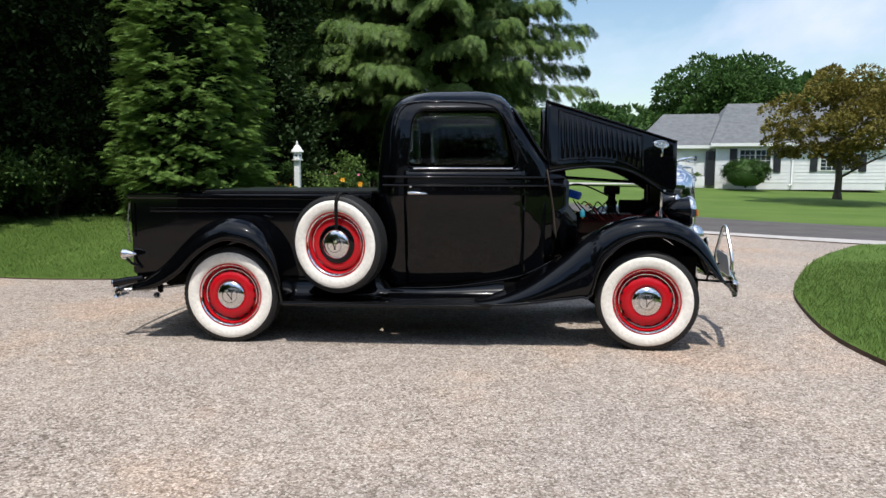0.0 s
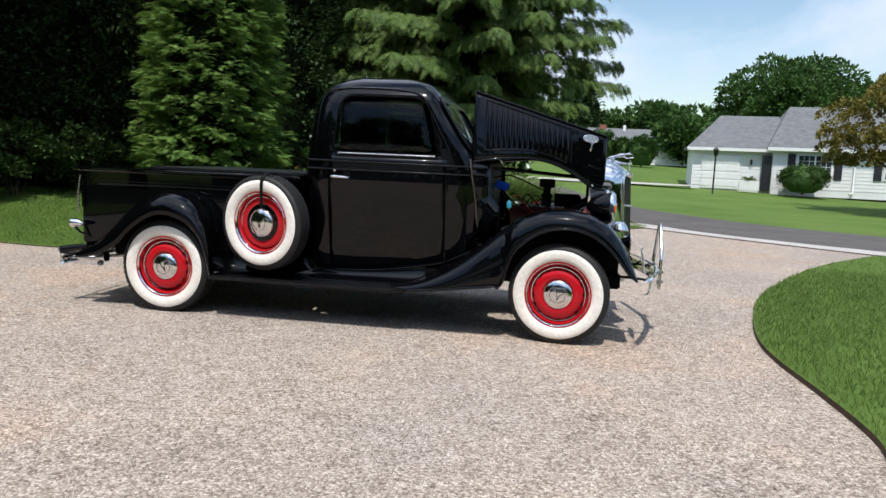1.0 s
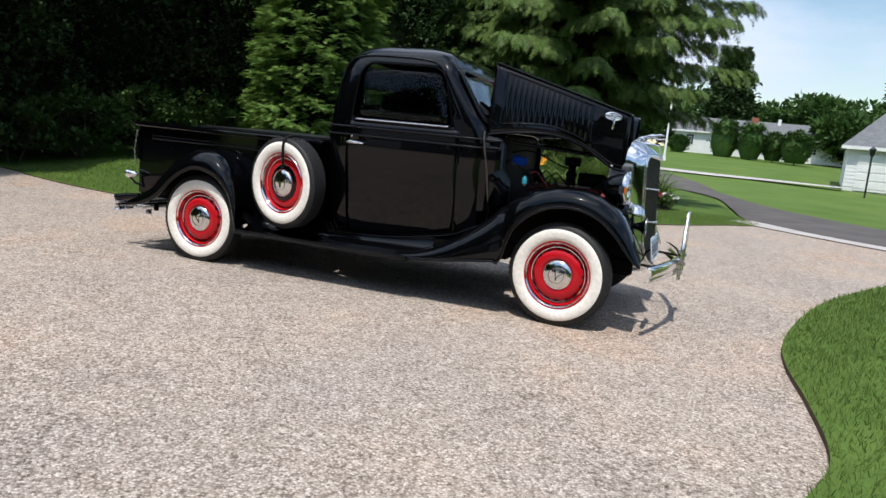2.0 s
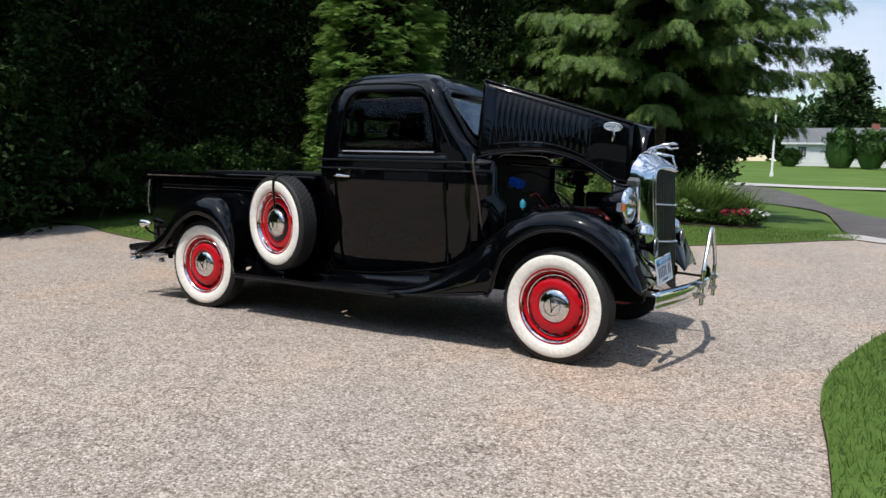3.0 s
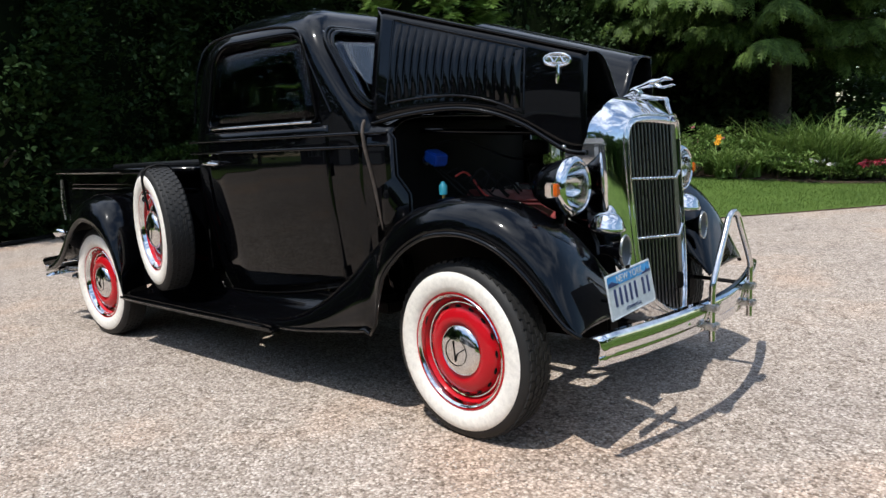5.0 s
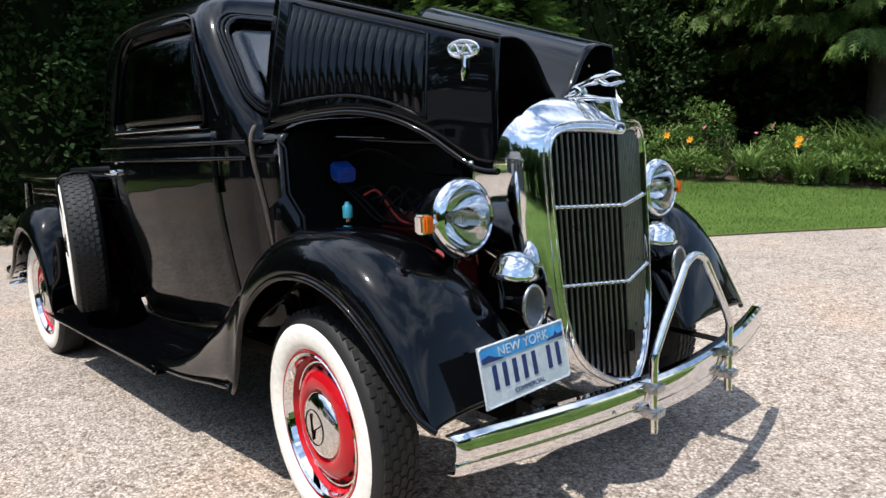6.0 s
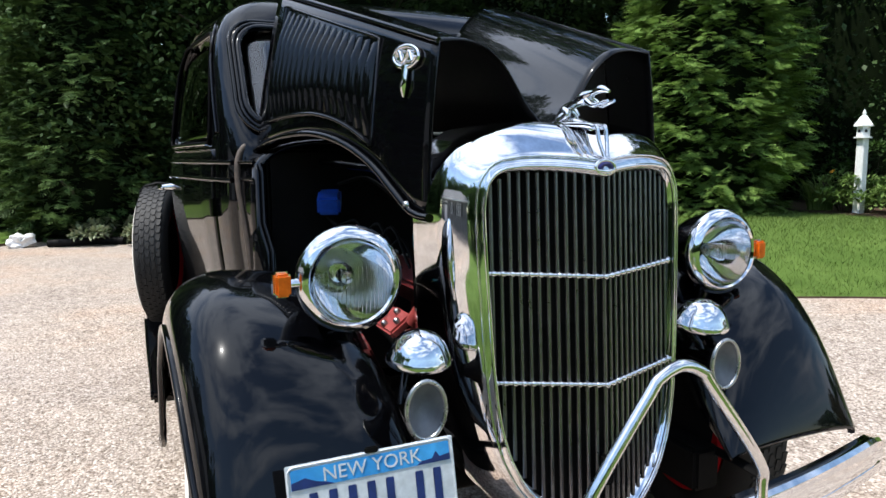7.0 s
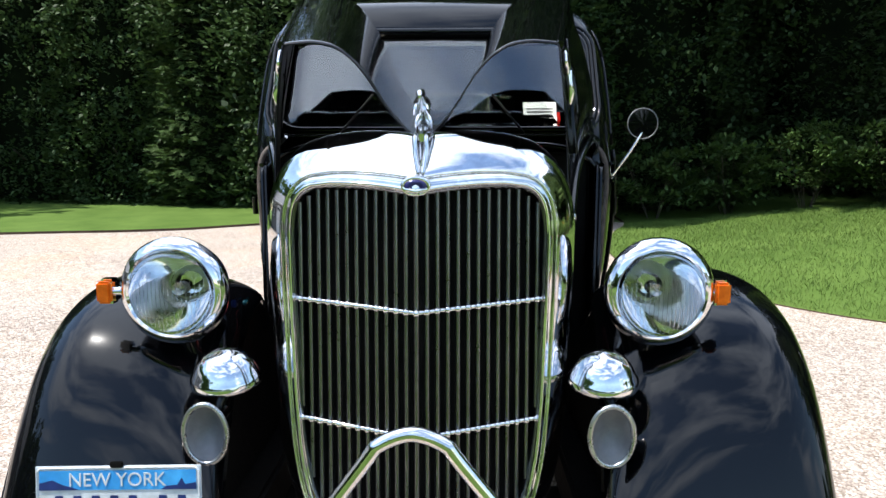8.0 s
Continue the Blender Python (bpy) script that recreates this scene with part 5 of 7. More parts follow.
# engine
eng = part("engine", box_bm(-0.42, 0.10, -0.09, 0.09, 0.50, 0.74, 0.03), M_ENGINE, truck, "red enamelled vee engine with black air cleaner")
for s in (-1, 1):
    bmh = box_bm(-0.40, 0.10, -0.07, 0.07, -0.03, 0.05, 0.012)
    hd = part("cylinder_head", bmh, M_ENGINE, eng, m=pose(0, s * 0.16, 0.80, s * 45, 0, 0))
    for i in range(6):
        for k in (-0.045, 0.045):
            part("head_bolt", lathe_bm([(0.05, 0.010), (0.060, 0.010), (0.066, 0.007), (0.067, 0.0005)], 6, axis='z'), M_STEEL, hd, m=pose(-0.36 + 0.085 * i, k, 0))
    part("exhaust", tube_bm(curve_of([(-0.36, s * 0.21, 0.68), (-0.1, s * 0.23, 0.67), (0.12, s * 0.22, 0.62)], 3), 0.03, 8), M_DARK, eng)
    part("radiator_hose", tube_bm(curve_of([(0.06, s * 0.14, 0.86), (0.14, s * 0.15, 0.92), (0.24, s * 0.14, 0.96)], 4), 0.024, 10), M_HOSE, eng, "black radiator hose")
    part("support_rod", tube_bm([(-0.53, s * 0.33, 1.15), (0.24, s * 0.16, 1.10)], 0.011, 8), M_BLACK, eng)
part("intake", box_bm(-0.30, 0.02, -0.08, 0.08, 0.80, 0.88, 0.02), M_STEEL, eng)
part("carburettor", lathe_bm([(0.0, 0.04), (0.05, 0.035), (0.08, 0.045), (0.10, 0.03)], 16, axis='z'), M_DARK, eng, m=pose(-0.14, 0, 0.88))
part("air_cleaner", lathe_bm([(0.0, 0.0005), (0.0, 0.055), (0.01, 0.06), (0.055, 0.06), (0.065, 0.05), (0.066, 0.0005)], 24, axis='z'), M_HOSE, eng, m=pose(-0.14, 0.0, 1.02))
part("riser", lathe_bm([(0.0, 0.03), (0.10, 0.028), (0.14, 0.035)], 14, axis='z'), M_DARK, eng, m=pose(-0.14, 0, 0.90))
part("generator", lathe_bm([(-0.10, 0.0005), (-0.10, 0.05), (0.08, 0.05), (0.10, 0.03), (0.10, 0.0005)], 18, axis='x'), M_DARK, eng, m=pose(0.02, 0.0, 0.93))
part("fan", lathe_bm([(0.0, 0.0005), (0.0, 0.15), (0.012, 0.15), (0.012, 0.0005)], 24, axis='x'), M_DARK, eng, m=pose(0.16, 0, 0.80))
part("radiator_core", box_bm(0.20, 0.26, -0.262, 0.286, 0.45, 1.14, 0.01), M_DARK, eng)
# same engine enamel where sun strikes, its brightness put into the colour
M_HEAD = varied("red_enamel_in_sun", (0.20, 0.030, 0.027), (0.28, 0.048, 0.042), 0.42, 0, 14.0, 0.1, 90)
plate_bm = box_bm(-0.06, 0.06, -0.036, 0.036, -0.012, 0.012, 0.006)
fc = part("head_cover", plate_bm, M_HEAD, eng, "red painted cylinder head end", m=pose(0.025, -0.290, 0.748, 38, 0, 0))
for dx, dy in ((-0.045, 0.0), (0.0, 0.022), (0.0, -0.022), (0.045, 0.0)):
    part("head_bolt", lathe_bm([(0.012, 0.009), (0.020, 0.009), (0.025, 0.006), (0.026, 0.0005)], 6, axis='z'), M_STEEL, fc, m=pose(dx, dy, 0))
part("water_elbow", tube_bm(curve_of([(0.10, -0.27, 0.76), (0.14, -0.24, 0.83), (0.17, -0.22, 0.90)], 4), 0.020, 10), M_HEAD, eng)
coil = part("coil_cap", box_bm(-0.50, -0.405, -0.365, -0.295, 1.00, 1.055, 0.008), M_BLUE, truck, "blue plastic regulator cap", m=pose(-0.45, -0.33, 1.03, 0, 16, -18) @ Matrix.Translation((0.45, 0.33, -1.03)))
part("bracket", box_bm(-0.545, -0.49, -0.35, -0.31, 0.98, 1.01, 0.004), M_STEEL, coil)
ff = part("fuel_filter", lathe_bm([(0.0, 0.0005), (0.0, 0.022), (0.05, 0.022), (0.058, 0.012), (0.07, 0.010), (0.07, 0.0005)], 18, axis='z'), M_TEAL, truck, "small teal fuel filter", m=pose(-0.395, -0.36, 0.870) @ Matrix.Scale(0.8, 4))
part("clamp_ring", lathe_bm([(-0.02, 0.012), (-0.004, 0.014), (0.0, 0.012)], 14, axis='z'), M_BRASS, ff)
rngw = random.Random(4)
for i in range(9):
    x0, y0 = -0.46 + 0.03 * i, -0.34 + 0.012 * i
    pts = [(x0, y0, 0.99 - 0.015 * i), (x0 + 0.04, y0 + 0.03 + 0.02 * rngw.random(), 0.93 + 0.05 * rngw.random()), (x0 + 0.10 + 0.05 * rngw.random(), y0 + 0.06, 0.86), (x0 + 0.16, y0 + 0.10, 0.84)]
    part("ignition_cable", tube_bm(curve_of(pts, 4), 0.0045, 6), (M_REDWIRE if i == 3 else M_HOSE), eng)
part("battery_cable", tube_bm(curve_of([(-0.53, -0.28, 1.08), (-0.40, -0.22, 1.10), (-0.2, -0.16, 1.02), (-0.14, -0.06, 1.0)], 4), 0.006, 6), M_HOSE, eng)
# flexible loom lying on the wing
part("flexible_loom", tube_bm([(x, -fx(x)[0] - 0.06, fx(x)[1] + 0.045 + 0.02 * math.sin(4 * x)) for x in np.linspace(-0.42, 0.14, 60)], [0.011 + 0.003 * (i % 2) for i in range(60)], 8), M_HOSE, eng)

# ---------------------------------------------------------------- planting
RNG = np.random.default_rng(7)
M_ARBOR = leaf_mat("arborvitae_leaf", (0.055, 0.118, 0.024), (0.250, 0.385, 0.095), trans=0.30)
M_SPRUCE = leaf_mat("weeping_conifer_needles", (0.028, 0.058, 0.015), (0.155, 0.240, 0.056), trans=0.20)
# hedge leaf at the north end, deep shade put into its colour
M_YEW = leaf_mat("shaded_hedge_leaf", (0.011, 0.024, 0.008), (0.029, 0.055, 0.018), trans=0.15)
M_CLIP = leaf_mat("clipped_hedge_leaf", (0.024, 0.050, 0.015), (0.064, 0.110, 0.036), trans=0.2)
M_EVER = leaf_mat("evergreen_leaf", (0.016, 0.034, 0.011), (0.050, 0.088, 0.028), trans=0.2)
# sun patches on hedge and undergrowth, put into a lighter leaf colour
M_HEDGE = leaf_mat("sunlit_hedge_leaf", (0.032, 0.064, 0.016), (0.085, 0.145, 0.040), trans=0.25)
# near-black solid cores: shade deep between the sprays, held in their colour
M_CORE = varied("crown_gap_shade", (0.004, 0.007, 0.003), (0.008, 0.013, 0.005), 0.95, 0, 5.0, 0.6, 20)
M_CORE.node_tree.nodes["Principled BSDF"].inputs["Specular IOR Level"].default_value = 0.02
M_OAK = leaf_mat("broad_leaf", (0.026, 0.062, 0.013), (0.07, 0.135, 0.032))
M_MAPLE = leaf_mat("bronze_leaf", (0.10, 0.088, 0.016), (0.21, 0.17, 0.040))
M_LILY = leaf_mat("strap_leaf", (0.075, 0.135, 0.03), (0.21, 0.30, 0.085))
M_SHRUB = leaf_mat("garden_leaf", (0.06, 0.115, 0.025), (0.17, 0.26, 0.07))
M_VARIEG = leaf_mat("variegated_leaf", (0.10, 0.15, 0.06), (0.34, 0.36, 0.23))
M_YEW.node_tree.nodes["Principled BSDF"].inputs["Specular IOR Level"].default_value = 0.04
M_BARK = varied("rough_bark", (0.045, 0.034, 0.026), (0.10, 0.08, 0.062), 0.9, 0, 6.0, 0.9, 30)
M_GRASS = leaf_mat("grass_blade", (0.078, 0.130, 0.028), (0.165, 0.238, 0.060), 0.6, 0.35)


def petals(name, c):
    return varied(name, tuple(v * 0.8 for v in c), c, 0.5, 0, 30.0)


M_PET = {"yellow": petals("yellow_petal", (0.80, 0.36, 0.015)), "pink": petals("pink_petal", (0.62, 0.16, 0.26)), "red": petals("red_petal", (0.45, 0.03, 0.06)), "white": petals("white_petal", (0.75, 0.73, 0.70))}


def rot_frames(d, up=(0, 0, 1), roll=None):
    """Frames (N,3,3) whose first axis follows d."""
    d = d / np.linalg.norm(d, axis=1, keepdims=True)
    u = np.tile(np.array(up, float), (len(d), 1))
    s = np.cross(u, d)
    ln = np.linalg.norm(s, axis=1, keepdims=True)
    s = np.where(ln > 1e-4, s / np.maximum(ln, 1e-6), np.array([1.0, 0, 0]))
    w = np.cross(d, s)
    if roll is not None:
        c, k = np.cos(roll)[:, None], np.sin(roll)[:, None]
        s, w = s * c + w * k, w * c - s * k
    return np.stack([d, s, w], axis=1)


def scatter_mesh(name, tv, tf, pos, frames, size, mat):
    """Many turned and scaled copies of one small piece, as one mesh."""
    tv = np.asarray(tv, float)
    n, k = len(pos), len(tv)
    v = np.einsum('kj,njc->nkc', tv, frames) * np.asarray(size).reshape(-1, 1, 1) + np.asarray(pos)[:, None, :]
    sizes = np.array([len(q) for q in tf])
    flat = np.concatenate([np.array(q) for q in tf])
    me = bpy.data.meshes.new(name)
    me.vertices.add(n * k)
    me.vertices.foreach_set("co", v.reshape(-1).astype(np.float32))
    loops = (flat[None, :] + (np.arange(n) * k)[:, None]).reshape(-1)
    me.loops.add(len(loops))
    me.loops.foreach_set("vertex_index", loops.astype(np.int32))
    totals = np.tile(sizes, n)
    me.polygons.add(len(totals))
    me.polygons.foreach_set("loop_start", np.concatenate([[0], np.cumsum(totals)[:-1]]).astype(np.int32))
    me.polygons.foreach_set("loop_total", totals.astype(np.int32))
    me.materials.append(mat)
    me.update(calc_edges=True)
    return me


def frond(pairs=4, spread=0.45, droop=0.15, width=0.10):
    """A flat spray: leaflets in pairs along a stem, one long."""
    v, f = [], []
    def leaf(x0, y0, x1, y1, w):
        dx, dy = x1 - x0, y1 - y0
        ln = math.hypot(dx, dy)
        nx, ny = -dy / ln * w, dx / ln * w
        mx, my = x0 + dx * 0.45, y0 + dy * 0.45
        i = len(v)
        zf = lambda x, y: -droop * (x * x) - droop * 0.8 * y * y
        for x, y in ((x0, y0), (mx + nx, my + ny), (x1, y1), (mx - nx, my - ny)):
            v.append((x, y, zf(x, y)))
        f.append((i, i + 1, i + 2, i + 3))
    for i in range(pairs):
        x = 0.08 + 0.72 * i / pairs
        ln = spread * (1.05 - 0.6 * i / pairs)
        for s in (-1, 1):
            leaf(x, 0, x + ln * 0.75, s * ln, width)
    leaf(0.0, 0, 1.0, 0, width * 1.1)
    return v, f


SMALL = ([(0, 0, 0), (0.45, 0.30, 0.08), (1, 0, -0.05), (0.45, -0.30, 0.08)], [(0, 1, 2, 3)])
LEAF_V, LEAF_F = [(0, 0, 0), (0.45, 0.26, 0.05), (1, 0, -0.05), (0.45, -0.26, 0.05)], [(0, 1, 2, 3)]
FROND = frond(4, 0.34, 0.18, 0.042)
NEEDLE = frond(3, 0.36, 0.35, 0.045)


def trunk_mesh(height, r0, r1, limbs, lean=(0, 0), seed=0, spread=0.6, start=0.3, rise=0.5):
    rng = random.Random(seed)
    pts = [(lean[0] * (i / 5) + 0.04 * rng.uniform(-1, 1) * (i > 0), lean[1] * (i / 5) + 0.04 * rng.uniform(-1, 1) * (i > 0), height * i / 5 - (0.1 if i == 0 else 0)) for i in range(6)]
    line = curve_of(pts, 3)
    bm = tube_bm(line, [r0 * 1.35 if i == 0 else r0 + (r1 - r0) * i / (len(line) - 1) for i in range(len(line))], 9)
    for i in range(limbs):
        t = start + (0.95 - start) * i / max(1, limbs - 1)
        p = line[min(len(line) - 1, int(t * (len(line) - 1)))]
        a = i * 2.4 + rng.uniform(-0.4, 0.4)
        ln = spread * (1.1 - 0.6 * t)
        q = [p, p + Vector((math.cos(a) * ln * 0.5, math.sin(a) * ln * 0.5, ln * rise * 0.6)), p + Vector((math.cos(a) * ln, math.sin(a) * ln, ln * rise))]
        tube_bm(curve_of(q, 3), [(r0 * 0.45) * (1 - 0.75 * k / 6) * (1.1 - 0.6 * t) for k in range(7)], 6, bm)
    return bm


def clumped(n, centre, radii, clumps, clump_r, seed, inner=0.55, flat=1.0):
    """Points on the outsides of many clumps that make up a crown."""
    rng = np.random.default_rng(seed)
    d = rng.normal(size=(clumps, 3))
    d /= np.linalg.norm(d, axis=1, keepdims=True)
    rad = rng.uniform(inner, 1.0, (clumps, 1))
    c = d * rad * np.array(radii) + np.array(centre)
    k = rng.integers(0, clumps, n)
    e = rng.normal(size=(n, 3))
    e /= np.linalg.norm(e, axis=1, keepdims=True)
    e[:, 2] = np.abs(e[:, 2]) * 0.9 - 0.25
    r = clump_r * rng.uniform(0.6, 1.25, clumps)[k][:, None] * rng.uniform(0.75, 1.05, (n, 1))
    p = c[k] + e * r * np.array([1, 1, flat])
    return p, e + 0.4 * rng.normal(size=(n, 3))


def broad_tree(name, label, x, y, z, height, radii, n, leaf, mat, seed, clumps=70, clump_r=None, trunk_r=0.2, base=0.35):
    t = thing(name, label, "tree", m=pose(x, y, z))
    clump_r = clump_r or radii[0] * 0.3
    cz = height - radii[2] - clump_r * 0.8
    part("trunk", trunk_mesh(cz + radii[2] * 0.4, trunk_r, trunk_r * 0.4, 9, seed=seed, spread=radii[0] * 0.9, start=base), M_BARK, t)
    p, d = clumped(n, (0, 0, cz), radii, clumps, clump_r, seed)
    me = scatter_mesh("crown", LEAF_V, LEAF_F, p, rot_frames(d, roll=RNG.uniform(0, 6.28, n)), RNG.uniform(0.7, 1.3, n) * leaf, mat)
    part_mesh("crown", me, t)
    return t


def arborvitae(name, label, x, y, height, radius, n, seed, mat, size=0.2, taper=0.5, piece=None):
    """A dense upright cone of up-swept flat sprays in tufts."""
    rng = np.random.default_rng(seed)
    t = thing(name, label, "tree", m=pose(x, y, terrain(x, y)))
    part("trunk", trunk_mesh(height * 0.9, 0.12, 0.03, 8, seed=seed, spread=radius * 0.8, start=0.1, rise=0.6), M_BARK, t)
    tufts = n // 14
    h = rng.uniform(0.0, 1.0, tufts) ** 1.1
    a = rng.uniform(0, 2 * math.pi, tufts)
    prof = np.where(h < 0.15, 0.86 + 0.9 * h, 1.0 - np.maximum(h - 0.15, 0) ** 1.3 * taper)
    prof = prof * (1 + 0.11 * np.sin(a * 3 + h * 13 + seed) + 0.08 * np.sin(a * 5 - h * 21))
    r = radius * prof * rng.uniform(0.80, 1.12, tufts)
    c = np.stack([r * np.cos(a), r * np.sin(a), 0.05 + h * height], 1)
    k = np.repeat(np.arange(tufts), 14)
    m = len(k)
    outw = np.stack([np.cos(a), np.sin(a), np.zeros(tufts)], 1)
    d = outw[k] * rng.uniform(0.5, 1.2, (m, 1)) + np.array([0, 0, 1.0]) * rng.uniform(-0.35, 0.75, (m, 1)) + rng.normal(size=(m, 3)) * 0.45
    p = c[k] + rng.normal(size=(m, 3)) * np.array([0.13, 0.13, 0.11]) * max(0.9, size / 0.2) - outw[k] * 0.1
    me = scatter_mesh("crown", *(piece or FROND), p, rot_frames(d, roll=rng.uniform(-0.9, 0.9, m)), rng.uniform(0.6, 1.25, m) * size, mat)
    part_mesh("crown", me, t)
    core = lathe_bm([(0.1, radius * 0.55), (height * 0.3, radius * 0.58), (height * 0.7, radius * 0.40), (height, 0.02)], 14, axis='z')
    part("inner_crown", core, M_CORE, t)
    return t


def tufted_conifer(name, label, x, y, height, radius, branches, per, seed, mat, size):
    """An upright crown of many short boughs, each a tuft of flat sprays with a shaded gap round it."""
    rng = np.random.default_rng(seed)
    t = thing(name, label, "tree", m=pose(x, y, terrain(x, y)))
    part("trunk", trunk_mesh(height * 0.9, 0.12, 0.03, 8, seed=seed, spread=radius * 0.8, start=0.1, rise=0.6), M_BARK, t)
    h = (np.arange(branches) + rng.uniform(0, 1, branches)) / branches
    a = np.arange(branches) * 2.399963 + rng.normal(size=branches) * 0.25
    prof = np.where(h < 0.12, 0.80 + 1.7 * h, 1.0 - np.maximum(h - 0.12, 0) ** 1.35 * 0.62)
    r = radius * prof * rng.uniform(0.80, 1.13, branches)
    out = np.stack([np.cos(a), np.sin(a), np.zeros(branches)], 1)
    side = np.stack([-np.sin(a), np.cos(a), np.zeros(branches)], 1)
    tip = out * r[:, None] + np.array([0, 0, 1.0]) * (0.04 + h * height)[:, None]
    ln = rng.uniform(0.34, 0.62, branches)
    k = np.repeat(np.arange(branches), per)
    m = len(k)
    s = rng.uniform(0, 1, m) ** 0.7
    lift = 0.38 * s - 0.30 * s * s
    w = rng.normal(size=m) * 0.15 * (1.15 - s)
    p = tip[k] - out[k] * (ln[k] * (1 - s))[:, None] + side[k] * w[:, None] + np.array([0, 0, 1.0]) * (ln[k] * lift - np.abs(w) * 0.3 - 0.05 + 0.035 * rng.normal(size=m))[:, None]
    d = out[k] * rng.uniform(0.7, 1.2, (m, 1)) + side[k] * (np.sign(w) * rng.uniform(0.1, 0.9, m))[:, None] + np.array([0, 0, 1.0]) * rng.uniform(-0.45, 0.35, (m, 1))
    part_mesh("crown", scatter_mesh("crown", *FROND, p, rot_frames(d, roll=rng.uniform(-0.5, 0.5, m)), rng.uniform(0.7, 1.25, m) * size, mat), t)
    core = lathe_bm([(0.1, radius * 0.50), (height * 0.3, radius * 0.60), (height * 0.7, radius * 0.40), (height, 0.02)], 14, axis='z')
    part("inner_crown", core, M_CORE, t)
    return t


def weeping_conifer(name, label, x, y, height, reach, seed, branches=80, mat=None, low=0.12):
    """Tiers of long limbs that dip and turn up, hung with drooping needle sprays."""
    rng = np.random.default_rng(seed)
    t = thing(name, label, "tree", m=pose(x, y, terrain(x, y)))
    part("trunk", trunk_mesh(height, 0.24, 0.04, 0, seed=seed), M_BARK, t)
    P, D, S = [], [], []
    for i in range(branches):
        h = low + (0.97 - low) * (i / branches) ** 0.9
        a = i * 2.399 + rng.uniform(-0.25, 0.25)
        ln = reach * interp(h, [(0.10, 0.42), (0.22, 0.52), (0.40, 0.70), (0.60, 0.55), (1.0, 0.2)]) * rng.uniform(0.72, 1.10)
        o = np.array([0, 0, h * height])
        dirv = np.array([math.cos(a), math.sin(a), 0])
        pts = []
        for s in np.linspace(0, 1, 9):
            pts.append(o + dirv * ln * s + np.array([0, 0, ln * (0.16 * s - 0.42 * s * s + 0.22 * s ** 3)]))
        limb = tube_bm([tuple(q) for q in pts[:6]], [0.040 * (1 - 0.85 * k / 5) * (1.1 - 0.6 * h) for k in range(6)], 5)
        part("limb", limb, M_BARK, t)
        # side shoots in two ranks, each hung with sprays, longest near the foot of the limb
        side = np.array([-math.sin(a), math.cos(a), 0])
        shoots = int(7 + 3.2 * ln)
        for j in range(shoots):
            s0 = 0.16 + 0.84 * (j + rng.uniform(0, 0.8)) / shoots
            hand = -1 if j % 2 else 1
            sl = (0.30 * ln * (1.06 - s0) + 0.22) * rng.uniform(0.75, 1.2)
            foot = o + dirv * ln * s0 + np.array([0, 0, ln * (0.16 * s0 - 0.42 * s0 * s0 + 0.22 * s0 ** 3)])
            way = dirv * rng.uniform(0.55, 0.95) + side * hand * rng.uniform(0.45, 0.95) * (1.1 - 0.7 * s0)
            way /= np.linalg.norm(way)
            m = int(16 + 46 * sl)
            q = rng.uniform(0.0, 1.0, m) ** 0.8
            spread = rng.normal(size=m) * 0.055 * (0.5 + sl)
            cross = np.cross(way, np.array([0, 0, 1.0]))
            P.append(foot + way[None] * (sl * q)[:, None] + cross[None] * spread[:, None] + np.array([0, 0, 1.0]) * (sl * (0.10 * q - 0.55 * q * q) - np.abs(rng.normal(size=m)) * 0.07)[:, None])
            D.append(way[None] * rng.uniform(0.5, 1.0, (m, 1)) + cross[None] * (np.sign(spread) * rng.uniform(0.0, 0.55, m))[:, None] + np.array([0, 0, -1.0]) * (rng.uniform(0.1, 0.55, m) + 0.5 * q)[:, None])
            S.append(rng.uniform(0.15, 0.30, m))
    P, D, S = np.concatenate(P), np.concatenate(D), np.concatenate(S)
    part_mesh("crown", scatter_mesh("crown", *NEEDLE, P, rot_frames(D, roll=rng.uniform(-0.5, 0.5, len(P))), S, mat or M_SPRUCE), t)
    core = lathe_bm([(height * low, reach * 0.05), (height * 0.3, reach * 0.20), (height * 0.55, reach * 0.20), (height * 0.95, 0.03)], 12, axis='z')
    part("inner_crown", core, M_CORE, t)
    return t


# lit arborvitae at the edge of the lawn and its neighbours
tufted_conifer("arborvitae", "bushy bright green arborvitae on the lawn", -6.5, 6.85, 7.0, 1.30, 760, 30, 3, M_ARBOR, 0.20)
weeping_conifer("weeping_conifer", "wide drooping green conifer beside the flower bed", -2.75, 13.3, 10.8, 5.8, 5, 126, low=0.205)
# dark evergreens closing the lawn behind
for i, (x, y, h, r) in enumerate(((-12.4, 0.9, 9.0, 2.1), (-14.6, 2.3, 9.5, 2.4), (-13.2, -1.6, 9.5, 2.2), (-12.4, 3.6, 9.5, 2.1), (-9.4, 8.6, 8.5, 2.0), (-12.2, 7.6, 9.5, 2.3), (-7.6, 11.0, 10, 2.4), (-5.3, 15.4, 11.5, 2.4), (-15.5, 6.4, 9, 2.4), (-10.6, 12.5, 12, 2.8), (-4.3, 16.5, 12, 2.8), (-3.1, 15.2, 10, 1.8), (-7.5, 16.0, 12, 2.9), (-13.5, 12.0, 11, 2.8), (-17.0, 9.2, 11, 3.0))):
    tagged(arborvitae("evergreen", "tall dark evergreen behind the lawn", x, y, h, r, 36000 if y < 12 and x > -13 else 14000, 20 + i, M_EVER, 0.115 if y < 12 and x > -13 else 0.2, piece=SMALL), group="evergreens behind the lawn")
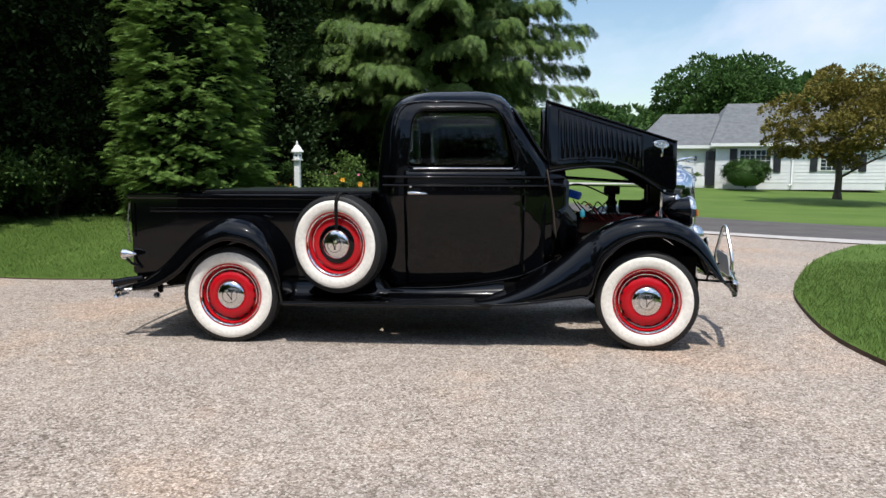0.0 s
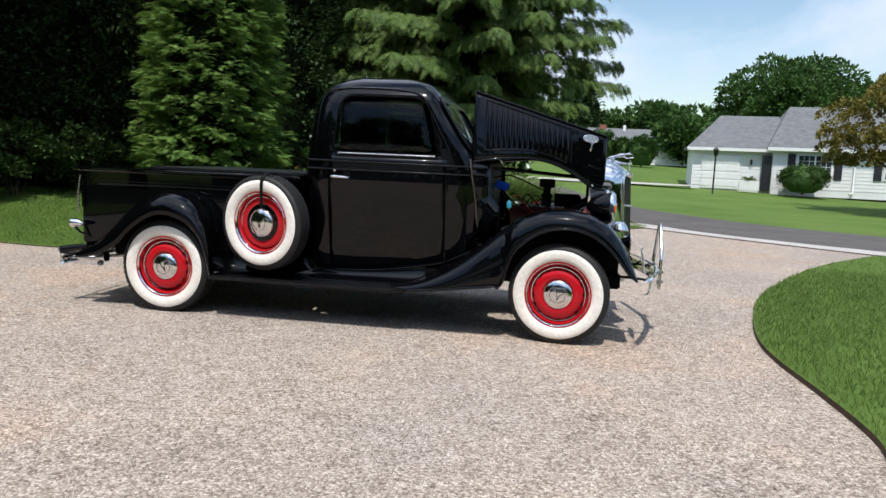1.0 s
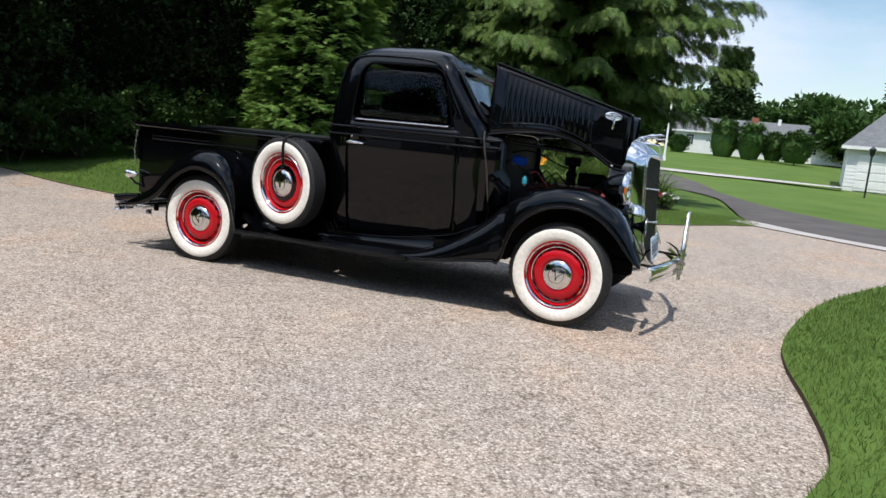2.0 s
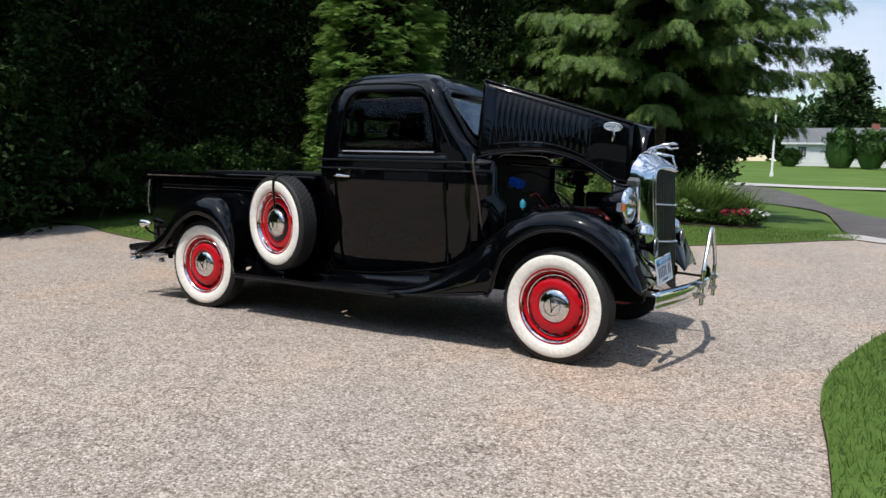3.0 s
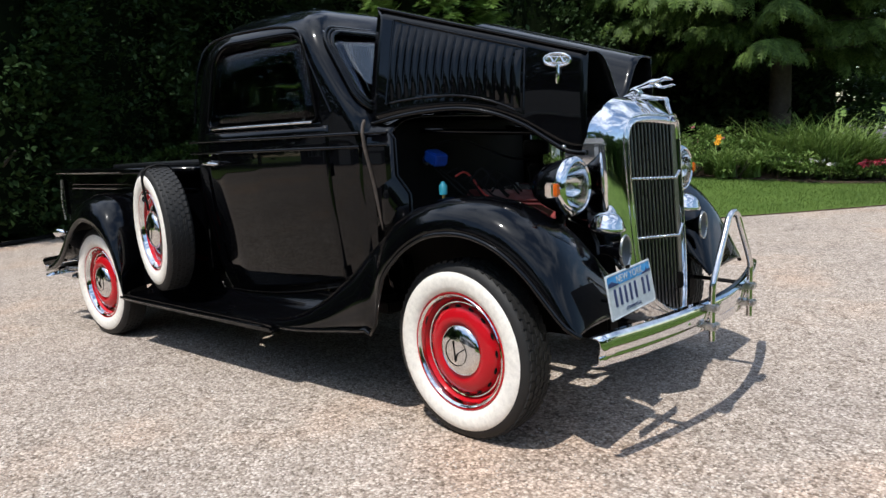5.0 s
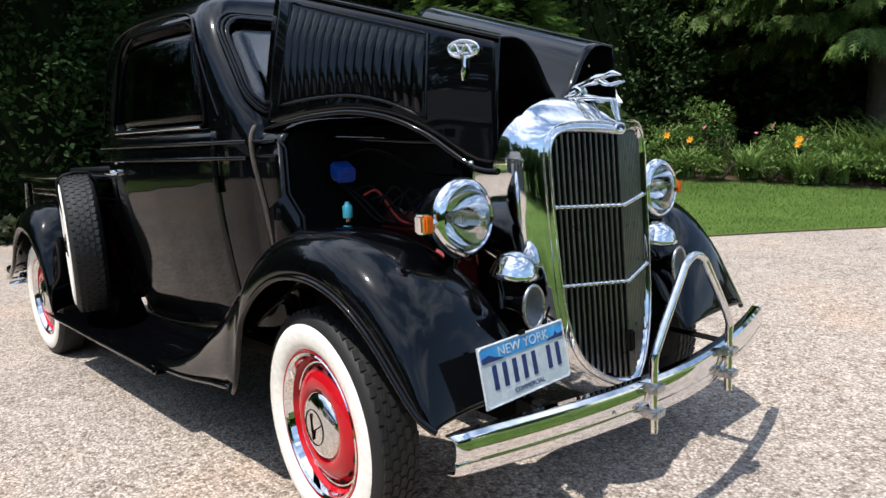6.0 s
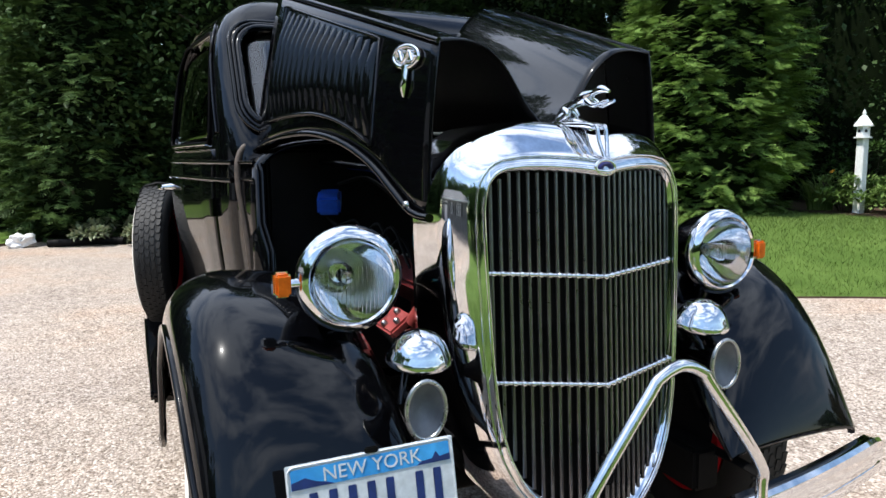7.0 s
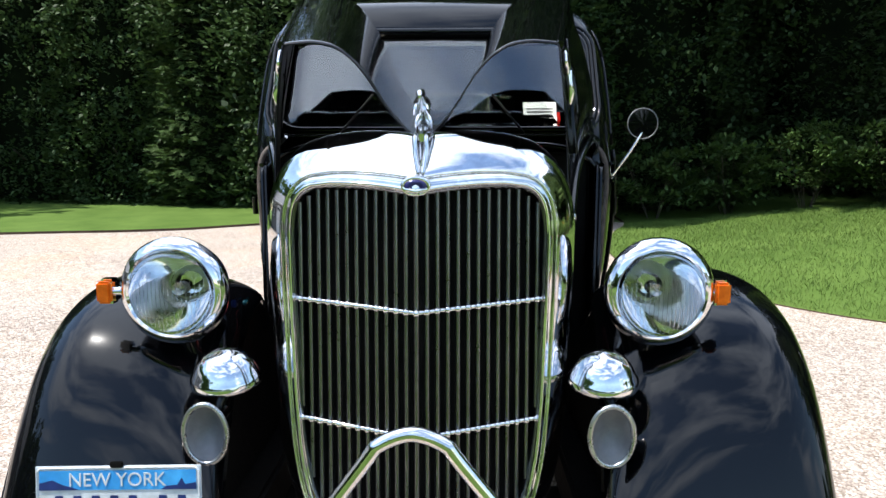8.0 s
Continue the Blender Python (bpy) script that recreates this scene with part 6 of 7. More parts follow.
# hedge along the west end of the drive
for i in range(8):
    y = -13.5 + 2.05 * i
    x = interp(y, [(-7.0, -14.6), (-5.3, -14.0), (-3.25, -13.1), (-1.2, -11.3), (0.85, -10.35)]) - 0.2 * math.sin(i * 1.7)
    # shrubs 4 and 6 carry sunlit leaf colour, the last a shaded one
    if i in (4, 6):
        tagged(tufted_conifer("hedge_shrub", "feathery hedge shrub in a sunlit leaf tone", x + 0.75, y + (0.2 if i == 4 else -0.3), 5.4, 1.25, 430, 20, 150 + i, M_HEDGE, 0.21), group="hedge beside the drive")
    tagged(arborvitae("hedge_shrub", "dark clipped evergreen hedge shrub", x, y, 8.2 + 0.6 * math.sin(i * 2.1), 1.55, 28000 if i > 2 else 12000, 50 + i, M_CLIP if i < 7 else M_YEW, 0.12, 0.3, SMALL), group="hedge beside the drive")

for i in range(5):
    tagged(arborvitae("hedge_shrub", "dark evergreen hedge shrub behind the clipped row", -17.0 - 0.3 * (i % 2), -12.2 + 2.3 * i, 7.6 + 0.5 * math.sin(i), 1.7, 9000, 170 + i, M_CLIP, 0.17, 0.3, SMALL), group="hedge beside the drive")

# ---------------------------------------------------------------- houses
M_SIDING = varied("white_siding", (0.70, 0.70, 0.70), (0.78, 0.78, 0.77), 0.6, 0, 1.2)
M_ROOF = varied("grey_shingle", (0.10, 0.105, 0.11), (0.16, 0.165, 0.17), 0.9, 0, 3.0, 0.6, 18, fine=9)
M_SHUTTER = varied("black_shutter", (0.008, 0.009, 0.012), (0.02, 0.02, 0.025), 0.5, 0, 6.0)
M_PANE = varied("dark_window_pane", (0.02, 0.025, 0.03), (0.05, 0.06, 0.065), 0.08, 0, 2.0)
M_TRIM = varied("white_trim_paint", (0.74, 0.74, 0.73), (0.82, 0.82, 0.81), 0.5, 0, 4.0)
M_BRICK = varied("red_brick", (0.22, 0.07, 0.045), (0.32, 0.12, 0.08), 0.85, 0, 8.0)


def gable_house(name, label, m, blocks, cladding=None):
    """A low house of gabled blocks: (x0, x1, depth, front y, eave z, ridge z, hip left)."""
    h = thing(name, label, "house", m=m)
    for k, (x0, x1, y0, dep, ez, rz, hipl) in enumerate(blocks):
        wall = part("wall", box_bm(x0, x1, y0, y0 + dep, -0.3, ez), cladding or M_SIDING, h)
        for i in range(int(ez / 0.19)):
            z = 0.08 + 0.19 * i
            part("siding_board", ngon_bm([(x0 - 0.01, y0 - 0.002, z), (x0 - 0.01, y0 - 0.016, z), (x0 - 0.01, y0 - 0.002, z + 0.185)], (x1 - x0 + 0.02, 0, 0)), cladding or M_SIDING, wall)
        o = 0.35
        a = [(x0 - o, y0 - o, ez - 0.05), (x1 + o, y0 - o, ez - 0.05), (x1 + o, y0 + dep + o, ez - 0.05), (x0 - o, y0 + dep + o, ez - 0.05)]
        ym = y0 + dep / 2
        r0, r1 = (x0 - o + hipl, ym, rz), (x1 + o, ym, rz)
        bm = bmesh.new()
        V = [bm.verts.new(p) for p in a + [r0, r1]]
        for q in ((0, 1, 5, 4), (2, 3, 4, 5), (3, 0, 4), (1, 2, 5), (0, 3, 2, 1)):
            bm.faces.new([V[i] for i in q])
        roof = part("roof", bm, M_ROOF, h, smooth=False)
        part("fascia", box_bm(x0 - o, x1 + o, y0 - o - 0.02, y0 - o + 0.02, ez - 0.20, ez - 0.03, 0.005), M_TRIM, roof)
    return h


def window(parent, x, z, w, h, y, cols=2, shutters=True):
    win = part("window", box_bm(x - w / 2, x + w / 2, y - 0.07, y - 0.01, z - h / 2, z + h / 2, 0.01), M_TRIM, parent, "white sash window")
    n = 4 * cols // 2
    for c in range(cols):
        for i in range(3):
            for j in range(4):
                cw = (w - 0.10) / cols
                px = x - w / 2 + 0.05 + cw * c + (i + 0.5) * (cw - 0.05) / 3 + 0.025
                pz = z - h / 2 + 0.05 + (j + 0.5) * (h - 0.10) / 4
                part("pane", box_bm(px - (cw - 0.05) / 6 + 0.014, px + (cw - 0.05) / 6 - 0.014, y - 0.078, y - 0.06, pz - (h - 0.1) / 8 + 0.014, pz + (h - 0.1) / 8 - 0.014), M_PANE, win)
    if shutters:
        for s in (-1, 1):
            part("shutter", box_bm(x + s * (w / 2 + 0.26) - 0.19, x + s * (w / 2 + 0.26) + 0.19, y - 0.06, y - 0.015, z - h / 2 - 0.03, z + h / 2 + 0.03, 0.008), M_SHUTTER, win, "black louvred shutter")


HOUSE = pose(6.68, 36.1, 0.50, 0, 0, -6.5)
house = gable_house("ranch_house", "white single-storey house with grey shingle roof", HOUSE, [(0.0, 4.4, 0.3, 7.5, 2.15, 4.15, 1.9), (4.05, 12.7, 0.0, 8.5, 2.25, 4.75, 1.6)])
gd = part("garage_door", box_bm(0.48, 2.45, 0.22, 0.28, -0.1, 1.72, 0.01), M_TRIM, house, "white panelled garage door")
for j in range(4):
    for i in range(4):
        part("panel", box_bm(0.53 + 0.475 * i, 0.95 + 0.475 * i, 0.200, 0.235, 0.03 + 0.415 * j, 0.37 + 0.415 * j, 0.012), M_TRIM, gd)
# solid black block gives the shade of the set-back doorway
part("doorway_shade", box_bm(3.55, 4.0, -0.02, 0.28, -0.1, 1.80, 0.01), M_SHUTTER, house, "black block in place of the doorway shade")
part("sconce", box_bm(2.95, 3.07, 0.16, 0.29, 1.25, 1.55, 0.03), M_SHUTTER, house, "black wall lantern")
window(house, 6.1, 1.28, 1.75, 1.25, -0.0)
window(house, 10.3, 1.15, 1.9, 0.9, -0.0)
part("downpipe", tube_bm([(8.0, -0.08, 2.1), (8.0, -0.08, 0.0), (7.8, -0.3, -0.1)], 0.05, 8), M_TRIM, house)
plb = thing("planter_box", "white planter box with small plants by the garage", "planter", m=HOUSE @ pose(2.9, -0.55, -0.05))
part("box", box_bm(-0.5, 0.5, -0.2, 0.2, -0.1, 0.42, 0.03), M_TRIM, plb)
pp, dd = clumped(500, (0, 0, 0.5), (0.4, 0.12, 0.1), 8, 0.12, 8)
part_mesh("leaves", scatter_mesh("leaves", LEAF_V, LEAF_F, pp, rot_frames(dd), np.full(500, 0.09), M_SHRUB), plb)
post = thing("lantern_post", "black post lantern on the lawn", "lamp post", m=pose(6.89, 31.0, terrain(6.89, 31.0)))
part("post", tube_bm([(0, 0, -0.1), (0, 0, 1.75)], 0.04, 8), M_SHUTTER, post)
part("lantern", lathe_bm([(1.72, 0.05), (1.8, 0.10), (2.0, 0.13), (2.03, 0.15), (2.14, 0.04), (2.18, 0.0005)], 8, axis='z'), M_SHUTTER, post)
bush = thing("round_shrub", "clipped round green shrub before the house", "shrub", m=HOUSE @ pose(5.4, -1.3, -0.1))
pp, dd = clumped(9000, (0, 0, 0.70), (1.15, 0.95, 0.66), 130, 0.24, 31, 0.85)
part_mesh("leaves", scatter_mesh("leaves", LEAF_V, LEAF_F, pp, rot_frames(dd), RNG.uniform(0.08, 0.14, 9000), M_OAK), bush)
part("stem", tube_bm([(0, 0, -0.1), (0, 0, 0.8)], 0.06, 6), M_BARK, bush)
part("inner_crown", lathe_bm([(0.02, 0.55), (0.3, 0.95), (0.7, 1.0), (1.1, 0.75), (1.35, 0.3), (1.42, 0.001)], 16, axis='z'), M_OAK, bush)

FAR = pose(-4.4, 76, terrain(0, 76) + 0.2, 0, 0, 3.0)
farh = gable_house("far_house", "distant long white house with grey roof", FAR, [(0.0, 18.0, 0.0, 8.0, 2.1, 3.75, 0.6)])
for x in (1.6, 4.2, 9.5, 13.5):
    window(farh, x, 1.15, 0.9, 1.15, 0.0, 1, False)
part("chimney", box_bm(7.7, 8.4, 3.4, 4.2, 3.2, 4.1, 0.03), M_BRICK, farh)
part("vent_pipe", box_bm(10.3, 10.6, 3.2, 3.6, 3.2, 4.1, 0.02), M_TRIM, farh)
for i, (x, y, r, h) in enumerate(((0.65, 70, 1.55, 3.7), (3.05, 69, 1.45, 3.6), (5.1, 69.5, 1.2, 2.6), (6.9, 68, 1.6, 2.9), (-3.6, 72, 1.0, 1.6))):
    b = tagged(thing("garden_shrub", "rounded tall shrub on the far lawn", "shrub", m=pose(x, y, terrain(x, y))), group="shrubs before the far house")
    pp, dd = clumped(3500, (0, 0, h * 0.52), (r * 0.8, r * 0.8, h * 0.45), 50, r * 0.28, 60 + i, 0.85)
    part_mesh("leaves", scatter_mesh("leaves", LEAF_V, LEAF_F, pp, rot_frames(dd), RNG.uniform(0.18, 0.32, 3500), M_OAK), b)
    part("stem", tube_bm([(0, 0, -0.2), (0, 0, h * 0.6)], 0.08, 6), M_BARK, b)
    part("inner_crown", lathe_bm([(0.02, r * 0.5), (h * 0.3, r * 0.8), (h * 0.6, r * 0.78), (h * 0.85, r * 0.45), (h * 0.97, 0.001)], 14, axis='z'), M_OAK, b)
pole = thing("flag_pole", "tall white flagpole on the far lawn", "flagpole", m=pose(-3.1, 48.5, terrain(-3.1, 48.5)))
part("pole", tube_bm([(0, 0, -0.2), (0, 0, 0.1), (0, 0, 0.4), (0, 0, 8.4)], [0.14, 0.13, 0.075, 0.04], 10), M_TRIM, pole)
part("finial", lathe_bm([(8.38, 0.04), (8.42, 0.09), (8.48, 0.1), (8.55, 0.06), (8.57, 0.0005)], 12, axis='z'), M_BRASS, pole)

# house across the drive, behind the walk, mirrored in the chrome and the glass
BEHIND = pose(4.6, -13.6, 0.0, 0, 0, 180)
near_h = gable_house("garage_house", "weathered grey house with a garage across the drive", BEHIND, [(0.0, 14.0, 0.0, 7.0, 2.6, 4.9, 1.8)], varied("grey_cedar_siding", (0.13, 0.13, 0.13), (0.19, 0.185, 0.18), 0.8, 0, 2.0, 0.3, 40))
gd2 = part("garage_door", box_bm(7.6, 10.2, -0.06, -0.02, 0.0, 2.15, 0.01), M_TRIM, near_h, "white garage door with a row of panes")
for i in range(4):
    part("pane", box_bm(7.75 + 0.6 * i, 8.27 + 0.6 * i, -0.075, -0.055, 1.62, 1.98), M_PANE, gd2)
for x in (2.2, 5.0, 12.0):
    window(near_h, x, 1.5, 1.1, 1.2, 0.0, 2, True)

# ---------------------------------------------------------------- far trees
broad_tree("shade_tree", "large round leafy tree behind the house", 16.9, 56, terrain(0, 56), 10.2, (5.5, 5.2, 4.2), 34000, 0.34, M_OAK, 11, 150, 1.45, 0.35)
broad_tree("bronze_tree", "small spreading bronze-leaved tree before the house", 12.75, 25.4, 0.15, 5.5, (3.1, 2.9, 2.0), 24000, 0.15, M_MAPLE, 12, 105, 0.55, 0.15, 0.25)
for i, (x, y, h, r) in enumerate(((-12, 98, 9, 6), (-3, 104, 9.5, 6), (3, 96, 7.5, 5), (9, 92, 8.5, 5.5), (14, 98, 9, 6), (20, 88, 8, 6), (27, 96, 9, 7), (36, 90, 12, 7), (46, 92, 12, 7), (-22, 92, 13, 7), (12, 78, 5, 3), (29, 70, 9, 5), (60, 80, 13, 8), (-34, 90, 13, 8))):
    tagged(broad_tree("woodland_tree", "distant leafy tree closing the view", x, y, 2.4, h, (r, r * 0.9, h * 0.42), 5500, 0.80, M_OAK, 80 + i, 60, r * 0.33, 0.3), group="distant trees")
arborvitae("pointed_conifer", "dark pointed distant conifer", 0.6, 92, 12, 3.0, 9000, 77, M_EVER, 0.6, 0.9, SMALL)
# tall tree added out of view, so that its crown shades the west evergreens
broad_tree("shade_tree", "unseen tall tree added to shade the evergreens", -11.9, 3.7, 0, 13.0, (3.7, 3.4, 2.0), 3800, 0.42, M_OAK, 15, 60, 1.3, 0.22)
# trees behind the walk, beyond the drive
for i, (x, y, h, r) in enumerate(((-10, -25, 13.5, 4.5), (-2, -25, 13.5, 4.5), (6, -25, 11, 4.5), (12, -16, 7.5, 4), (18, -10, 5.4, 4), (23, -2, 5, 4), (26, 8, 5.2, 4), (-15, -15, 11, 4.4), (-12.5, -15, 11.8, 4), (-6, -24, 13, 4.5), (2, -24, 11.5, 4.5), (8.5, -15, 7.7, 4), (15, -13, 5.2, 4), (21, -6.5, 5.2, 4))):
    tagged(broad_tree("garden_tree", "leafy tree across the lawn", x, y, 0, h, (r, r, h * 0.42), 4500, 0.55, M_OAK, 120 + i, 50, r * 0.36, 0.25), group="trees across the lawn")

# ---------------------------------------------------------------- flower beds
bh = thing("birdhouse", "white wooden birdhouse on a post in the flower bed", "birdhouse", m=pose(-4.97, 8.12, terrain(-4.97, 8.12)))
BZ = 1.05
part("post", box_bm(-0.055, 0.055, -0.055, 0.055, 0.0, BZ, 0.010), M_TRIM, bh)
part("floor_board", lathe_bm([(BZ, 0.0005), (BZ, 0.118), (BZ + 0.022, 0.118), (BZ + 0.022, 0.0005)], 6, axis='z'), M_TRIM, bh)
part("chamber", lathe_bm([(BZ + 0.022, 0.088), (BZ + 0.165, 0.088)], 6, axis='z'), M_TRIM, bh, smooth=False)
part("roof", lathe_bm([(BZ + 0.155, 0.0005), (BZ + 0.155, 0.128), (BZ + 0.172, 0.128), (BZ + 0.295, 0.040), (BZ + 0.308, 0.0005)], 6, axis='z'), M_TRIM, bh, smooth=False)
part("finial", lathe_bm([(BZ + 0.295, 0.018), (BZ + 0.33, 0.026), (BZ + 0.365, 0.012), (BZ + 0.39, 0.0005)], 10, axis='z'), M_TRIM, bh)
for a in (270, 330, 30):
    part("entry_hole", lathe_bm([(0, 0.0005), (0.001, 0.02), (0.004, 0.02), (0.005, 0.0005)], 12), M_SHUTTER, bh, m=pose(0.078 * math.cos(radians(a)), 0.078 * math.sin(radians(a)), BZ + 0.095, 0, 0, a - 90))


def strap_clump(name, label, x, y, n, length, mat, seed, z=0.0, spread=0.35, lean=1.0):
    """A tuft of arching strap leaves."""
    rng = np.random.default_rng(seed)
    t = thing(name, label, "plant", m=pose(x, y, z + terrain(x, y)))
    V, F = [], []
    for i in range(n):
        a = rng.uniform(0, 2 * math.pi)
        r0 = spread * math.sqrt(rng.uniform(0, 1))
        b = rng.uniform(0, 2 * math.pi)
        ln = length * rng.uniform(0.6, 1.1)
        out = rng.uniform(0.35, 0.8) * lean
        w = 0.011 + 0.006 * rng.uniform()
        px, py = r0 * math.cos(b), r0 * math.sin(b)
        sx, sy = -math.sin(a) * w, math.cos(a) * w
        k0 = len(V)
        for k in range(6):
            s = k / 5
            d = out * ln * s * s * 0.9 + 0.1 * ln * s
            h = ln * (s - 0.55 * out * s * s)
            ww = 1 - 0.9 * s * s
            V += [(px + math.cos(a) * d + sx * ww, py + math.sin(a) * d + sy * ww, h), (px + math.cos(a) * d - sx * ww, py + math.sin(a) * d - sy * ww, h)]
        for k in range(5):
            q = k0 + 2 * k
            F.append((q, q + 1, q + 3, q + 2))
    part_mesh("leaves", mesh_of("leaves", V, F, mat), t)
    return t


def flower_mesh(color, r, seed):
    bm = bmesh.new()
    for i in range(6):
        a = 2 * math.pi * i / 6
        c, s = math.cos(a), math.sin(a)
        q = [(0, 0, 0), (r * 0.55 * c - r * 0.24 * s, r * 0.55 * s + r * 0.24 * c, r * 0.35), (r * c, r * s, r * 0.30), (r * 0.55 * c + r * 0.24 * s, r * 0.55 * s - r * 0.24 * c, r * 0.35)]
        bm.faces.new([bm.verts.new(p) for p in q])
    me = bpy.data.meshes.new("flower")
    bm.to_mesh(me)
    bm.free()
    me.materials.append(M_PET[color])
    return me


def leafy_plant(name, label, x, y, h, r, n, leaf, mat, seed, flowers=None, nf=0, fr=0.04, z=0.0):
    rng = np.random.default_rng(seed)
    t = thing(name, label, "plant", m=pose(x, y, z + terrain(x, y)))
    p, d = clumped(n, (0, 0, h * 0.5), (r, r, h * 0.42), max(8, n // 90), r * 0.30, seed, 0.5)
    p[:, 2] = np.maximum(p[:, 2], 0.03)
    part_mesh("leaves", scatter_mesh("leaves", LEAF_V, LEAF_F, p, rot_frames(d), rng.uniform(0.7, 1.3, n) * leaf, mat), t)
    bm = bmesh.new()
    for i in range(8):
        a = rng.uniform(0, 6.28)
        tube_bm([(0.1 * r * math.cos(a), 0.1 * r * math.sin(a), -0.02), (0.6 * r * math.cos(a), 0.6 * r * math.sin(a), h * 0.7)], 0.006, 5, bm)
    part("stem", bm, M_BARK, t)
    for i in range(nf):
        a, rr = rng.uniform(0, 6.28), r * rng.uniform(0.2, 1.0)
        part_mesh("flower", FLOWERS[flowers], t, m=pose(rr * math.cos(a), rr * math.sin(a), h * rng.uniform(0.75, 1.12), rng.uniform(20, 80), 0, rng.uniform(-60, 60)) @ Matrix.Scale(fr / 0.05, 4))
    return t


FLOWERS = {k: flower_mesh(k, 0.05, 1) for k in M_PET}

# bed round the birdhouse
bed_soil = sheet("planting_bed_1", [(-7.0, 8.5), (-6.1, 7.95), (-5.2, 7.95), (-4.3, 8.05), (-3.5, 8.5), (-2.8, 9.1), (-1.7, 9.7), (-1.2, 9.9), (-0.6, 10.3), (-0.1, 11.0), (-0.2, 12.0), (-0.9, 13.0), (-2.4, 13.4), (-5, 12.4), (-7.4, 10.2)], 0.045, M_MULCH, "brown mulched planting bed", 0.05, inner=[(-7.2 + 0.6 * i, 8.2 + 0.6 * j) for i in range(12) for j in range(9)])


def back(x):
    """How far the planting stands back along the bed's front."""
    return interp(x, [(-5.3, 0.25), (-4.3, 0.3), (-3.5, 0.55), (-2.8, 0.95), (-1.7, 0.85), (-1.2, 0.4)])


for i, (x, y, h, r, n, mat, fl, nf) in enumerate(((-5.3, 8.0, 0.62, 0.42, 900, M_SHRUB, "yellow", 2), (-4.75, 8.25, 0.55, 0.4, 800, M_SHRUB, None, 0), (-4.3, 8.7, 0.95, 0.45, 900, M_SHRUB, "pink", 4),
                                              (-3.9, 8.9, 0.90, 0.4, 800, M_OAK, "pink", 2), (-4.5, 9.6, 1.3, 0.7, 1500, M_SHRUB, None, 0), (-3.2, 9.6, 0.9, 0.55, 1000, M_SHRUB, "pink", 1), (-2.5, 9.2, 0.6, 0.5, 900, M_SHRUB, None, 0),
                                              (-4.9, 7.95, 0.42, 0.36, 700, M_LILY, None, 0), (-4.2, 8.0, 0.45, 0.38, 700, M_SHRUB, None, 0), (-3.45, 8.0, 0.40, 0.36, 650, M_LILY, None, 0), (-2.9, 8.15, 0.42, 0.36, 650, M_SHRUB, None, 0), (-2.3, 8.45, 0.45, 0.36, 650, M_LILY, None, 0), (-1.8, 9.0, 0.5, 0.4, 700, M_SHRUB, None, 0), (-1.4, 9.5, 0.5, 0.4, 700, M_LILY, None, 0), (-3.0, 9.0, 0.75, 0.5, 900, M_SHRUB, "pink", 3), (-2.1, 9.7, 0.7, 0.5, 900, M_SHRUB, None, 0),
                                              (-5.9, 9.3, 1.2, 0.7, 1300, M_OAK, None, 0), (-2.0, 10.4, 0.9, 0.6, 1000, M_OAK, None, 0))):
    tagged(leafy_plant("garden_plant", "leafy garden plant with pink blooms" if fl == "pink" else "leafy green garden plant in mulch", x, y + back(x), h * 0.95, r * 1.12, int(n * 1.3), 0.070, mat, 200 + i, fl, nf, z=0.05), group="plants in the flower bed")
for i, (x, y) in enumerate(((-3.95, 8.05), (-3.2, 8.35), (-2.45, 8.35), (-2.15, 8.75), (-3.5, 8.9), (-5.6, 7.95), (-2.7, 8.6))):
    c = tagged(strap_clump("daylily", "daylily with yellow blooms and strap leaves", x, y + back(x) - 0.05, 150, 0.66, M_LILY, 230 + i, 0.05, 0.16), group="daylilies in the flower bed")
    for k in range((2, 0, 2, 0, 0, 0, 0)[i]):
        part_mesh("flower", FLOWERS["yellow"], c, m=pose(0.18 * math.cos(k * 2.6 + i), -0.12 - 0.1 * k, 0.56 + 0.08 * k, 60, 0, 20 * k) @ Matrix.Scale(1.3, 4))
# lily mass and low flowers at the point of the lawn
for i, (x, y, ln) in enumerate(((-1.95, 10.75, 1.30), (-1.4, 10.85, 1.40), (-0.85, 11.05, 1.20), (-1.6, 11.4, 1.40), (-1.0, 11.5, 1.30), (-2.4, 11.1, 1.25), (-0.5, 11.35, 1.0), (-1.7, 10.55, 1.0), (-1.1, 10.65, 1.0))):
    tagged(strap_clump("lily_clump", "large arching clump of strap leaves", x, y, 260, ln, M_LILY, 260 + i, 0.05, 0.34, 1.25), group="lily clumps")
for i, (x, y, col) in enumerate(((-1.42, 10.2, "white"), (-0.72, 10.5, "red"), (-0.45, 10.7, "red"), (-0.22, 10.95, "white"), (-0.1, 11.15, "white"), (-1.12, 10.25, "white"), (-0.92, 10.4, "red"))):
    tagged(leafy_plant("bedding_plant", "low bedding plant with %s flowers" % col, x, y, 0.30, 0.26, 420, 0.06, M_SHRUB, 280 + i, col, (9, 16, 20, 12, 14, 7, 3)[i], 0.042, 0.05), group="bedding flowers")
for i, (x, y) in enumerate(((-10.1, 3.3), (-9.8, 4.4), (-9.5, 5.5), (-9.0, 6.5))):
    tagged(leafy_plant("understory_shrub", "loose broad-leaved shrub under the evergreens", x, y, 1.35, 0.75, 2400, 0.10, M_HEDGE, 320 + i), group="shrubs under the evergreens")
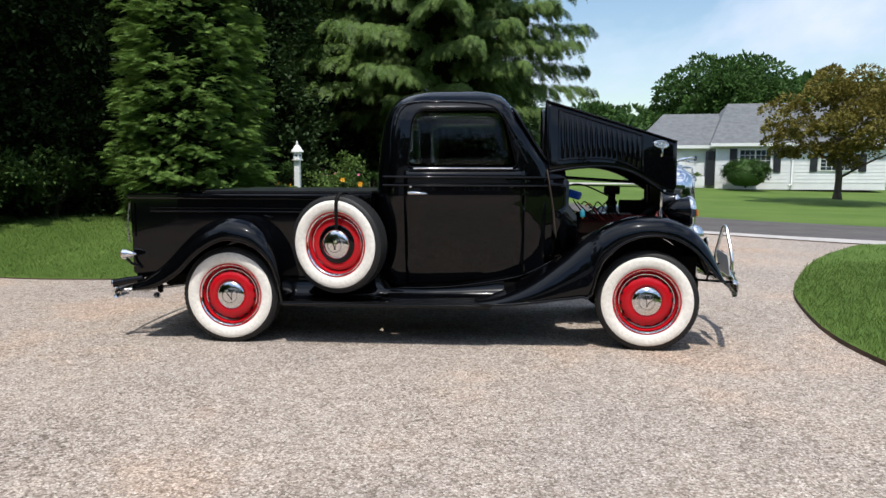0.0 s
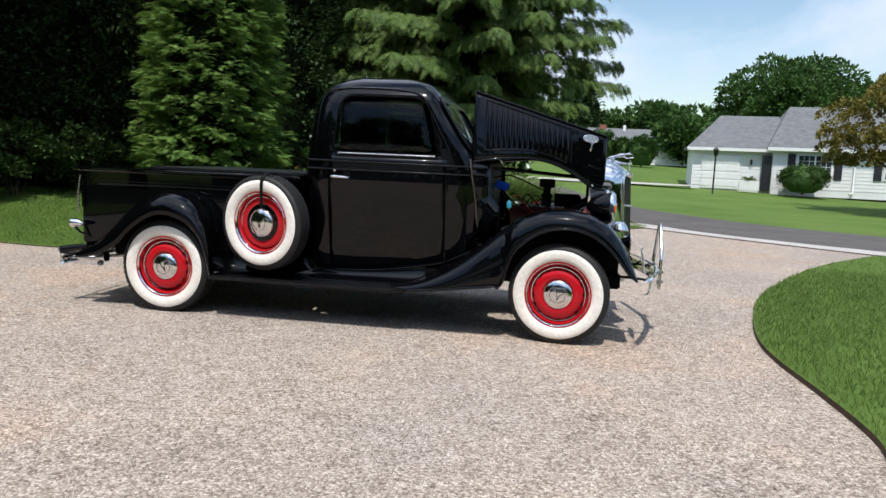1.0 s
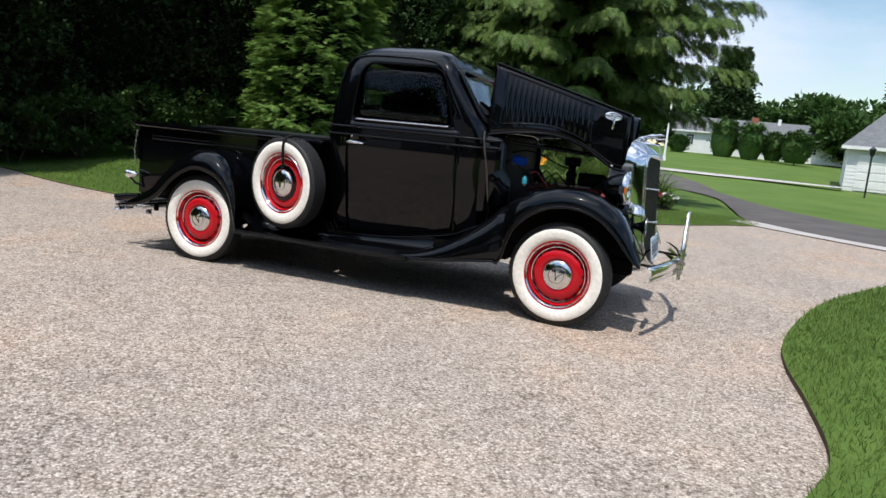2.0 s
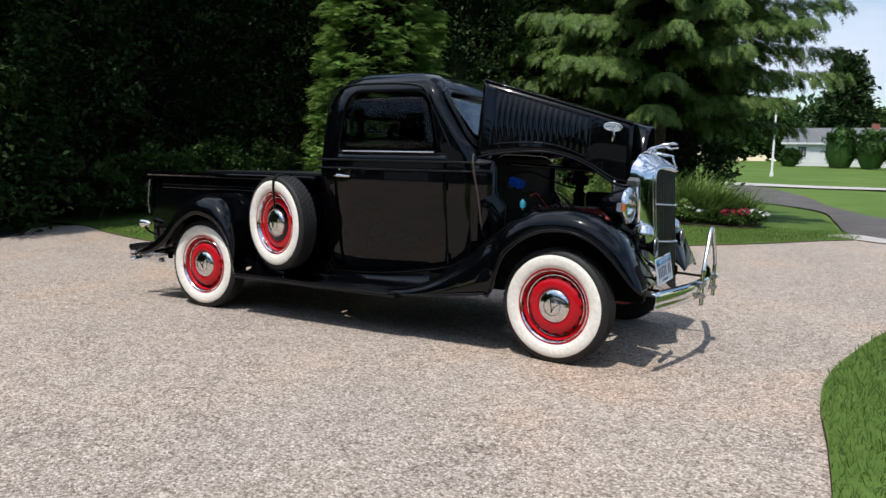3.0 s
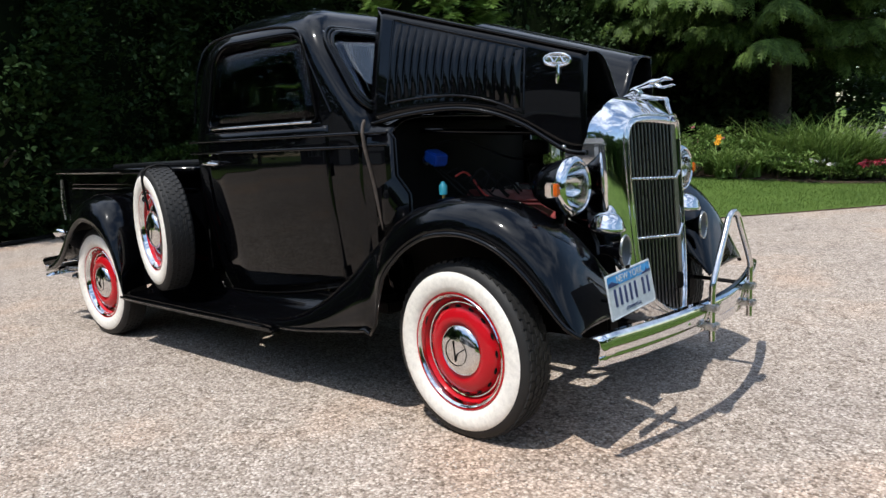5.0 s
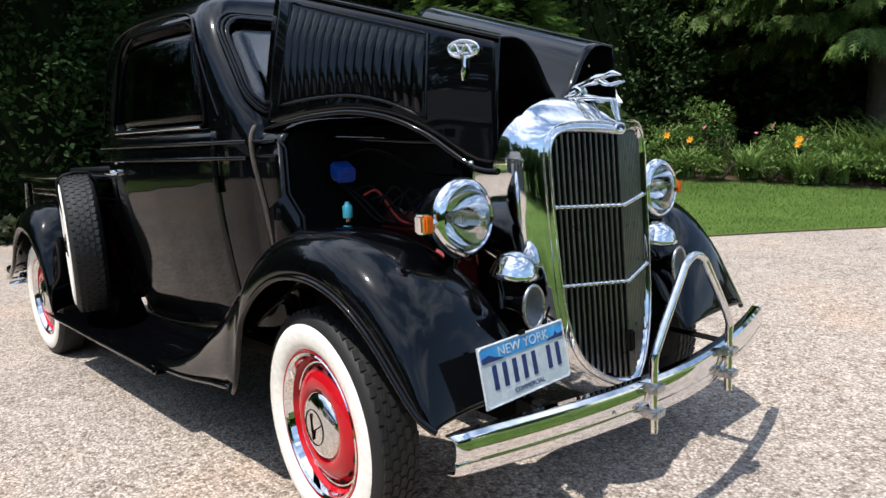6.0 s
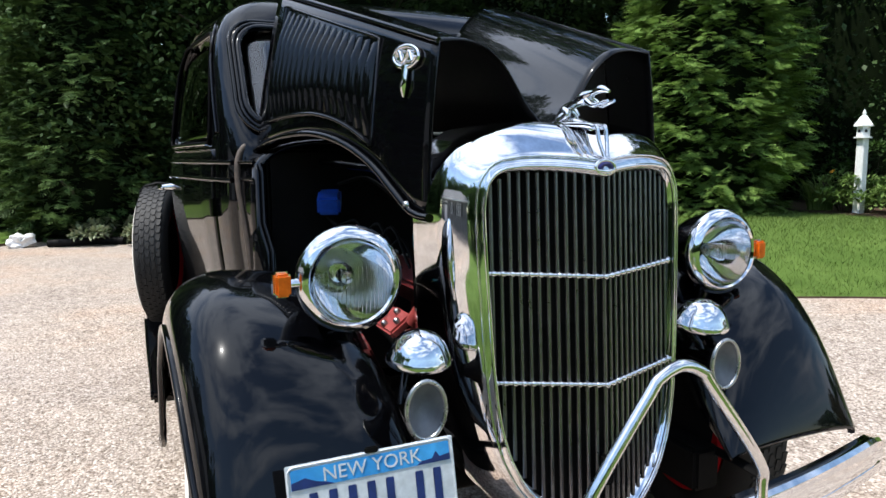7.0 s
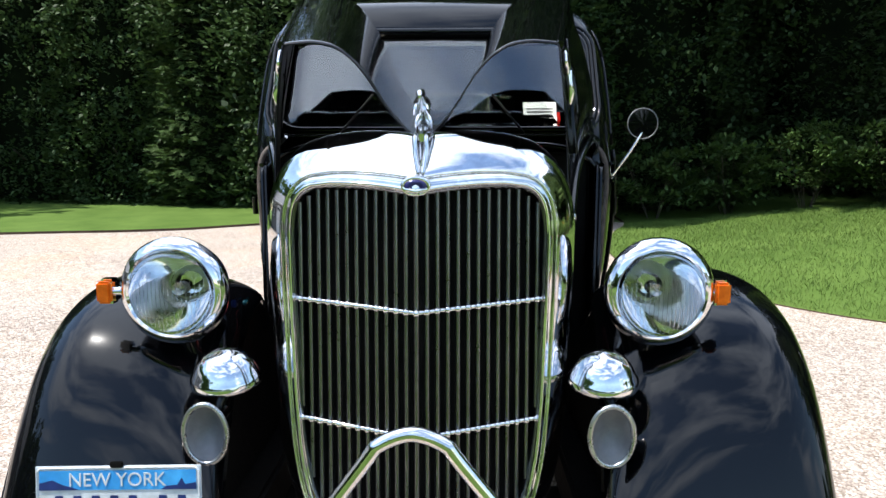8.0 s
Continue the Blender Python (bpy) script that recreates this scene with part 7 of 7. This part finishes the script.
# variegated ground cover and oddments at the west edge
for i, (x, y) in enumerate(((-9.15, 0.25), (-9.3, -0.3), (-9.25, -0.85), (-9.35, -1.35), (-9.65, -0.6), (-9.6, 0.1))):
    tagged(leafy_plant("variegated_plant", "low green and white variegated ground cover", x, y, 0.34, 0.34, 700, 0.09, M_VARIEG, 300 + i), group="ground cover by the drive")
bag = bmesh.new()
bmesh.ops.create_icosphere(bag, subdivisions=3, radius=1.0)
for v in bag.verts:
    k = 0.85 + 0.45 * noise.noise(v.co * 1.6) + 0.30 * noise.noise(v.co * 4.3)
    v.co = Vector((v.co.x * 0.15 * k, v.co.y * 0.18 * k, max(-0.06, v.co.z * 0.15 * k) + 0.06 + (0.06 if v.co.y > 0.4 else 0) * v.co.y))
tagged(part("white_bag", bag, M_PAPER, m=pose(-9.4, -2.35, 0.0), sharp=14), "crumpled white plastic bag lying beside the drive", "bag")
pipe = tagged(part("drain_pipe", tube_bm(curve_of([(-9.25, -2.0, 0.055), (-9.2, -1.7, 0.06), (-9.3, -1.4, 0.055), (-9.15, -1.05, 0.055)], 6), 0.055, 10), M_HOSE), "short black drain pipe lying on the ground", "pipe")
pipe = tagged(part("garden_hose", tube_bm(curve_of([(-8.75, 0.55, 0.03), (-8.8, 0.85, 0.04), (-8.9, 1.2, 0.05), (-9.1, 1.5, 0.05)], 6), 0.03, 8), M_HOSE), "black garden hose lying by the hedge", "hose")

# ---------------------------------------------------------------- grass blades


def inside(px, py, poly):
    c = np.zeros(len(px), bool)
    j = len(poly) - 1
    for i in range(len(poly)):
        xi, yi = poly[i]
        xj, yj = poly[j]
        hit = ((yi > py) != (yj > py)) & (px < (xj - xi) * (py - yi) / (yj - yi + 1e-12) + xi)
        c ^= hit
        j = i
    return c


BLADE_V = [(0, -0.06, 0), (0, 0.06, 0), (0.55, -0.045, 0.06), (0.55, 0.045, 0.06), (1.0, 0, 0.28)]
BLADE_F = [(0, 1, 3, 2), (2, 3, 4)]


def blades(name, outline, box, n, size, seed, label, z=0.035):
    rng = np.random.default_rng(seed)
    poly = [(p.x, p.y) for p in curve_of([(x, y, 0) for x, y in outline] + [(*outline[0], 0)], 6)[:-1]]
    x, y = rng.uniform(box[0], box[1], n), rng.uniform(box[2], box[3], n)
    # thin out towards the limits of the stretch
    e = np.minimum(np.minimum(x - box[0], box[1] - x), np.minimum(y - box[2], box[3] - y))
    k = inside(x, y, poly) & (rng.uniform(0, 1, n) < np.clip(e / 1.3, 0.0, 1.0) ** 0.7)
    x, y = x[k], y[k]
    m = len(x)
    d = np.stack([rng.normal(size=m) * 0.45, rng.normal(size=m) * 0.45, np.ones(m)], 1)
    me = scatter_mesh(name, BLADE_V, BLADE_F, np.stack([x, y, z - 0.004 + np.array([terrain(a, b) for a, b in zip(x, y)])], 1), rot_frames(d, up=(1, 0, 0), roll=rng.uniform(0, 6.28, m)), rng.uniform(0.6, 1.3, m) * size, M_GRASS)
    return tagged(part_mesh(name, me), label, "grass", kind="stuff")


blades("grass", LAWN_E, (0.2, 4.2, -4.8, 4.2), 84000, 0.042, 1, "short green grass blades of the near lawn")
blades("grass", LAWN_E, (1.1, 9.0, -6.0, 6.6), 36000, 0.048, 2, "green grass blades of the lawn")
blades("grass", LAWN_N, (-9.6, 2.4, 0.9, 11.6), 205000, 0.042, 3, "green grass blades of the lawn beyond the drive", 0.016)


# ---------------------------------------------------------------- loose stones on the drive
def stone_mat():
    m, n, l, b = base_mat("loose_stone", 0.85)
    geo = n.new("ShaderNodeNewGeometry")
    r = ramp(n, l, geo.outputs["Random Per Island"], [(0.0, (0.16, 0.135, 0.115)), (0.3, (0.36, 0.31, 0.27)), (0.75, (0.50, 0.435, 0.375)), (1.0, (0.68, 0.63, 0.58))])
    t, tc = noise_node(n, l, 160.0, 3)
    g = ramp(n, l, t.outputs["Fac"], [(0.3, (0.85, 0.85, 0.85)), (0.7, (1.06, 1.06, 1.06))])
    l.new(mix_color(n, l, 'MULTIPLY', 1.0, r.outputs["Color"], g.outputs["Color"]), b.inputs["Base Color"])
    b.inputs["Specular IOR Level"].default_value = 0.25
    return m


STONE_V = [(1, 0, 0), (-0.9, 0.1, 0.05), (0.1, 0.8, -0.05), (-0.05, -0.75, 0.08), (0.15, 0.05, 0.6), (0, 0, -0.5)]
STONE_F = [(0, 2, 4), (2, 1, 4), (1, 3, 4), (3, 0, 4), (2, 0, 5), (1, 2, 5), (3, 1, 5), (0, 3, 5)]
rng_s = np.random.default_rng(17)
ns = 34000
sx, sy = rng_s.uniform(-3.4, 1.95, ns), rng_s.uniform(-4.4, 1.4, ns)
lawn_poly = [(p.x, p.y) for p in curve_of([(x, y, 0) for x, y in LAWN_E] + [(*LAWN_E[0], 0)], 6)[:-1]]
keep = ~inside(sx, sy, lawn_poly) & ~((sx < 0.3) & (sy > -0.5))
sx, sy = sx[keep], sy[keep]
sd = rng_s.normal(size=(len(sx), 3)) * np.array([1, 1, 0.35])
me = scatter_mesh("loose_gravel", STONE_V, STONE_F, np.stack([sx, sy, np.full(len(sx), 0.0015)], 1), rot_frames(sd, roll=rng_s.uniform(-0.5, 0.5, len(sx))), rng_s.uniform(0.0028, 0.0068, len(sx)), stone_mat())
tagged(part_mesh("loose_gravel", me), "loose angular tan stones lying on the drive", "gravel", kind="stuff")
